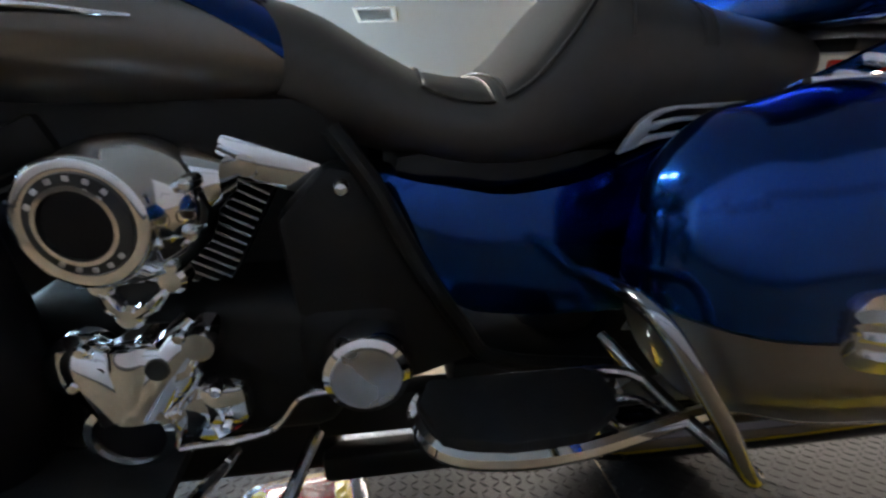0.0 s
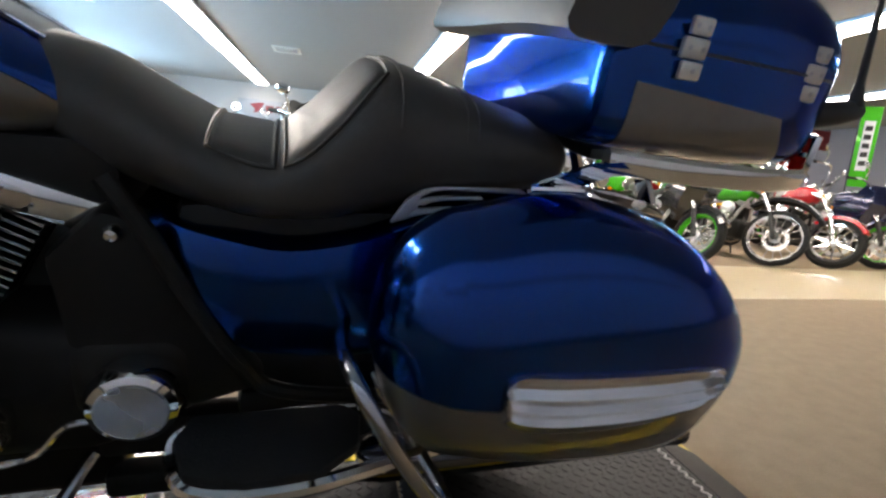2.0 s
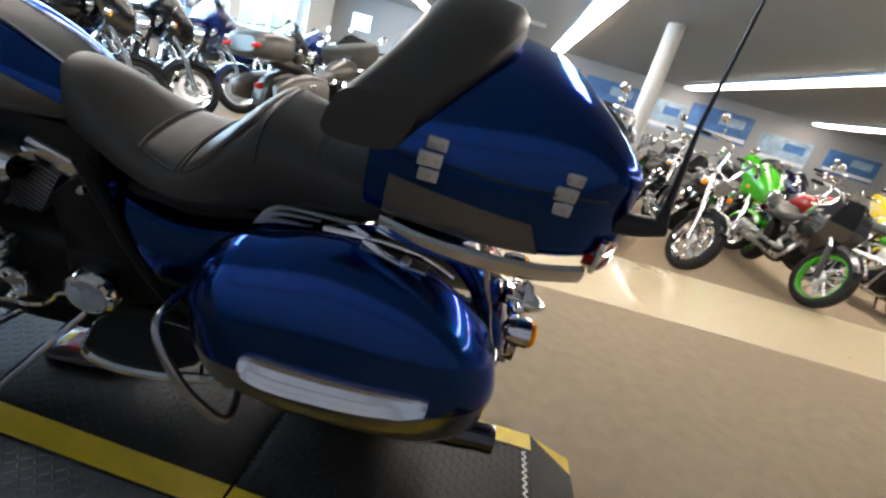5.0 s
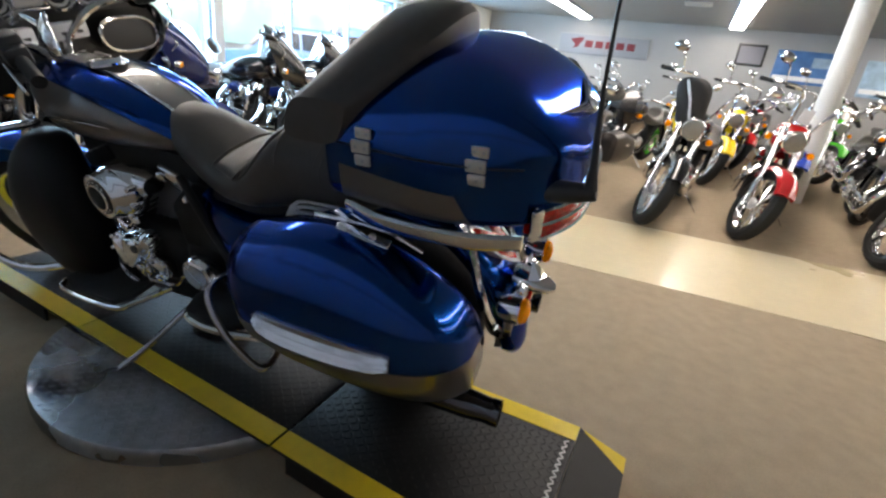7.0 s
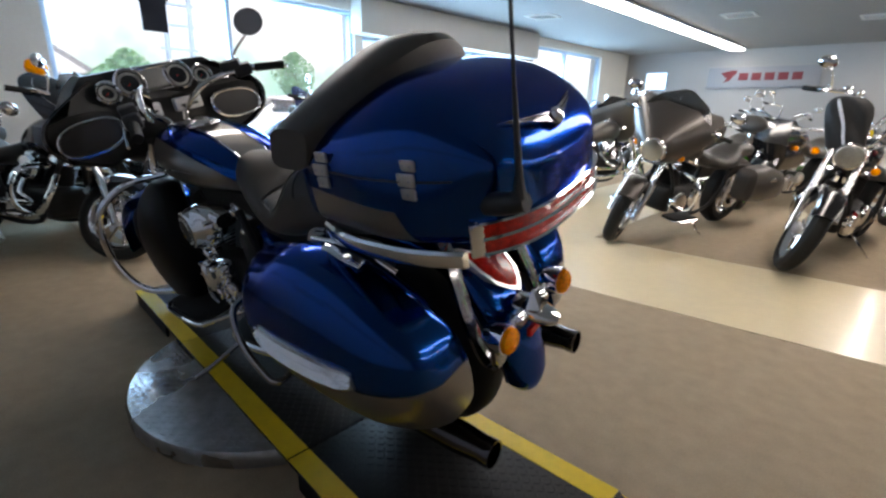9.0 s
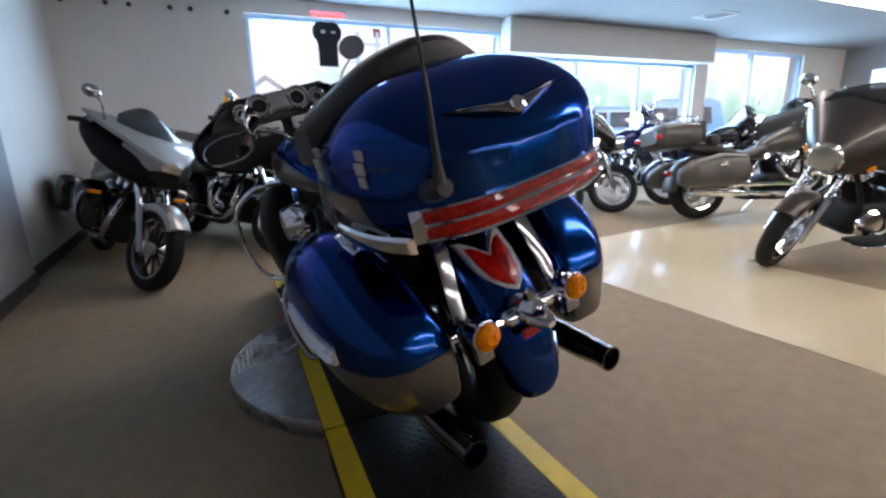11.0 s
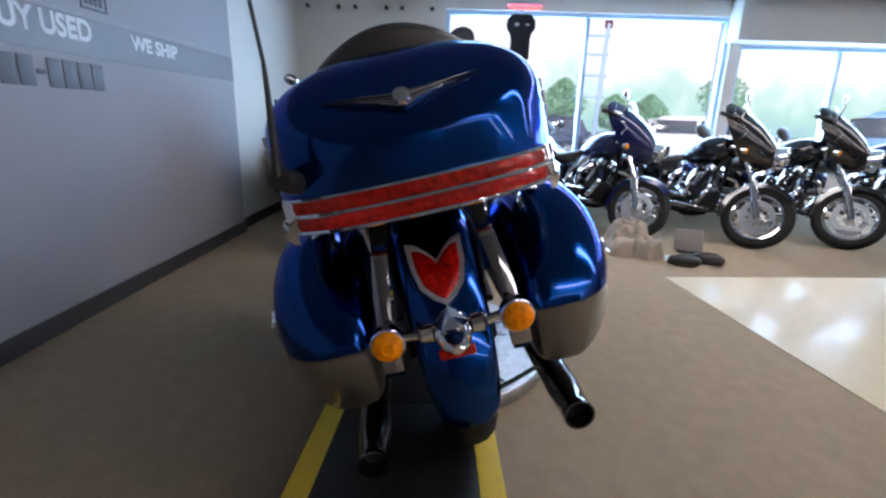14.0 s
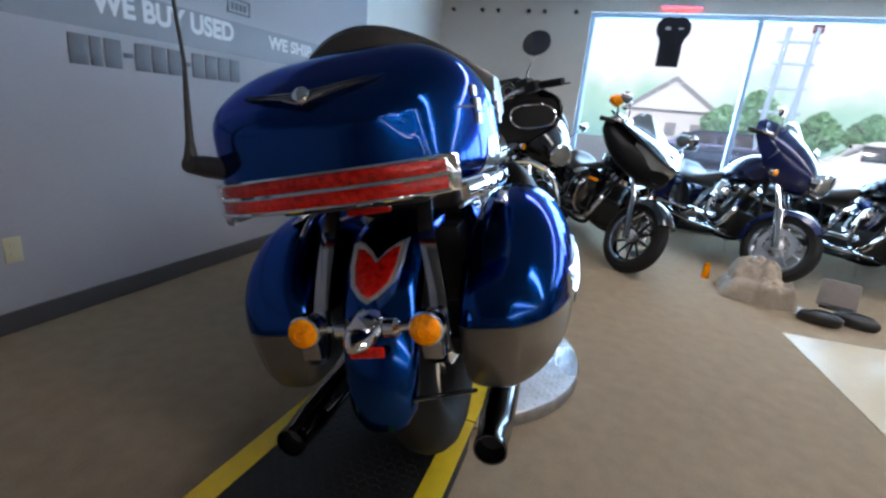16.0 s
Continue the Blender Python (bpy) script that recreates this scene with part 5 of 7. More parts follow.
bm = B()
box(bm, (-1.25, 0, 0.985), (0.08, 0.16, 0.04), 0.012)
steered(part("bar_clamp", bm, CHROME, hero, "chrome handlebar clamp"))
# aerial on the left of the case
bm = B()
tube(bm, [(0.475, -0.222, 0.975), (0.53, -0.238, 0.990), (0.575, -0.240, 1.000)], [0.024, 0.022, 0.017], 14, 5)
aer = part("aerial_mount", bm, PLASTIC, hero, "black aerial bracket")
bm = B()
tube(bm, [(0.562, -0.243, 1.005), (0.560, -0.236, 1.045), (0.547, -0.215, 1.19)], [0.015, 0.0075, 0.0042], 10)
part("aerial_spring", bm, PLASTIC, aer)
bm = B()
tube(bm, [(0.547, -0.215, 1.19), (0.525, -0.165, 1.95)], [0.0038, 0.0020], 8)
part("aerial_whip", bm, PLASTIC, aer, "thin black aerial")

# a glossy clear bag with a red and yellow print, lying on the deck
REDFOIL = material("red_yellow_glossy_print", (0.26, 0.014, 0.010), 0.16, 0, 0.9, 0.6, 60, 1.0, 95)
YELFOIL = material("yellow_glossy_print", (0.62, 0.40, 0.02), 0.18, 0, 0.9, 0.3, 30, 0.9, 40)
CLEARBAG = material("clear_plastic_bag", (0.10, 0.10, 0.11), 0.10, 0.2, 0.9, 0.3, 20, 0.9, 30)
sack = thing("plastic_bag", pose(-0.365, 0.085, 0.0815, 0, 0, 12), "clear plastic bag with a red and yellow print on the deck", "bag")
for nm, sx, sy, sz, ox, oy, mat in (("bag", 0.130, 0.085, 0.026, 0.0, 0.0, CLEARBAG), ("print", 0.105, 0.066, 0.033, 0.0, 0.0, REDFOIL), ("print", 0.020, 0.045, 0.0345, 0.075, -0.01, YELFOIL), ("print", 0.016, 0.040, 0.034, -0.085, 0.0, YELFOIL)):
    bm = B()
    bmesh.ops.create_icosphere(bm, subdivisions=4, radius=1.0)
    for v in bm.verts:
        p = v.co.copy()
        f = 1 + 0.10 * noise.noise(p * 3.1) + 0.05 * noise.noise(p * 9)
        v.co = Vector((ox + sx * math.copysign(abs(p.x) ** 0.5, p.x), oy + sy * math.copysign(abs(p.y) ** 0.5, p.y), max(0.0005, sz * f * max(0, p.z) ** 0.5)))
    part(nm, bm, mat, sack, "", 180)


# ---- the other motorcycles of the showroom ----
BRONZE = material("bronze_metallic_paint", (0.062, 0.053, 0.047), 0.42, 0.6, 0.3, 0.1, 700)
SILVER = material("silver_metallic_paint", (0.30, 0.28, 0.26), 0.36, 0.5, 0.9, 0.08, 700)
NAVY = material("dark_blue_metallic_paint", (0.006, 0.012, 0.055), 0.25, 0.5, 1.0, 0.1, 700)
REDP = material("red_gloss_paint", (0.40, 0.012, 0.015), 0.22, 0, 0.9, 0.06, 60)
GREENP = material("bright_green_paint", (0.05, 0.45, 0.02), 0.25, 0, 0.8, 0.06, 60)
YELP = material("yellow_gloss_paint", (0.75, 0.52, 0.01), 0.25, 0, 0.8, 0.06, 60)
BLUP = material("bright_blue_paint", (0.02, 0.06, 0.42), 0.25, 0, 0.9, 0.06, 60)
GREYM = material("warm_grey_metallic_paint", (0.105, 0.098, 0.088), 0.40, 0.6, 0.3, 0.08, 700)

SATINB = material("black_satin_paint", (0.008, 0.008, 0.010), 0.12, 0, 0.7, 0.05, 40, 0, 200, 0.4)
NAVYB = material("deep_blue_paint", (0.007, 0.014, 0.075), 0.22, 0.3, 0.7, 0.1, 40, 0, 200, 0.35)


def motorcycle(m, label, style, paint, wb=1.60, steer=26, trim=CHROME, high=0.0):
    """A parked motorcycle: x to its rear, the rear tyre's foot at the origin."""
    top = thing("motorcycle", m, label, "motorcycle", "parked motorcycles")
    dirt, sport = style == "dirt", style == "sport"
    fr = 0.335 if dirt else 0.285 if style in ("bagger", "tourer", "beak") else 0.315
    hub_f, hub_r = (-wb, fr), (0.0, 0.315)
    head = Vector((-wb + 0.36, 0, 0.86))
    axis = Vector((0.45, 0, 1)).normalized()
    S = Matrix.Translation(head) @ Matrix.Rotation(radians(steer), 4, axis) @ Matrix.Translation(-head)

    def turned(bm):
        bmesh.ops.transform(bm, matrix=S, verts=bm.verts)
        return bm

    # wheels
    for nm, (x, r), wide, front in (("front_wheel", hub_f, 0.075 if dirt else 0.11, True), ("rear_wheel", hub_r, 0.15, False)):
        t = torus(B(), (x, 0, r), (0, 1, 0), r - wide * 0.48, wide * 0.48, 36, 10, 1.05)
        w = part(nm, turned(t) if front else t, RUBBER, top, "black rubber tyre")
        ri = r - wide * 0.86
        rim = B()
        loft(rim, [[(x + q * math.cos(a), h, r + q * math.sin(a)) for a in (k * math.tau / 32 for k in range(32))] for q, h in ((ri, -wide * 0.36), (ri + 0.018, -wide * 0.40), (ri - 0.004, 0), (ri + 0.018, wide * 0.40), (ri, wide * 0.36), (ri - 0.018, 0))], False, True)
        part("rim", turned(rim) if front else rim, trim, w)
        n = 10 if not dirt else 16
        for k in range(n):
            a = k * math.tau / n
            sp = B()
            tube(sp, [(x + 0.03 * math.cos(a), 0, r + 0.03 * math.sin(a)), (x + ri * math.cos(a + 0.12), 0, r + ri * math.sin(a + 0.12))], [0.008, 0.006] if style == "bagger" else [0.012, 0.008] if not dirt else [0.004, 0.004], 6)
            part("spoke", turned(sp) if front else sp, DULL if style == "bagger" else ENGINE if style == "beak" else trim, w)
        h = lathe(B(), [(0.025, -wide * 0.6), (0.05, -wide * 0.5), (0.035, 0), (0.05, wide * 0.5), (0.025, wide * 0.6)], (x, 0, r), (0, 1, 0), 16)
        part("hub", turned(h) if front else h, DULL, w)
        for side in (-1, 1) if style == "bagger" and front else (-1,):
            d, y0 = B(), side * wide * 0.62
            loft(d, [[(x + q * math.cos(a), y0 + h, r + q * math.sin(a)) for a in (k * math.tau / 28 for k in range(28))] for q, h in ((0.095, 0), (0.14, 0), (0.14, 0.005), (0.095, 0.005))], False, True)
            part("brake_disc", turned(d) if front else d, DULL, w)
    # fork, yokes
    for s in (-1, 1):
        bm = B()
        tube(bm, [(-wb - 0.015, s * 0.095, fr - 0.03), (-wb + 0.12, s * 0.095, fr + 0.27)], 0.034 if style == "bagger" else 0.027, 12)
        leg = part("fork_leg", turned(bm), PLASTIC if dirt or sport else CHROME if style == "bagger" else trim, top)
        bm = B()
        tube(bm, [(-wb + 0.115, s * 0.095, fr + 0.26), (-wb + 0.345, s * 0.095, 0.90)], 0.021, 12)
        part("stanchion", turned(bm), CHROME, leg)
    part("yoke", turned(box(B(), (head.x - 0.005, 0, 0.84), (0.10, 0.26, 0.035), 0.01)), PLASTIC if dirt else trim, top)
    # front fender
    bm = B()
    rings = []
    rise = 0.13 if dirt else 0.0
    a0, a1 = (40, 150) if dirt else (-12, 138) if style == "bagger" else (35, 145)
    for k in range(15):
        a = radians(a0 + k * (a1 - a0) / 14)
        r = fr + 0.022 + rise
        rings.append([(-wb + (r + dr) * math.cos(a), y, fr + (r + dr) * math.sin(a)) for y, dr in ((-0.075, -0.05), (-0.068, -0.008), (-0.035, 0.010), (0.035, 0.010), (0.068, -0.008), (0.075, -0.05), (0.062, -0.045), (0, 0.0), (-0.062, -0.045))])
    part("front_fender", turned(loft(bm, rings)), paint, top)
    # frame and engine
    bm = B()
    for s in (-1, 1):
        tube(bm, [(head.x + 0.04, 0, 0.83), (head.x + 0.12, s * 0.12, 0.50), (head.x + 0.22, s * 0.13, 0.23), (-0.55, s * 0.13, 0.23), (-0.35, s * 0.14, 0.42), (-0.28, s * 0.13, 0.62), (0.05, s * 0.13, 0.62)], 0.017, 8, 4)
    tube(bm, [(head.x + 0.03, 0, 0.85), (-0.75, 0, 0.74), (-0.4, 0, 0.66), (0.05, 0, 0.66)], 0.024, 8, 4)
    part("frame", bm, ENGINE if not dirt else DULL, top)
    mid = (head.x - 0.42) / 2 - 0.10
    eng = part("crankcase", box(B(), (mid, 0, 0.36), (0.46, 0.28, 0.24), 0.06, None, 3), ENGINE, top, "black engine case")
    part("primary_cover", lathe(B(), [(0.10, 0), (0.105, 0.03), (0.085, 0.055), (0.03, 0.06)], (mid - 0.10, -0.13, 0.34), (0, -1, 0), 28), trim, eng)
    part("clutch_cover", lathe(B(), [(0.085, 0), (0.088, 0.03), (0.07, 0.05), (0.02, 0.055)], (mid + 0.13, -0.13, 0.37), (0, -1, 0), 28), trim, eng)
    for lean in ((0.42, -0.42) if not (dirt or sport) else (-0.25,)):
        ax = Vector((lean, 0, 1)).normalized()
        prof = []
        for k in range(10):
            prof += [(0.062, k * 0.02), (0.092, k * 0.02 + 0.003), (0.092, k * 0.02 + 0.008), (0.062, k * 0.02 + 0.011)]
        c = part("cylinder", lathe(B(), prof, (mid + lean * 0.15, 0, 0.46), ax, 20), ENGINE, eng, "finned cylinder")
        part("rocker_cover", lathe(B(), [(0.085, 0.20), (0.092, 0.215), (0.080, 0.255), (0.03, 0.262)], (mid + lean * 0.15, 0, 0.46), ax, 20), trim, c)
    part("air_cleaner", lathe(B(), [(0.085, 0), (0.092, 0.03), (0.08, 0.055), (0.03, 0.062)], (mid, 0.115, 0.60), (0, 1, 0), 28), trim, top)
    # exhausts
    for s, z in ((1, 0.27), (1, 0.36)) if not dirt else ((1, 0.52),):
        bm = B()
        tube(bm, [(mid - 0.22 + 0.3 * (z > 0.3), s * 0.10, 0.56), (mid - 0.26 + 0.3 * (z > 0.3), s * 0.18, 0.42), (mid - 0.1, s * 0.20, z), (-0.35, s * 0.21, z)], 0.022, 10, 5)
        ex = part("exhaust_pipe", bm, trim if not dirt else DULL, top)
        part("silencer", lathe(B(), [(0.03, 0), (0.045, 0.08), (0.046, 0.55), (0.038, 0.60), (0.030, 0.595)], (-0.38, s * 0.21, z), (1, 0, 0.05 if not dirt else 0.4), 20), trim if not dirt else DULL, ex)
    # tank and seat
    tk = [(head.x + 0.02, 0.06, 0.80, 0.90), (head.x + 0.08, 0.115, 0.73, 0.955), (head.x + 0.22, 0.145, 0.70, 0.965), (head.x + 0.38, 0.125, 0.69, 0.91), (head.x + 0.52, 0.07, 0.69, 0.82), (head.x + 0.56, 0.03, 0.70, 0.77)]
    bm = B()
    loft(bm, [oval(x, 0, hw, lo, hi, 24, 2.5) for x, hw, lo, hi in interp(tk, 3)])
    tank = part("tank", bm, paint, top)
    part("fuel_cap", lathe(B(), [(0.038, 0), (0.038, 0.01), (0.02, 0.018)], (head.x + 0.17, 0, 0.962), (0, 0, 1), 18), trim, tank)
    st = [(head.x + 0.46, 0.06, 0.70, 0.80), (head.x + 0.54, 0.12, 0.64, 0.77), (-0.45, 0.165, 0.60, 0.715), (-0.25, 0.17, 0.61, 0.76), (-0.15, 0.12, 0.66, 0.82), (0.06, 0.11, 0.70, 0.82), (0.14, 0.07, 0.73, 0.80)]
    if dirt:
        st = [(head.x + 0.35, 0.06, 0.78, 0.88), (-0.5, 0.08, 0.78, 0.90), (0.0, 0.09, 0.82, 0.92), (0.25, 0.06, 0.86, 0.92)]
    bm = B()
    loft(bm, [oval(x, 0, hw, lo, hi, 24, 2.7) for x, hw, lo, hi in interp(st, 3)])
    part("seat", bm, LEATHER, top, "black leather seat")
    # rear fender and tail lamp
    bm = B()
    rings = []
    for k in range(15):
        a = radians(130 - k * 9.5)
        r = 0.355 + (0.14 if dirt else 0.0)
        rings.append([((r + dr) * math.cos(a), y, 0.315 + (r + dr) * math.sin(a)) for y, dr in ((-0.105, -0.07), (-0.095, -0.01), (-0.05, 0.012), (0.05, 0.012), (0.095, -0.01), (0.105, -0.07), (0.09, -0.065), (0, 0.0), (-0.09, -0.065))])
    part("rear_fender", loft(bm, rings), paint, top)
    part("tail_lamp", box(B(), (0.335, 0, 0.50), (0.05, 0.09, 0.06), 0.015, Euler((0, 0.5, 0)).to_matrix()), RED, top)
    # handlebar, mirrors, headlamp
    up = 1.02 + high
    bm = B()
    tube(bm, [(head.x + 0.10, -0.40, up), (head.x + 0.02, -0.32, up + 0.02), (head.x - 0.04, -0.16, up - 0.02 + high * 0.3), (head.x - 0.01, -0.07, 0.90), (head.x - 0.01, 0.07, 0.90), (head.x - 0.04, 0.16, up - 0.02 + high * 0.3), (head.x + 0.02, 0.32, up + 0.02), (head.x + 0.10, 0.40, up)], 0.0135, 10, 5)
    bar = part("handlebar", turned(bm), trim if not dirt else DULL, top)
    for s in (-1, 1):
        bm = B()
        tube(bm, [(head.x + 0.065, s * 0.365, up + 0.006), (head.x + 0.15, s * 0.445, up - 0.012)], 0.018, 10)
        part("grip", turned(bm), RUBBER, bar)
        if not dirt:
            bm = B()
            tube(bm, [(head.x + 0.01, s * 0.30, up + 0.02), (head.x - 0.02, s * 0.36, up + 0.13), (head.x, s * 0.40, up + 0.16)], 0.006, 8, 4)
            part("mirror_stem", turned(bm), trim, bar)
            bm = B()
            lathe(bm, [(0.001, -0.028), (0.04, -0.02), (0.058, 0.0), (0.052, 0.004)], (0, 0, 0), (1, 0, 0), 20)
            for v in bm.verts:
                v.co.z *= 0.72
            bmesh.ops.translate(bm, vec=(head.x + 0.005, s * 0.415, up + 0.185), verts=bm.verts)
            mr = part("mirror", turned(bm), trim, bar)
        sg = part("turn_signal", turned(lathe(B(), [(0.012, 0.05), (0.026, 0.035), (0.030, 0.0), (0.028, -0.002)], (head.x - 0.10, s * 0.19, 0.80), (1, 0, 0), 16)), trim, top)
        part("lens", turned(lathe(B(), [(0.027, 0.0), (0.024, 0.012), (0.010, 0.018)], (head.x - 0.101, s * 0.19, 0.80), (-1, 0, 0), 16)), ORANGE, sg, "orange lens")
    if style in ("cruiser", "dirt", "sport"):
        hl = part("headlamp", turned(lathe(B(), [(0.02, 0.12), (0.065, 0.09), (0.09, 0.03), (0.093, 0.0), (0.085, -0.005)], (head.x - 0.14, 0, 0.84), (1, 0, 0), 24)), trim if style == "cruiser" else paint, top)
        part("lens", turned(lathe(B(), [(0.086, 0), (0.075, 0.015), (0.03, 0.024)], (head.x - 0.143, 0, 0.84), (-1, 0, 0), 24)), LENS, hl, "clear lamp lens")
    if sport:
        bm = B()
        loft(bm, [[(x0, -hw, z), (x0 - 0.10, 0, z), (x0, hw, z), (x1, hw, z), (x1, -hw, z)] for z, hw, x0, x1 in ((0.42, 0.10, head.x - 0.05, mid), (0.62, 0.18, head.x - 0.14, mid + 0.05), (0.80, 0.19, head.x - 0.22, head.x + 0.05), (0.95, 0.15, head.x - 0.18, head.x + 0.02), (1.05, 0.08, head.x - 0.10, head.x))])
        part("fairing", bm, paint, top)
    if style in ("bagger", "tourer"):
        bm = B()
        rings = []
        for z, hw, nose, rear in interp([(0.71, 0.09, -0.26, -0.12), (0.76, 0.18, -0.32, -0.06), (0.86, 0.27, -0.34, 0.02), (0.96, 0.34, -0.28, 0.09), (1.04, 0.375, -0.20, 0.13), (1.11, 0.36, -0.11, 0.15), (1.165, 0.30, -0.03, 0.14)], 3):
            back, nose = head.x + rear, head.x + nose
            rings.append([(nose + abs(u) ** 2.3 * (back - nose), hw * u, z) for u in (-1 + k / 7 for k in range(15))] + [(back, hw * 0.94 * u, z) for u in (1 - k / 7 for k in range(15))])
        fa = part("fairing", turned(loft(bm, rings)), paint, top, "batwing fairing")
        part("headlamp", turned(lathe(B(), [(0.075, 0.10), (0.098, 0.04), (0.102, 0.0), (0.094, -0.012), (0.07, -0.002)], (head.x - 0.385, 0, 0.842), (1, 0, 0.15), 28)), trim, fa)
        part("lens", turned(lathe(B(), [(0.090, 0), (0.078, 0.016), (0.035, 0.028)], (head.x - 0.388, 0, 0.842), (-1, 0, -0.15), 24)), LENS, fa, "clear lamp lens")
        bm = B()
        loft(bm, [[(head.x - 0.13 + d + 0.25 * (z - 1.18), hw * u, z - 0.04 * u * u) for u in (-1 + k / 5 for k in range(11))] + [(head.x - 0.126 + d + 0.25 * (z - 1.18), hw * u, z - 0.04 * u * u) for u in (1 - k / 5 for k in range(11))] for z, hw, d in ((1.14, 0.27, 0.12), (1.20, 0.235, 0.13), (1.25, 0.185, 0.15), (1.285, 0.10, 0.165))])
        part("screen", turned(bm), SMOKE, fa, "smoked low screen")
        for s in (-1, 1):
            bm = B()
            tube(bm, [(head.x - 0.04, s * 0.285, 0.865), (head.x - 0.075, s * 0.300, 0.94), (head.x + 0.00, s * 0.335, 1.00), (head.x + 0.055, s * 0.362, 1.055), (head.x + 0.075, s * 0.350, 1.115)], 0.0018, 6, 5)
            part("fairing_trim", turned(bm), trim, fa, "thin chrome pinstripe")
    if style == "beak":
        bm = B()
        rows = interp([(0.12, 0.405, 1.085, 1.118), (0.04, 0.375, 1.045, 1.086), (-0.06, 0.320, 0.995, 1.045), (-0.18, 0.225, 0.935, 0.985), (-0.29, 0.12, 0.875, 0.915), (-0.36, 0.05, 0.85, 0.875)], 3)
        loft(bm, [[(head.x + x, -hw, lo), (head.x + x, -hw * 0.98, (lo + hi) / 2), (head.x + x, -hw * 0.60, hi - 0.01), (head.x + x, 0, hi), (head.x + x, hw * 0.60, hi - 0.01), (head.x + x, hw * 0.98, (lo + hi) / 2), (head.x + x, hw, lo), (head.x + x, 0, lo)] for x, hw, lo, hi in rows])
        fa = part("upper_cowl", turned(bm), paint, top, "pointed upper fairing")
        bm = B()
        loft(bm, [oval(head.x + x, 0, hw, lo, hi, 24, 2.6) for x, hw, lo, hi in interp([(0.15, 0.385, 0.86, 1.12), (0.05, 0.36, 0.76, 1.05), (-0.07, 0.30, 0.70, 0.985), (-0.18, 0.205, 0.68, 0.935), (-0.27, 0.11, 0.72, 0.89)], 3)])
        part("lower_cowl", turned(bm), LEGB, fa, "black lower fairing")
        bm = B()
        loft(bm, [[(head.x + x, -hw, hi), (head.x + x, -hw * 0.8, lo), (head.x + x, hw * 0.8, lo), (head.x + x, hw, hi)] for x, hw, lo, hi in ((-0.12, 0.235, 0.79, 0.94), (-0.24, 0.165, 0.785, 0.91), (-0.335, 0.075, 0.81, 0.875))])
        part("headlamp", turned(bm), LENS, fa, "kite-shaped clear headlamp")
        bm = B()
        loft(bm, [[(head.x + x + d, hw * u, z - 0.05 * u * u) for u in (-1 + k / 5 for k in range(11))] + [(head.x + x + d + 0.004, hw * u, z - 0.05 * u * u) for u in (1 - k / 5 for k in range(11))] for z, hw, x, d in ((1.02, 0.24, -0.10, 0), (1.10, 0.235, 0.00, 0), (1.18, 0.20, 0.09, 0), (1.235, 0.12, 0.15, 0))])
        part("screen", turned(bm), SMOKE, fa, "dark smoked screen")
        for s in (-1, 1):
            bm = B()
            loft(bm, [oval(head.x + x, s * 0.27, hw, lo, hi, 20, 3.4) for x, hw, lo, hi in ((0.10, 0.05, 0.45, 0.62), (0.14, 0.10, 0.34, 0.68), (0.34, 0.10, 0.32, 0.66), (0.42, 0.06, 0.36, 0.58))])
            lw = part("leg_fairing", bm, BLACK, top, "gloss black leg fairing")
            part("reflector", box(B(), (head.x + 0.095, s * 0.27, 0.60), (0.012, 0.08, 0.022), 0.003), ORANGE, lw)
    if style in ("bagger", "tourer", "beak"):
        for s in (-1, 1):
            bag = B()
            loft(bag, [oval(x, s * 0.30, hw, lo, hi, 24, 3.4) for x, hw, lo, hi in ((-0.34, 0.06, 0.44, 0.60), (-0.30, 0.10, 0.36, 0.66), (-0.05, 0.11, 0.33, 0.68), (0.22, 0.10, 0.34, 0.62), (0.36, 0.07, 0.36, 0.54), (0.40, 0.03, 0.38, 0.48))])
            bg = part("saddlebag", bag, BLACK if style == "beak" else paint, top)
            part("bag_latch", box(B(), (-0.02, s * 0.412, 0.56), (0.10, 0.012, 0.025), 0.004), trim, bg)
            bm = B()
            tube(bm, [(head.x + 0.16, s * 0.10, 0.62), (head.x + 0.12, s * 0.30, 0.60), (head.x + 0.12, s * 0.36, 0.48), (head.x + 0.16, s * 0.30, 0.33), (head.x + 0.22, s * 0.12, 0.30)], 0.017, 8, 5)
            part("engine_guard", bm, trim, top)
    if style == "bagger":
        # chrome pushrod tubes, header pipe, footboards and a passenger pad
        for dx in (-0.115, -0.075, 0.055, 0.095):
            bm = B()
            tube(bm, [(mid + dx * 0.6, 0.125, 0.42), (mid + dx * 1.6, 0.130, 0.66)], 0.010, 8)
            part("pushrod_tube", bm, trim, eng)
        bm = B()
        tube(bm, [(mid + 0.10, 0.13, 0.62), (mid + 0.14, 0.19, 0.52), (mid + 0.16, 0.21, 0.38), (mid + 0.30, 0.215, 0.30)], 0.026, 10, 5)
        part("header_shield", bm, trim, top, "chrome header shield")
        for s in (-1, 1):
            fb = part("footboard", prism(B(), [(mid - 0.36, s * 0.20), (mid - 0.37, s * 0.33), (mid - 0.28, s * 0.36), (mid - 0.10, s * 0.36), (mid - 0.06, s * 0.20)], "z", 0.262, 0.284, 0.006), RUBBER, top)
            part("board_edge", tube(B(), [(mid - 0.37, s * 0.22, 0.262), (mid - 0.375, s * 0.335, 0.262), (mid - 0.28, s * 0.368, 0.262), (mid - 0.10, s * 0.368, 0.262)], 0.008, 8, 4), trim, fb)
        bm = B()
        bmesh.ops.create_icosphere(bm, subdivisions=3, radius=1.0)
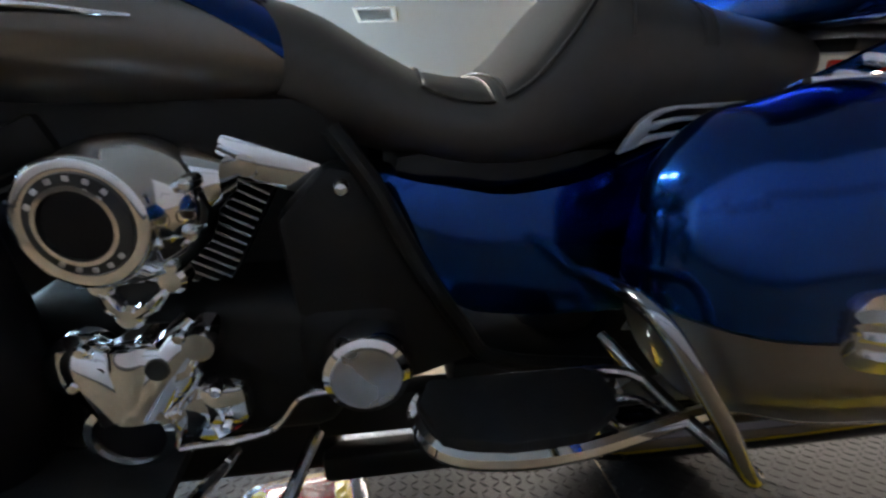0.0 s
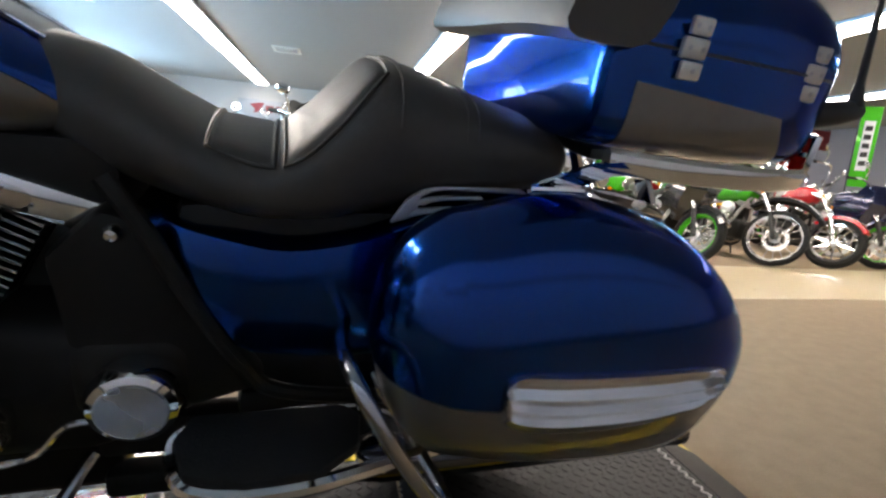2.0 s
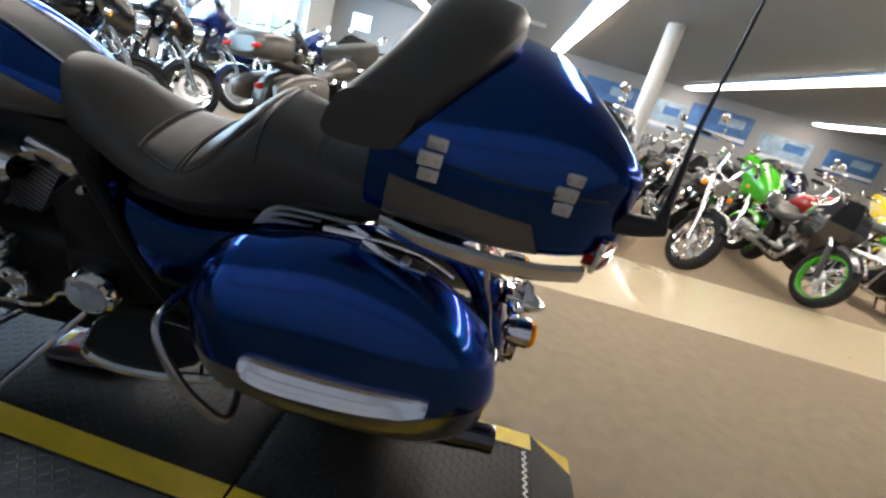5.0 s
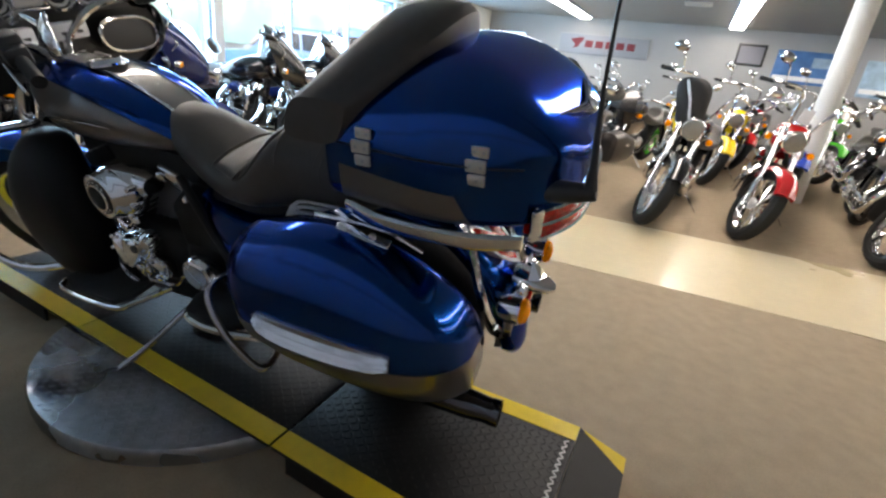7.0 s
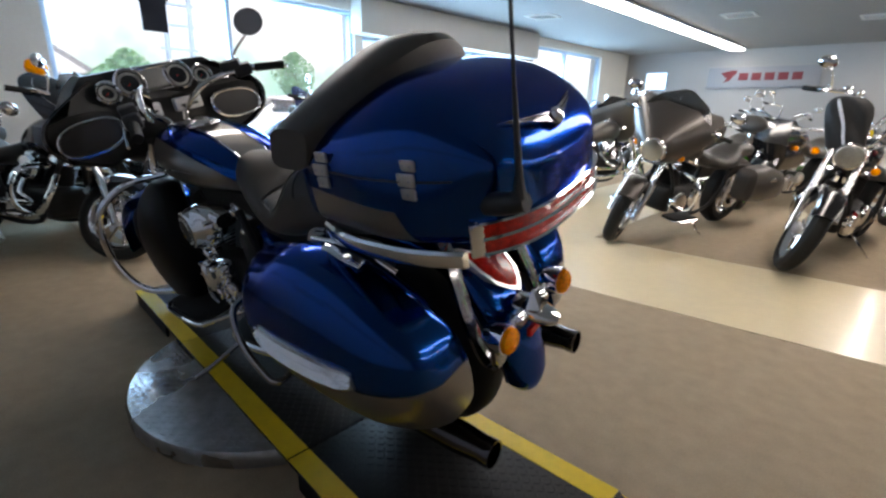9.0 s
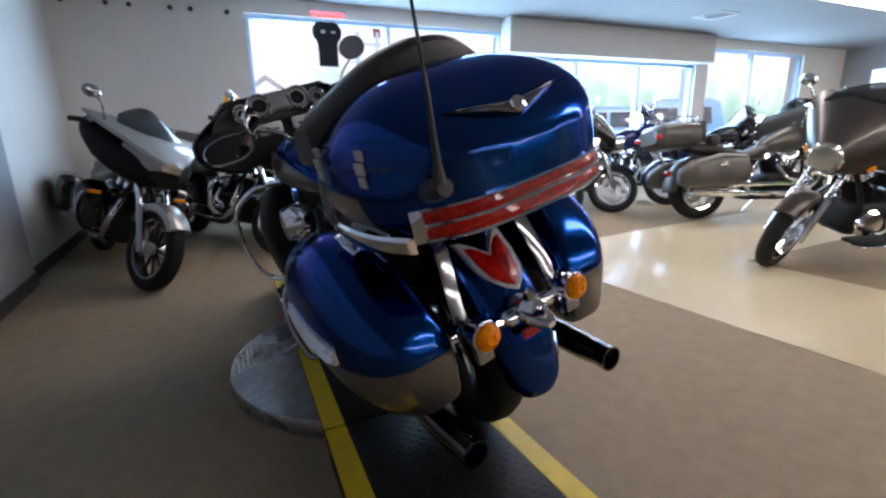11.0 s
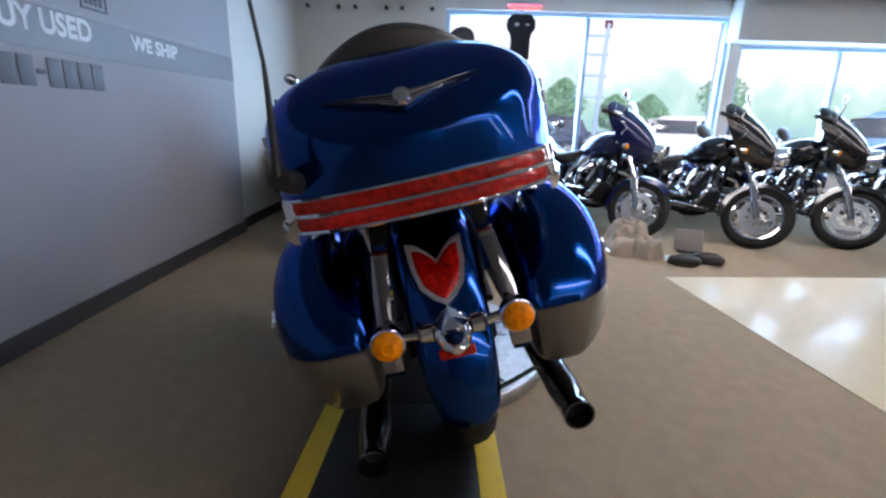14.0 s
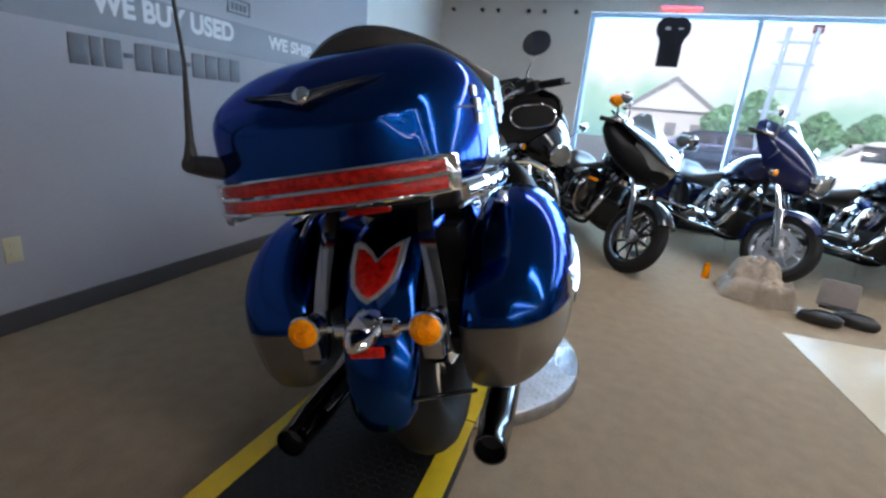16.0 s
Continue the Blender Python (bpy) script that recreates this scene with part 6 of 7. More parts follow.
        for v in bm.verts:
            v.co = Vector((0.10 + v.co.x * 0.045 + v.co.z * 0.02, v.co.y * 0.145, 1.00 + v.co.z * 0.082))
        pad = part("passenger_pad", bm, LEATHER, top, "oval black backrest pad")
        part("pad_stem", tube(B(), [(0.06, 0, 0.78), (0.11, 0, 0.86), (0.115, 0, 0.95)], 0.010, 8, 3), trim, pad)
    if style == "tourer":
        bm = B()
        loft(bm, [oval(x, 0, hw, lo, hi, 28, 3.6) for x, hw, lo, hi in ((0.08, 0.20, 0.80, 0.98), (0.14, 0.28, 0.76, 1.02), (0.35, 0.30, 0.75, 1.03), (0.50, 0.26, 0.76, 1.00), (0.56, 0.18, 0.80, 0.95))])
        tc = part("top_case", bm, paint, top)
        for s in (-1, 1):
            part("case_lamp", box(B(), (0.535, s * 0.16, 0.865), (0.06, 0.17, 0.05), 0.012, Euler((0, 0, -s * 0.35)).to_matrix()), RED, tc)
        part("case_rail", tube(B(), [(0.14, -0.20, 1.03), (0.16, -0.20, 1.065), (0.45, -0.18, 1.065), (0.48, 0.0, 1.06), (0.45, 0.18, 1.065), (0.16, 0.20, 1.065), (0.14, 0.20, 1.03)], 0.007, 8, 4), trim, tc)
        part("backrest", box(B(), (0.05, 0, 0.92), (0.09, 0.36, 0.22), 0.03), LEATHER, top)
        part("seat_back", box(B(), (-0.10, 0, 0.83), (0.12, 0.34, 0.12), 0.04), LEATHER, top)
    bm = B()
    tube(bm, [(mid + 0.10, -0.13, 0.25), (mid + 0.13, -0.22, 0.15), (mid + 0.17, -0.30, 0.060)], 0.010, 8, 4)
    part("side_stand", bm, trim if not dirt else PLASTIC, top)
    top.scale = (1.06, 1.06, 1.06)
    return top


def parked(front, rz, wb=1.60, lean=9.0):
    """The pose of a motorcycle whose front tyre stands at front and whose tail points along rz."""
    a, wb = radians(rz), wb * 1.06
    return pose(front[0] + wb * math.cos(a), front[1] + wb * math.sin(a), 0.0, 0, 0, rz) @ pose(0, 0, 0, lean, 0, 0)


def recolour(ob, swap):
    """Own paint for a copy: the meshes stay shared."""
    for o in ob.children_recursive:
        mat = o.data.materials[0]
        if mat in swap:
            o.material_slots[0].link = "OBJECT"
            o.material_slots[0].material = swap[mat]
    return ob


def again(ob, m, label, swap=None):
    c = copy_thing(ob, m)
    tagged(c, label)
    return recolour(c, swap or {})


bagger = motorcycle(parked((-0.36, 3.30), 76), "bronze-brown bagger motorcycle with a batwing fairing", "bagger", BRONZE)
cruiser = motorcycle(parked((0.92, 3.52), 80), "black cruiser motorcycle with tall chrome handlebars", "cruiser", BLACK, high=0.14)
sport = motorcycle(parked((4.12, 3.87), 82), "black and green sport motorcycle", "sport", BLACK, trim=DULL, steer=20)
dirtbike = motorcycle(parked((5.22, 3.88), 92, 1.45), "black and green dirt motorcycle with spoked wheels", "dirt", GREENP, wb=1.45, trim=DULL)
tourer = motorcycle(pose(-1.85, 4.45, 0, 0, 0, 250) @ pose(0, 0, 0, 9, 0, 0), "grey full-dress touring motorcycle with a top case", "tourer", GREYM, steer=24)
beak = motorcycle(parked((-2.08, -1.06), 198, lean=14), "silver and black touring motorcycle with a pointed fairing in the corner", "beak", SILVER, trim=DARKCH, steer=16)
for w in sport.children:
    for o in w.children:
        if o.name.startswith("rim"):
            o.data.materials[0] = GREENP
for o in dirtbike.children:
    if o.name.startswith(("front_fender", "rear_fender", "headlamp")):
        o.data.materials[0] = BLACK

C2 = {BLACK: REDP}
redfront = again(cruiser, parked((1.72, 3.76), 80), "cruiser motorcycle with a red fender and chrome handlebars", C2)
again(cruiser, parked((2.77, 3.84), 82), "black chrome-trimmed cruiser motorcycle on its stand")
again(cruiser, parked((6.20, 3.92), 88), "red cruiser motorcycle beside the walkway", C2)
again(sport, parked((7.20, 4.05), 90), "dark blue sport motorcycle beside the walkway", {BLACK: NAVY})
again(dirtbike, parked((8.3, 4.25), 95, 1.45), "red dirt motorcycle with spoked wheels", {GREENP: REDP})
# the row along the shop window
again(bagger, parked((-2.85, 1.95), 206, lean=12.5), "dark blue bagger motorcycle beside the shop window", {BRONZE: NAVYB})
again(bagger, parked((-2.60, 2.98), 206, lean=12.5), "black bagger motorcycle beside the shop window", {BRONZE: SATINB})
again(bagger, parked((-2.68, 3.92), 206, lean=12.5), "black bagger motorcycle with chrome wheels beside the window", {BRONZE: SATINB})
again(bagger, parked((-2.72, 4.95), 206, lean=12.5), "dark blue bagger motorcycle beside the shop window", {BRONZE: NAVYB})
again(bagger, parked((-2.75, 7.2), 206), "black bagger motorcycle beside the shop window", {BRONZE: SATINB})
again(bagger, parked((-2.75, 8.3), 206), "dark blue bagger motorcycle beside the shop window", {BRONZE: NAVYB})
again(cruiser, parked((-2.7, 9.4), 206), "black cruiser motorcycle beside the shop window")
nearwall = again(tourer, parked((-2.62, -0.10), 204), "black touring motorcycle near the off-white wall", {GREYM: BLACK})
darkbeak = again(beak, parked((-2.35, 0.79), 206, lean=14), "black touring motorcycle with a pointed fairing before the window", {SILVER: SATINB})
bm = B()
tube(bm, [(-1.29, 0.34, 1.08), (-1.27, 0.37, 1.17), (-1.26, 0.40, 1.20)], 0.007, 8, 4)
marker = part("flag_stem", bm, PLASTIC, darkbeak)
bm = B()
bmesh.ops.create_icosphere(bm, subdivisions=3, radius=0.045)
for v in bm.verts:
    v.co = Vector((v.co.x * 0.6, v.co.y * 1.2, v.co.z)) * (1 + 0.25 * noise.noise(v.co * 40)) + Vector((-1.26, 0.40, 1.215))
part("ribbon", bm, ORANGE, marker, "orange ribbon bow", 180)
spot = (parked((-2.62, -0.10), 204) @ Matrix.Scale(1.06, 4)).inverted() @ Vector((-3.14, -0.28, 1.36))
bm = B()
tube(bm, [(-1.24, spot.y * 0.6, 1.03), (spot.x, spot.y, spot.z - 0.12), (spot.x, spot.y, spot.z)], 0.010, 8, 4)
marker = part("mirror_stem", bm, PLASTIC, nearwall)
bm = B()
bmesh.ops.create_icosphere(bm, subdivisions=3, radius=0.06)
for v in bm.verts:
    v.co = Vector((v.co.x * 0.5, v.co.y * 1.1, v.co.z)) * (1 + 0.25 * noise.noise(v.co * 30)) + spot
part("ribbon", bm, ORANGE, marker, "orange ribbon bow", 180)
# jacket hung over the bars of the first cruiser, and a small price card
jacket = thing("jacket", pose(1.09, 3.80, 0.88, 0, 0, -8), "black jacket with a pale stripe hung over chrome handlebars", "jacket")
bm = B()
loft(bm, [[(hw * math.copysign(abs(math.cos(a)) ** 0.8, math.cos(a)) + dx, th * math.sin(a) * (1 + 0.25 * math.sin(5 * a + z * 20)), z) for a in (k * math.tau / 28 for k in range(28))] for z, hw, th, dx in interp([(0.0, 0.095, 0.030, 0.02), (0.04, 0.115, 0.045, 0.015), (0.16, 0.130, 0.055, 0.0), (0.28, 0.145, 0.060, -0.01), (0.35, 0.135, 0.055, -0.02), (0.395, 0.095, 0.040, -0.03), (0.41, 0.05, 0.02, -0.03)], 3)])
part("cloth", bm, material("black_jacket_cloth", (0.014, 0.014, 0.015), 0.7, 0, 0, 0.2, 50, 0.4, 300), jacket, "", 60)
bm = B()
tube(bm, [(-0.075, -0.062, 0.385), (-0.055, -0.066, 0.33), (-0.015, -0.066, 0.22), (0.005, -0.062, 0.12), (0.03, -0.056, 0.03)], [0.012, 0.018, 0.018, 0.016, 0.012], 8, 5, flat=0.4)
part("stripe", bm, PALETXT, jacket, "pale stripe")
part("price_card", box(B(), (-1.30, -0.03, 1.04), (0.005, 0.085, 0.115), 0.002, Euler((0, -0.2, 0.2)).to_matrix()), PALETXT, redfront, "small pale price card")
# second, third and fourth rows
again(cruiser, parked((1.42, 6.25), 80), "cruiser motorcycle with a yellow fender in the second row", {BLACK: YELP})
again(cruiser, parked((2.20, 6.05), 78), "cruiser motorcycle with a bright blue fender in the second row", {BLACK: BLUP})
rnd = random.Random(11)
kinds = [(cruiser, BLACK), (cruiser, BLACK), (bagger, BRONZE), (sport, BLACK)]
paints = [(BLACK, "black"), (REDP, "red"), (BLUP, "blue"), (SILVER, "silver"), (YELP, "yellow"), (BLACK, "black"), (NAVY, "dark blue"), (GREENP, "green")]
for row, (y, x0, x1, step) in enumerate(((5.95, -0.9, 8.6, 1.02), (8.2, -0.4, 9.2, 1.15), (10.4, -0.6, 9.0, 1.3))):
    x = x0
    while x < x1:
        src, old = rnd.choice(kinds)
        mat, word = rnd.choice(paints)
        kindw = {cruiser: "cruiser", bagger: "bagger", sport: "sport"}[src]
        if src is sport:
            mat, word = BLACK, "black"
        px = x + rnd.uniform(-0.08, 0.08)
        if (row, round(x, 2)) in ((0, 1.14), (0, 2.16)):
            x += step
            continue
        if abs(px + 0.5 - 2.52) > 0.35 or row != 0:
            again(src, parked((px, y + rnd.uniform(-0.12, 0.12)), rnd.uniform(72, 92), 1.6, rnd.uniform(7, 11)), f"{word} {kindw} motorcycle in a row on the carpet", {old: mat})
        x += step


# ---- things on the walls ----
sign = thing("wall_sign", pose(-1.45, YN, 1.98), "pale blue-white sign board with a red wing and red bars", "sign")
SIGNW = material("pale_sign_board", (0.25, 0.262, 0.285), 0.6, 0, 0, 0.04, 20)
SIGNR = material("red_sign_vinyl", (0.16, 0.015, 0.022), 0.6, 0, 0, 0.05, 40)
part("board", box(B(), (0, -0.03, 0), (2.3, 0.06, 0.46), 0.01), SIGNW, sign)
part("frame", box(B(), (0, -0.028, -0.24), (2.34, 0.07, 0.03), 0.004), BAND, sign)
part("frame", box(B(), (0, -0.028, 0.24), (2.34, 0.07, 0.03), 0.004), CREAM_DIM, sign)
bm = B()
prism(bm, [(-0.86, 0.10), (-0.62, 0.16), (-0.50, 0.15), (-0.54, 0.06), (-0.60, 0.0), (-0.64, -0.08), (-0.78, -0.12), (-0.72, -0.03)], "y", -0.068, -0.060)
part("wing", bm, SIGNR, sign, "red wing shape")
for k in range(5):
    part("bar", box(B(), (-0.36 + k * 0.27, -0.064, 0.01), (0.20, 0.008, 0.17), 0.002), SIGNR, sign)
plaque = thing("wall_picture", pose(1.97, YN, 2.07), "dark framed picture on the white wall", "picture")
part("frame", box(B(), (0, -0.015, 0), (0.60, 0.03, 0.48), 0.006), PLASTIC, plaque)
part("print", box(B(), (0, -0.032, 0), (0.50, 0.004, 0.38)), BAND, plaque)
POSTB = material("blue_poster_print", (0.06, 0.17, 0.38), 0.4, 0, 0, 0.5, 4)
POSTC = material("pale_blue_poster_print", (0.30, 0.42, 0.52), 0.4, 0, 0, 0.5, 5)
for x, z, w, h, mat in ((3.25, 1.90, 1.5, 0.70, POSTB), (4.75, 1.80, 1.1, 0.75, POSTC), (6.25, 1.95, 1.7, 0.75, POSTB), (8.1, 1.75, 1.4, 0.7, POSTC), (9.9, 1.85, 1.4, 0.6, POSTB)):
    ps = thing("poster", pose(x, YN, z), "large blue printed poster board on the wall", "poster", "posters along the wall")
    part("board", box(B(), (0, -0.012, 0), (w, 0.024, h), 0.003), mat, ps)
    part("stripe", box(B(), (0, -0.026, -h * 0.34), (w * 0.96, 0.004, h * 0.14)), WHITE, ps)
    part("stripe", box(B(), (w * 0.18, -0.026, h * 0.18), (w * 0.40, 0.004, h * 0.30)), POSTC if mat is POSTB else POSTB, ps)
# small high window in the north wall's corner, a lit opening seen as a pale pane
nw = thing("window_4", pose(-3.9, YN, 1.92), "small bright window in the north wall", "window")
nw["kind"] = "structure"
PALE = glow("bright_daylight_pane", (0.75, 0.92, 1.0), 1.6)
part("pane", box(B(), (0, -0.012, 0), (0.52, 0.01, 0.40)), PALE, nw)
for c, s in (((0, 0.215), (0.58, 0.03)), ((0, -0.215), (0.58, 0.03)), ((0.275, 0), (0.03, 0.40)), ((-0.275, 0), (0.03, 0.40))):
    part("window_frame", box(B(), (c[0], -0.015, c[1]), (s[0], 0.03, s[1]), 0.003), FRAME, nw)
banner = thing("hanging_banner", pose(9.9, 7.9, 2.16), "red banner with a pale panel hanging from the ceiling", "banner")
part("cloth", box(B(), (0, 0, 0), (1.5, 0.012, 0.42), 0.003), SIGNR, banner)
part("panel", box(B(), (-0.35, -0.009, 0.02), (0.42, 0.004, 0.30)), WHITE, banner)
for dx in (-0.7, 0.7):
    bm = B()
    tube(bm, [(dx, 0, 0.20), (dx, 0, ZC - 2.16)], 0.003, 6)
    part("cord", bm, PLASTIC, banner)
stand = thing("banner_stand", pose(7.75, 5.08, 0, 0, 0, -38), "tall green and white advertising banner on a black stand", "banner")
part("base", lathe(B(), [(0.17, 0.0), (0.17, 0.012), (0.03, 0.03)], (0, 0, 0), (0, 0, 1), 28), PLASTIC, stand)
part("pole", lathe(B(), [(0.012, 0.02), (0.010, 2.32)], (0, 0, 0), (0, 0, 1), 12), PLASTIC, stand)
part("cloth", box(B(), (0.13, -0.004, 1.70), (0.24, 0.006, 1.20), 0.002), GREENP, stand, "green banner cloth")
part("panel", box(B(), (0.13, -0.010, 1.72), (0.13, 0.004, 0.74), 0.001), WHITE, stand, "white panel")
for k in range(5):
    part("bar", box(B(), (0.13, -0.014, 1.46 + k * 0.13), (0.09, 0.003, 0.075), 0.001), PLASTIC, stand)
red = thing("window_lamp", pose(XW, 1.02, 2.50), "red glowing strip lamp over the shop window", "lamp")
part("housing", box(B(), (0.02, 0, 0.012), (0.04, 0.44, 0.02), 0.004), FRAME, red)
part("tube", box(B(), (0.022, 0, -0.006), (0.022, 0.40, 0.016), 0.004), glow("red_lamp", (1.0, 0.05, 0.06), 6.0), red)

# T-shirt hanging in the first window
shirt = thing("t_shirt", pose(-4.60, 0.97, 2.12), "black T-shirt with a small pale print on a hanger", "shirt")
half_s = [(0.0, 0.240), (0.07, 0.250), (0.13, 0.232), (0.172, 0.180), (0.180, 0.120), (0.165, 0.065), (0.135, 0.030), (0.120, -0.02), (0.118, -0.27)]
poly = half_s + [(-y, z) for y, z in reversed(half_s[1:])]
bm = B()
loft(bm, [[(d * (1 - 0.4 * abs(y) / 0.2), y, z) for y, z in poly] for d in (-0.022, 0.022)])
part("cloth", bm, material("black_cotton", (0.012, 0.013, 0.022), 0.9, 0, 0, 0.2, 60, 0.5, 500), shirt)
part("chest_print", box(B(), (0.024, -0.055, 0.13), (0.003, 0.055, 0.035)), PALETXT, shirt)
part("chest_print", box(B(), (0.024, 0.075, 0.13), (0.003, 0.05, 0.02)), PALETXT, shirt)
bm = B()
tube(bm, [(0, 0, 0.23), (0, 0.004, 0.36), (0, 0, ZC - 2.12)], 0.003, 6, 4)
part("hanger", bm, DULL, shirt)

# ---- small things on the carpet in front of the window row ----
TAUPE = material("taupe_canvas", (0.36, 0.30, 0.24), 0.85, 0, 0, 0.2, 40, 0.6, 250)
bagc = thing("folded_cover", pose(-2.36, 1.79, 0, 0, 0, -8), "crumpled taupe canvas motorcycle cover heaped on the carpet", "cover")
for cx, cy, lx, ly, top, ph in ((0.03, 0.0, 0.25, 0.25, 0.13, 0.3), (0.13, 0.10, 0.15, 0.16, 0.17, 5.2), (-0.06, -0.02, 0.19, 0.20, 0.26, 9.1)):
    bm = B()
    rings = []
    for i in range(25):
        r = 1 - (i / 25) ** 1.6
        ring = []
        for k in range(56):
            a = k * math.tau / 56
            d = Vector((math.cos(a) * r, math.sin(a) * r, ph))
            sq = 1 / max(abs(math.cos(a)), abs(math.sin(a))) ** 0.55
            edge = sq * (1 + 0.16 * noise.noise(Vector((math.cos(a) * 1.5, math.sin(a) * 1.5, ph))))
            fold = abs(noise.noise(d * 2.0)) + 0.35 * abs(noise.noise(d * 5.0 + Vector((3, 0, 0))))
            h = top * (1 - r**6) * (0.80 + 0.55 * fold)
            ring.append((cx + lx * edge * d.x + 0.03 * fold, cy + ly * edge * d.y, max(0.002, h if i else 0.002)))
        rings.append(ring)
    loft(bm, rings)
    part("fold", bm, TAUPE, bagc, "creased canvas fold", 180)
can = thing("orange_can", pose(-2.60, 1.49, 0), "small orange spray can standing on the carpet", "can")
part("body", lathe(B(), [(0.026, 0.0), (0.028, 0.006), (0.028, 0.095), (0.024, 0.105)], (0, 0, 0), (0, 0, 1), 20), ORANGE, can)
part("cap", lathe(B(), [(0.022, 0.105), (0.022, 0.128), (0.016, 0.134)], (0, 0, 0), (0, 0, 1), 18), ORANGE, can)
for x, y, rz in ((-1.93, 2.08, -18), (-2.00, 2.31, -25)):
    gl = thing("black_pouch", pose(x, y, 0, 0, 0, rz), "small black fabric pouch lying on the carpet", "pouch", "pouches on the carpet")
    bm = B()
    bmesh.ops.create_icosphere(bm, subdivisions=3, radius=1.0)
    for v in bm.verts:
        p = v.co.copy()
        f = 1 + 0.14 * noise.noise(p * 2.1 + Vector((rz, 0, 0)))
        v.co = Vector((0.060 * f * p.x, 0.125 * f * math.copysign(abs(p.y) ** 0.7, p.y), max(0.001, 0.042 + 0.042 * f * math.copysign(abs(p.z) ** 0.6, p.z))))
    part("body", bm, PLASTIC, gl, "", 180)
    bm = B()
    tube(bm, [(0.05, -0.10, 0.07), (0.0, -0.02, 0.092), (-0.05, 0.08, 0.075)], 0.006, 6, 5)
    part("strap", bm, PLASTIC, gl)
carton = thing("grey_panel", pose(-2.40, 2.34, 0, 0, 0, -18), "flat grey panel propped up on the carpet", "panel")
part("sheet", box(B(), (-0.035, 0, 0.095), (0.006, 0.24, 0.21), 0.002, Euler((0, -0.55, 0)).to_matrix()), material("grey_brown_board", (0.16, 0.14, 0.13), 0.6, 0, 0, 0.1, 30), carton)
part("foot", box(B(), (0.055, 0, 0.012), (0.10, 0.20, 0.02), 0.004), PLASTIC, carton)
paper = thing("paper_sheet", pose(-2.14, 2.02, 0.001, 0, 0, -30), "pale blue sheet of paper on the carpet", "paper")
bm = B()
loft(bm, [[(-0.10 + 0.2 * k / 8, -0.07, 0.004 + 0.006 * math.sin(k * 0.9)), (-0.10 + 0.2 * k / 8, 0.07, 0.004 + 0.005 * math.sin(k * 0.7 + 1)), (-0.10 + 0.2 * k / 8, 0.07, 0.0025 + 0.005 * math.sin(k * 0.7 + 1)), (-0.10 + 0.2 * k / 8, -0.07, 0.0025 + 0.006 * math.sin(k * 0.9))] for k in range(9)])
part("sheet", bm, material("pale_blue_paper", (0.45, 0.60, 0.72), 0.6, 0, 0, 0.05, 30), paper)

# ---- outside the shop window ----
ASPHALT = material("grey_asphalt", (0.15, 0.175, 0.19), 0.9, 0, 0, 0.2, 8, 0.3, 60)
setting("ground", box(B(), (-64.95, 0, -0.3), (120.0, 240.0, 0.2)), ASPHALT, "sunlit pale asphalt car park outside", "ground")
# sky, treeline and haze are painted as a colour ramp on a glowing sheet
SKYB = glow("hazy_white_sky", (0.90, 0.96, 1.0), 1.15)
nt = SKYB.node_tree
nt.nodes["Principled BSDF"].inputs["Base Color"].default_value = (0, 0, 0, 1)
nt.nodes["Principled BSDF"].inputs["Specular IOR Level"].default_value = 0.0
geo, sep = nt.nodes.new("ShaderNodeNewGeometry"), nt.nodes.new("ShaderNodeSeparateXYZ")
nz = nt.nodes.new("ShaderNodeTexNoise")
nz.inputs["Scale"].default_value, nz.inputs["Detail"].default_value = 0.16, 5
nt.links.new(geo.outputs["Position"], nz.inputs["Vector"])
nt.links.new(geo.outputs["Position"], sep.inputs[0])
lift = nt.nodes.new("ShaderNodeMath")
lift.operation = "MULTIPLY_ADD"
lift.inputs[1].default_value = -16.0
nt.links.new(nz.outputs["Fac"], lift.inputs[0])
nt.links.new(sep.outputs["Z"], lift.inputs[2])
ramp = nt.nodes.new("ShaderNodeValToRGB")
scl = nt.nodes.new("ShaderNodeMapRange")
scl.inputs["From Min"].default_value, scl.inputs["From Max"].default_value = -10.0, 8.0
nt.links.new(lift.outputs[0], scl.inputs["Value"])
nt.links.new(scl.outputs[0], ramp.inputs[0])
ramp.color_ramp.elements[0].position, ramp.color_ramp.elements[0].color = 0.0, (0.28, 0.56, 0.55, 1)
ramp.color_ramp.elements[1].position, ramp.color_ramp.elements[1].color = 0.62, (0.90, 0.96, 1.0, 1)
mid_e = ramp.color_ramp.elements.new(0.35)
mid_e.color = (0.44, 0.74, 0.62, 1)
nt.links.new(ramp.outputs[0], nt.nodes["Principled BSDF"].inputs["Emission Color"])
setting("backdrop", box(B(), (-70, 20, 24), (0.5, 300, 60)), SKYB, "glowing backdrop painted with bright sky and a hazed treeline", "sky")
LEAF = material("spring_leaves", (0.22, 0.47, 0.25), 0.7, 0, 0, 0.5, 3)
BARK = material("grey_brown_bark", (0.14, 0.11, 0.08), 0.9, 0, 0, 0.3, 20)
rnd = random.Random(5)
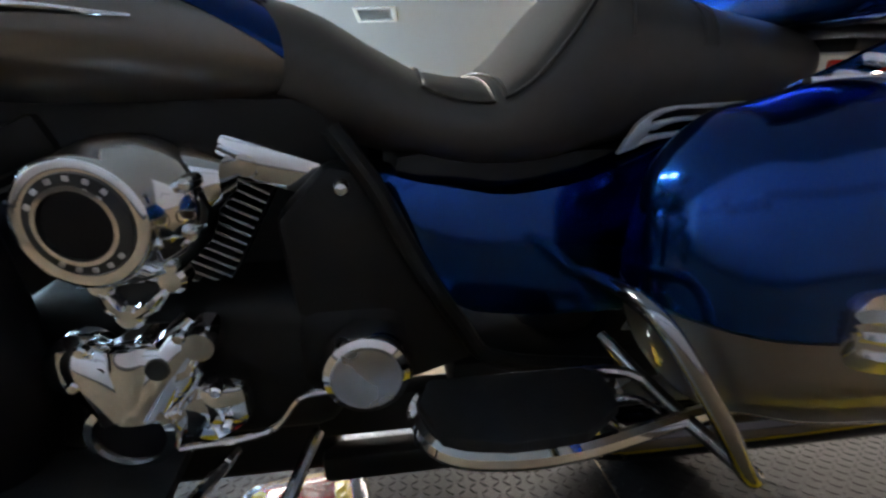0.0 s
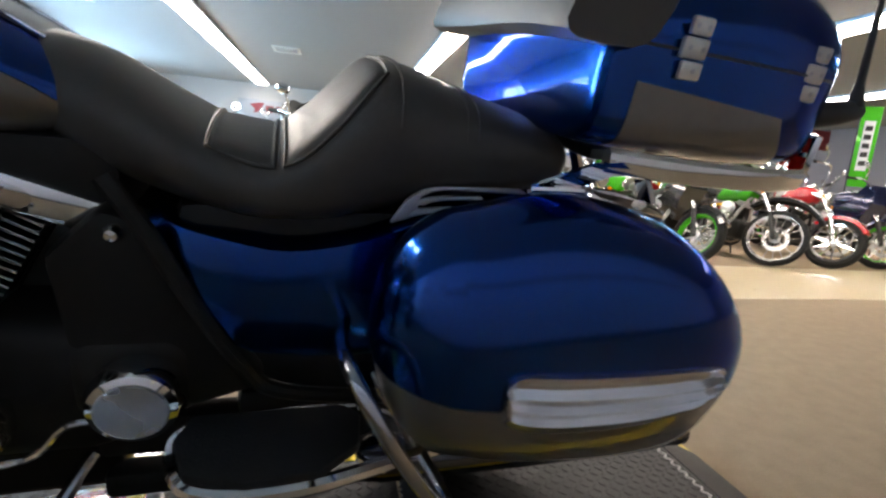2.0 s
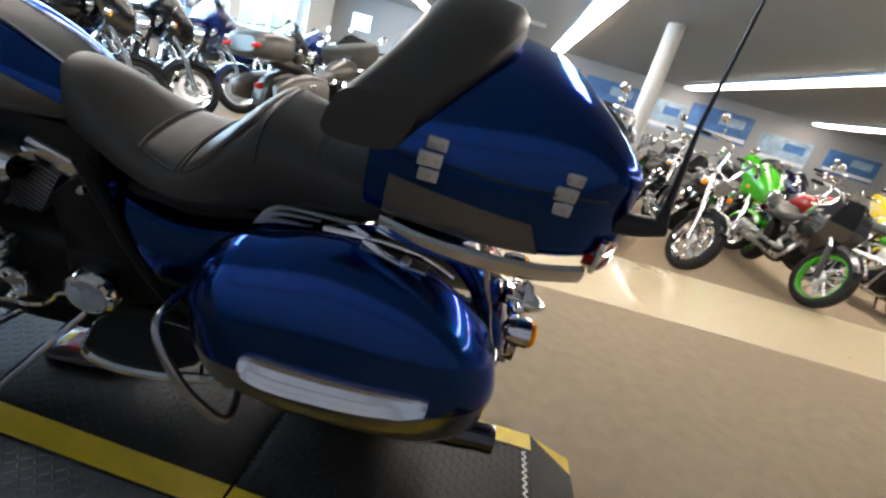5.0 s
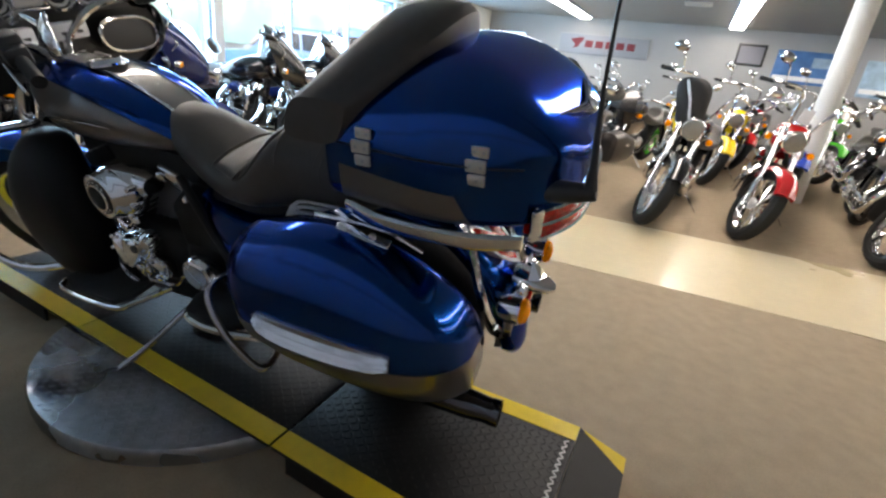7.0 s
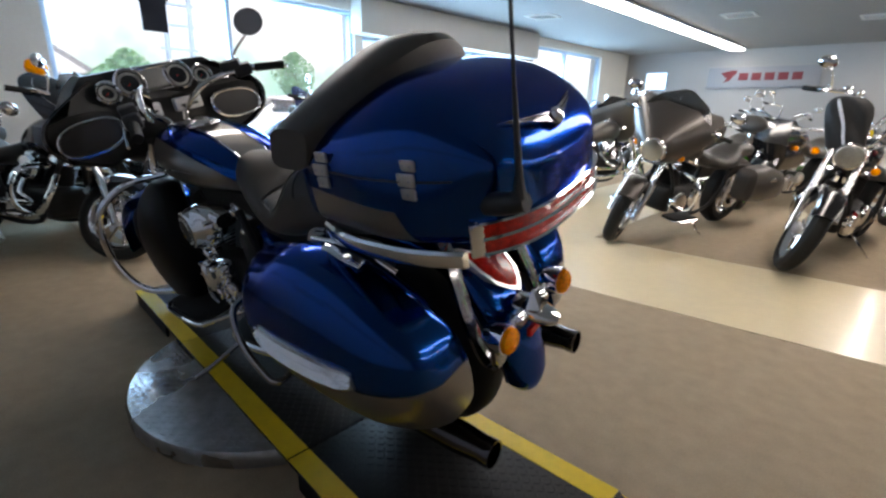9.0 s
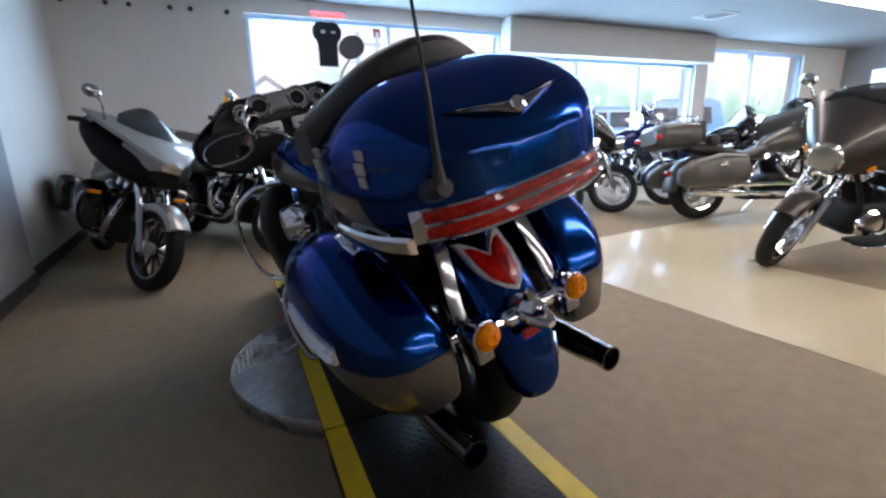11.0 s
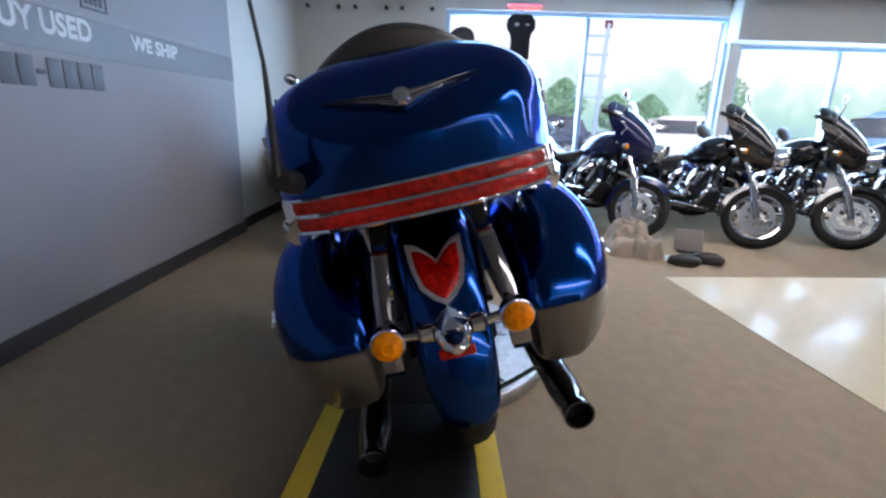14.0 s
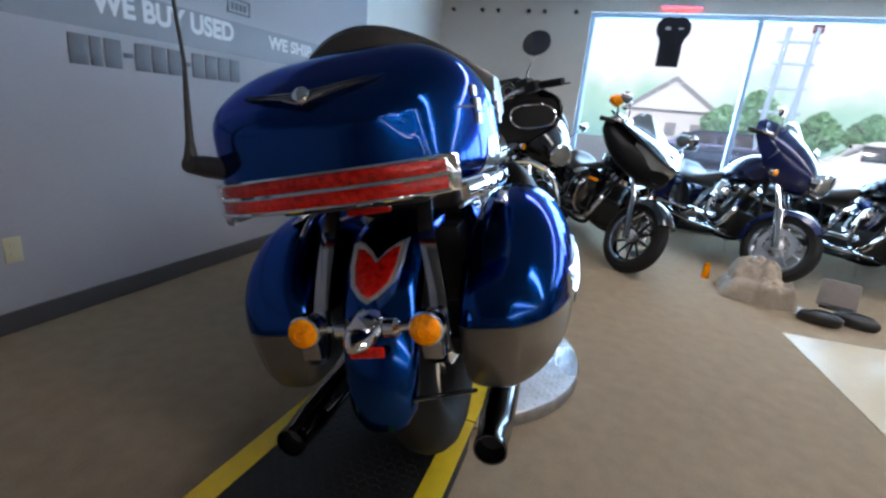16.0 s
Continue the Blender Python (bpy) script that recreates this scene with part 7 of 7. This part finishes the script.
for tx, ty, th in ((-40, 9.5, 4.6), (-46, 26.0, 6.0), (-30, 5.9, 2.9), (-32, 11.2, 3.0), (-34, 14.4, 3.2)):
    tr = thing("tree", pose(tx, ty, -0.2), "leafy green tree across the car park", "tree", "trees across the car park")
    bm = B()
    tube(bm, [(0, 0, 0), (0.1, 0.05, th * 0.3), (0.0, 0.1, th * 0.75)], [0.22, 0.16, 0.05], 10, 5)
    for k in range(6):
        a = k * 1.05
        tube(bm, [(0.05, 0.05, th * (0.30 + 0.06 * k)), (math.cos(a) * 0.7, math.sin(a) * 0.7, th * (0.48 + 0.05 * k)), (math.cos(a) * 1.2, math.sin(a) * 1.2, th * (0.58 + 0.05 * k))], [0.07, 0.05, 0.02], 7, 3)
    part("trunk", bm, BARK, tr)
    bm = B()
    for k in range(2600):
        a, r, z = rnd.uniform(0, math.tau), rnd.random() ** 0.6, rnd.random()
        rad = th * 0.50 * math.sin(math.pi * (0.12 + 0.85 * z)) * (0.8 + 0.35 * noise.noise(Vector((math.cos(a), math.sin(a), z * 2 + tx))))
        c = Vector((math.cos(a) * r * rad, math.sin(a) * r * rad, th * (0.32 + 0.72 * z)))
        n = Vector((rnd.uniform(-1, 1), rnd.uniform(-1, 1), rnd.uniform(0, 1))).normalized()
        u = n.orthogonal().normalized() * rnd.uniform(0.08, 0.20)
        w = n.cross(u) * 0.6
        bm.faces.new([bm.verts.new(c + q) for q in (u, w, -u, -w)])
    part("crown", bm, LEAF, tr, kind="stuff")


def car(m, label, paint, tall):
    """A parked car: x along its length, wheels on the ground."""
    c = thing("car", m, label, "car", "cars outside")
    bm = B()
    loft(bm, [[(x, -w, lo), (x, w, lo), (x, w * 1.02, (lo + hi) / 2), (x, w * 0.96, hi), (x, -w * 0.96, hi), (x, -w * 1.02, (lo + hi) / 2)] for x, w, lo, hi in ((-2.25, 0.70, 0.45, 0.75), (-2.1, 0.82, 0.32, 0.90), (-1.0, 0.88, 0.28, 1.0), (1.3, 0.88, 0.28, 1.02), (2.1, 0.84, 0.32, 1.0), (2.25, 0.76, 0.45, 0.85))])
    body = part("body", bm, paint, c)
    bm = B()
    loft(bm, [[(x0, -w, z), (x1, -w, z), (x1, w, z), (x0, w, z)] for z, x0, x1, w in ((0.98, -1.1, 2.05, 0.84), (tall - 0.12, -0.35, 1.85, 0.70), (tall, -0.1, 1.65, 0.62))])
    part("cabin", bm, paint, body)
    for y, s in ((-0.80, -1), (0.80, 1)):
        for x0, x1 in ((-0.55, 0.45), (0.55, 1.55)):
            part("side_window", box(B(), ((x0 + x1) / 2, s * 0.785, (0.98 + tall) / 2), (x1 - x0, 0.03, (tall - 1.0) * 0.62), 0.006, Euler((s * 0.30, 0, 0)).to_matrix()), BLACK, body, "dark side glass")
    part("windscreen", box(B(), (-0.66, 0, (0.98 + tall) / 2), (0.03, 1.36, (tall - 0.95) * 0.9), 0.006, Euler((0, 0.85, 0)).to_matrix()), BLACK, body, "dark windscreen")
    for x in (-1.35, 1.4):
        for y in (-0.84, 0.84):
            w = part("wheel", torus(B(), (x, y, 0.32), (0, 1, 0), 0.24, 0.09, 28, 10, 1.1), RUBBER, c)
            part("rim", lathe(B(), [(0.17, -0.06), (0.16, 0.0), (0.16, 0.06)], (x, y, 0.32), (0, 1, 0), 20), DULL, w)
    for s in (-1, 1):
        part("headlight", box(B(), (-2.17, s * 0.62, 0.72), (0.12, 0.30, 0.12), 0.02), LENS, c)
        part("tail_light", box(B(), (2.17, s * 0.66, 0.82), (0.10, 0.20, 0.20), 0.02), RED, c)
    return c


CARBLUE = material("sky_blue_car_paint", (0.07, 0.28, 0.60), 0.35, 0, 0.6, 0.05, 40)
WHITEP = material("white_car_paint", (0.72, 0.73, 0.74), 0.25, 0, 0.8, 0.04, 40)
car(pose(-12.0, 6.3, -0.2, 0, 0, 80), "white estate car parked outside the window", WHITEP, 1.55)
car(pose(-17.0, 3.2, -0.2, 0, 0, 80), "dark blue car parked across the car park", NAVY, 1.5)
car(pose(-13.0, 14.0, -0.2, 0, 0, 20), "blue pickup-sized car outside the window", CARBLUE, 1.7)
car(pose(-15.0, 20.0, -0.2, 0, 0, 20), "silver car parked outside the window", SILVER, 1.5)
car(pose(-11.5, 11.6, -0.2, 0, 0, 55), "bright blue car outside the window", CARBLUE, 1.8)
car(pose(-11.2, 14.6, -0.2, 0, 0, 60), "blue van-like car outside the window", CARBLUE, 2.05)
house = thing("house", pose(-34, 3.2, -0.2), "pale house with a grey pitched roof beyond the road", "house")
part("wall", box(B(), (0, 0, 1.3), (5, 5, 2.6)), WHITEP, house)
part("roof", prism(B(), [(-2.8, 2.6), (2.8, 2.6), (0, 4.6)], "x", -2.7, 2.7), SIGNW, house)
part("gable", prism(B(), [(-2.3, 2.62), (2.3, 2.62), (0, 4.25)], "x", 2.71, 2.76), WHITEP, house, "white gable end")
for y in (-1.4, 0.2, 1.6):
    part("window", box(B(), (2.52, y, 1.5), (0.06, 0.6, 0.8), 0.02), SIGNW, house)
pylon = thing("pylon_sign", pose(-16.0, 4.9, -0.2), "tall blue steel pole sign frame with a red panel outside", "sign")
for dy in (-0.30, 0.42):
    part("pole", lathe(B(), [(0.09, 0), (0.07, 4.6)], (0, dy, 0), (0.0, 0.03, 1), 14), FRAME, pylon)
for z in (2.2, 2.9, 3.6, 4.2):
    part("crossbar", box(B(), (0, 0.14, z), (0.06, 1.10, 0.08), 0.01), FRAME, pylon)
part("panel", box(B(), (0, 0.56, 4.75), (0.10, 0.26, 0.6), 0.02), SIGNR, pylon, "red panel")
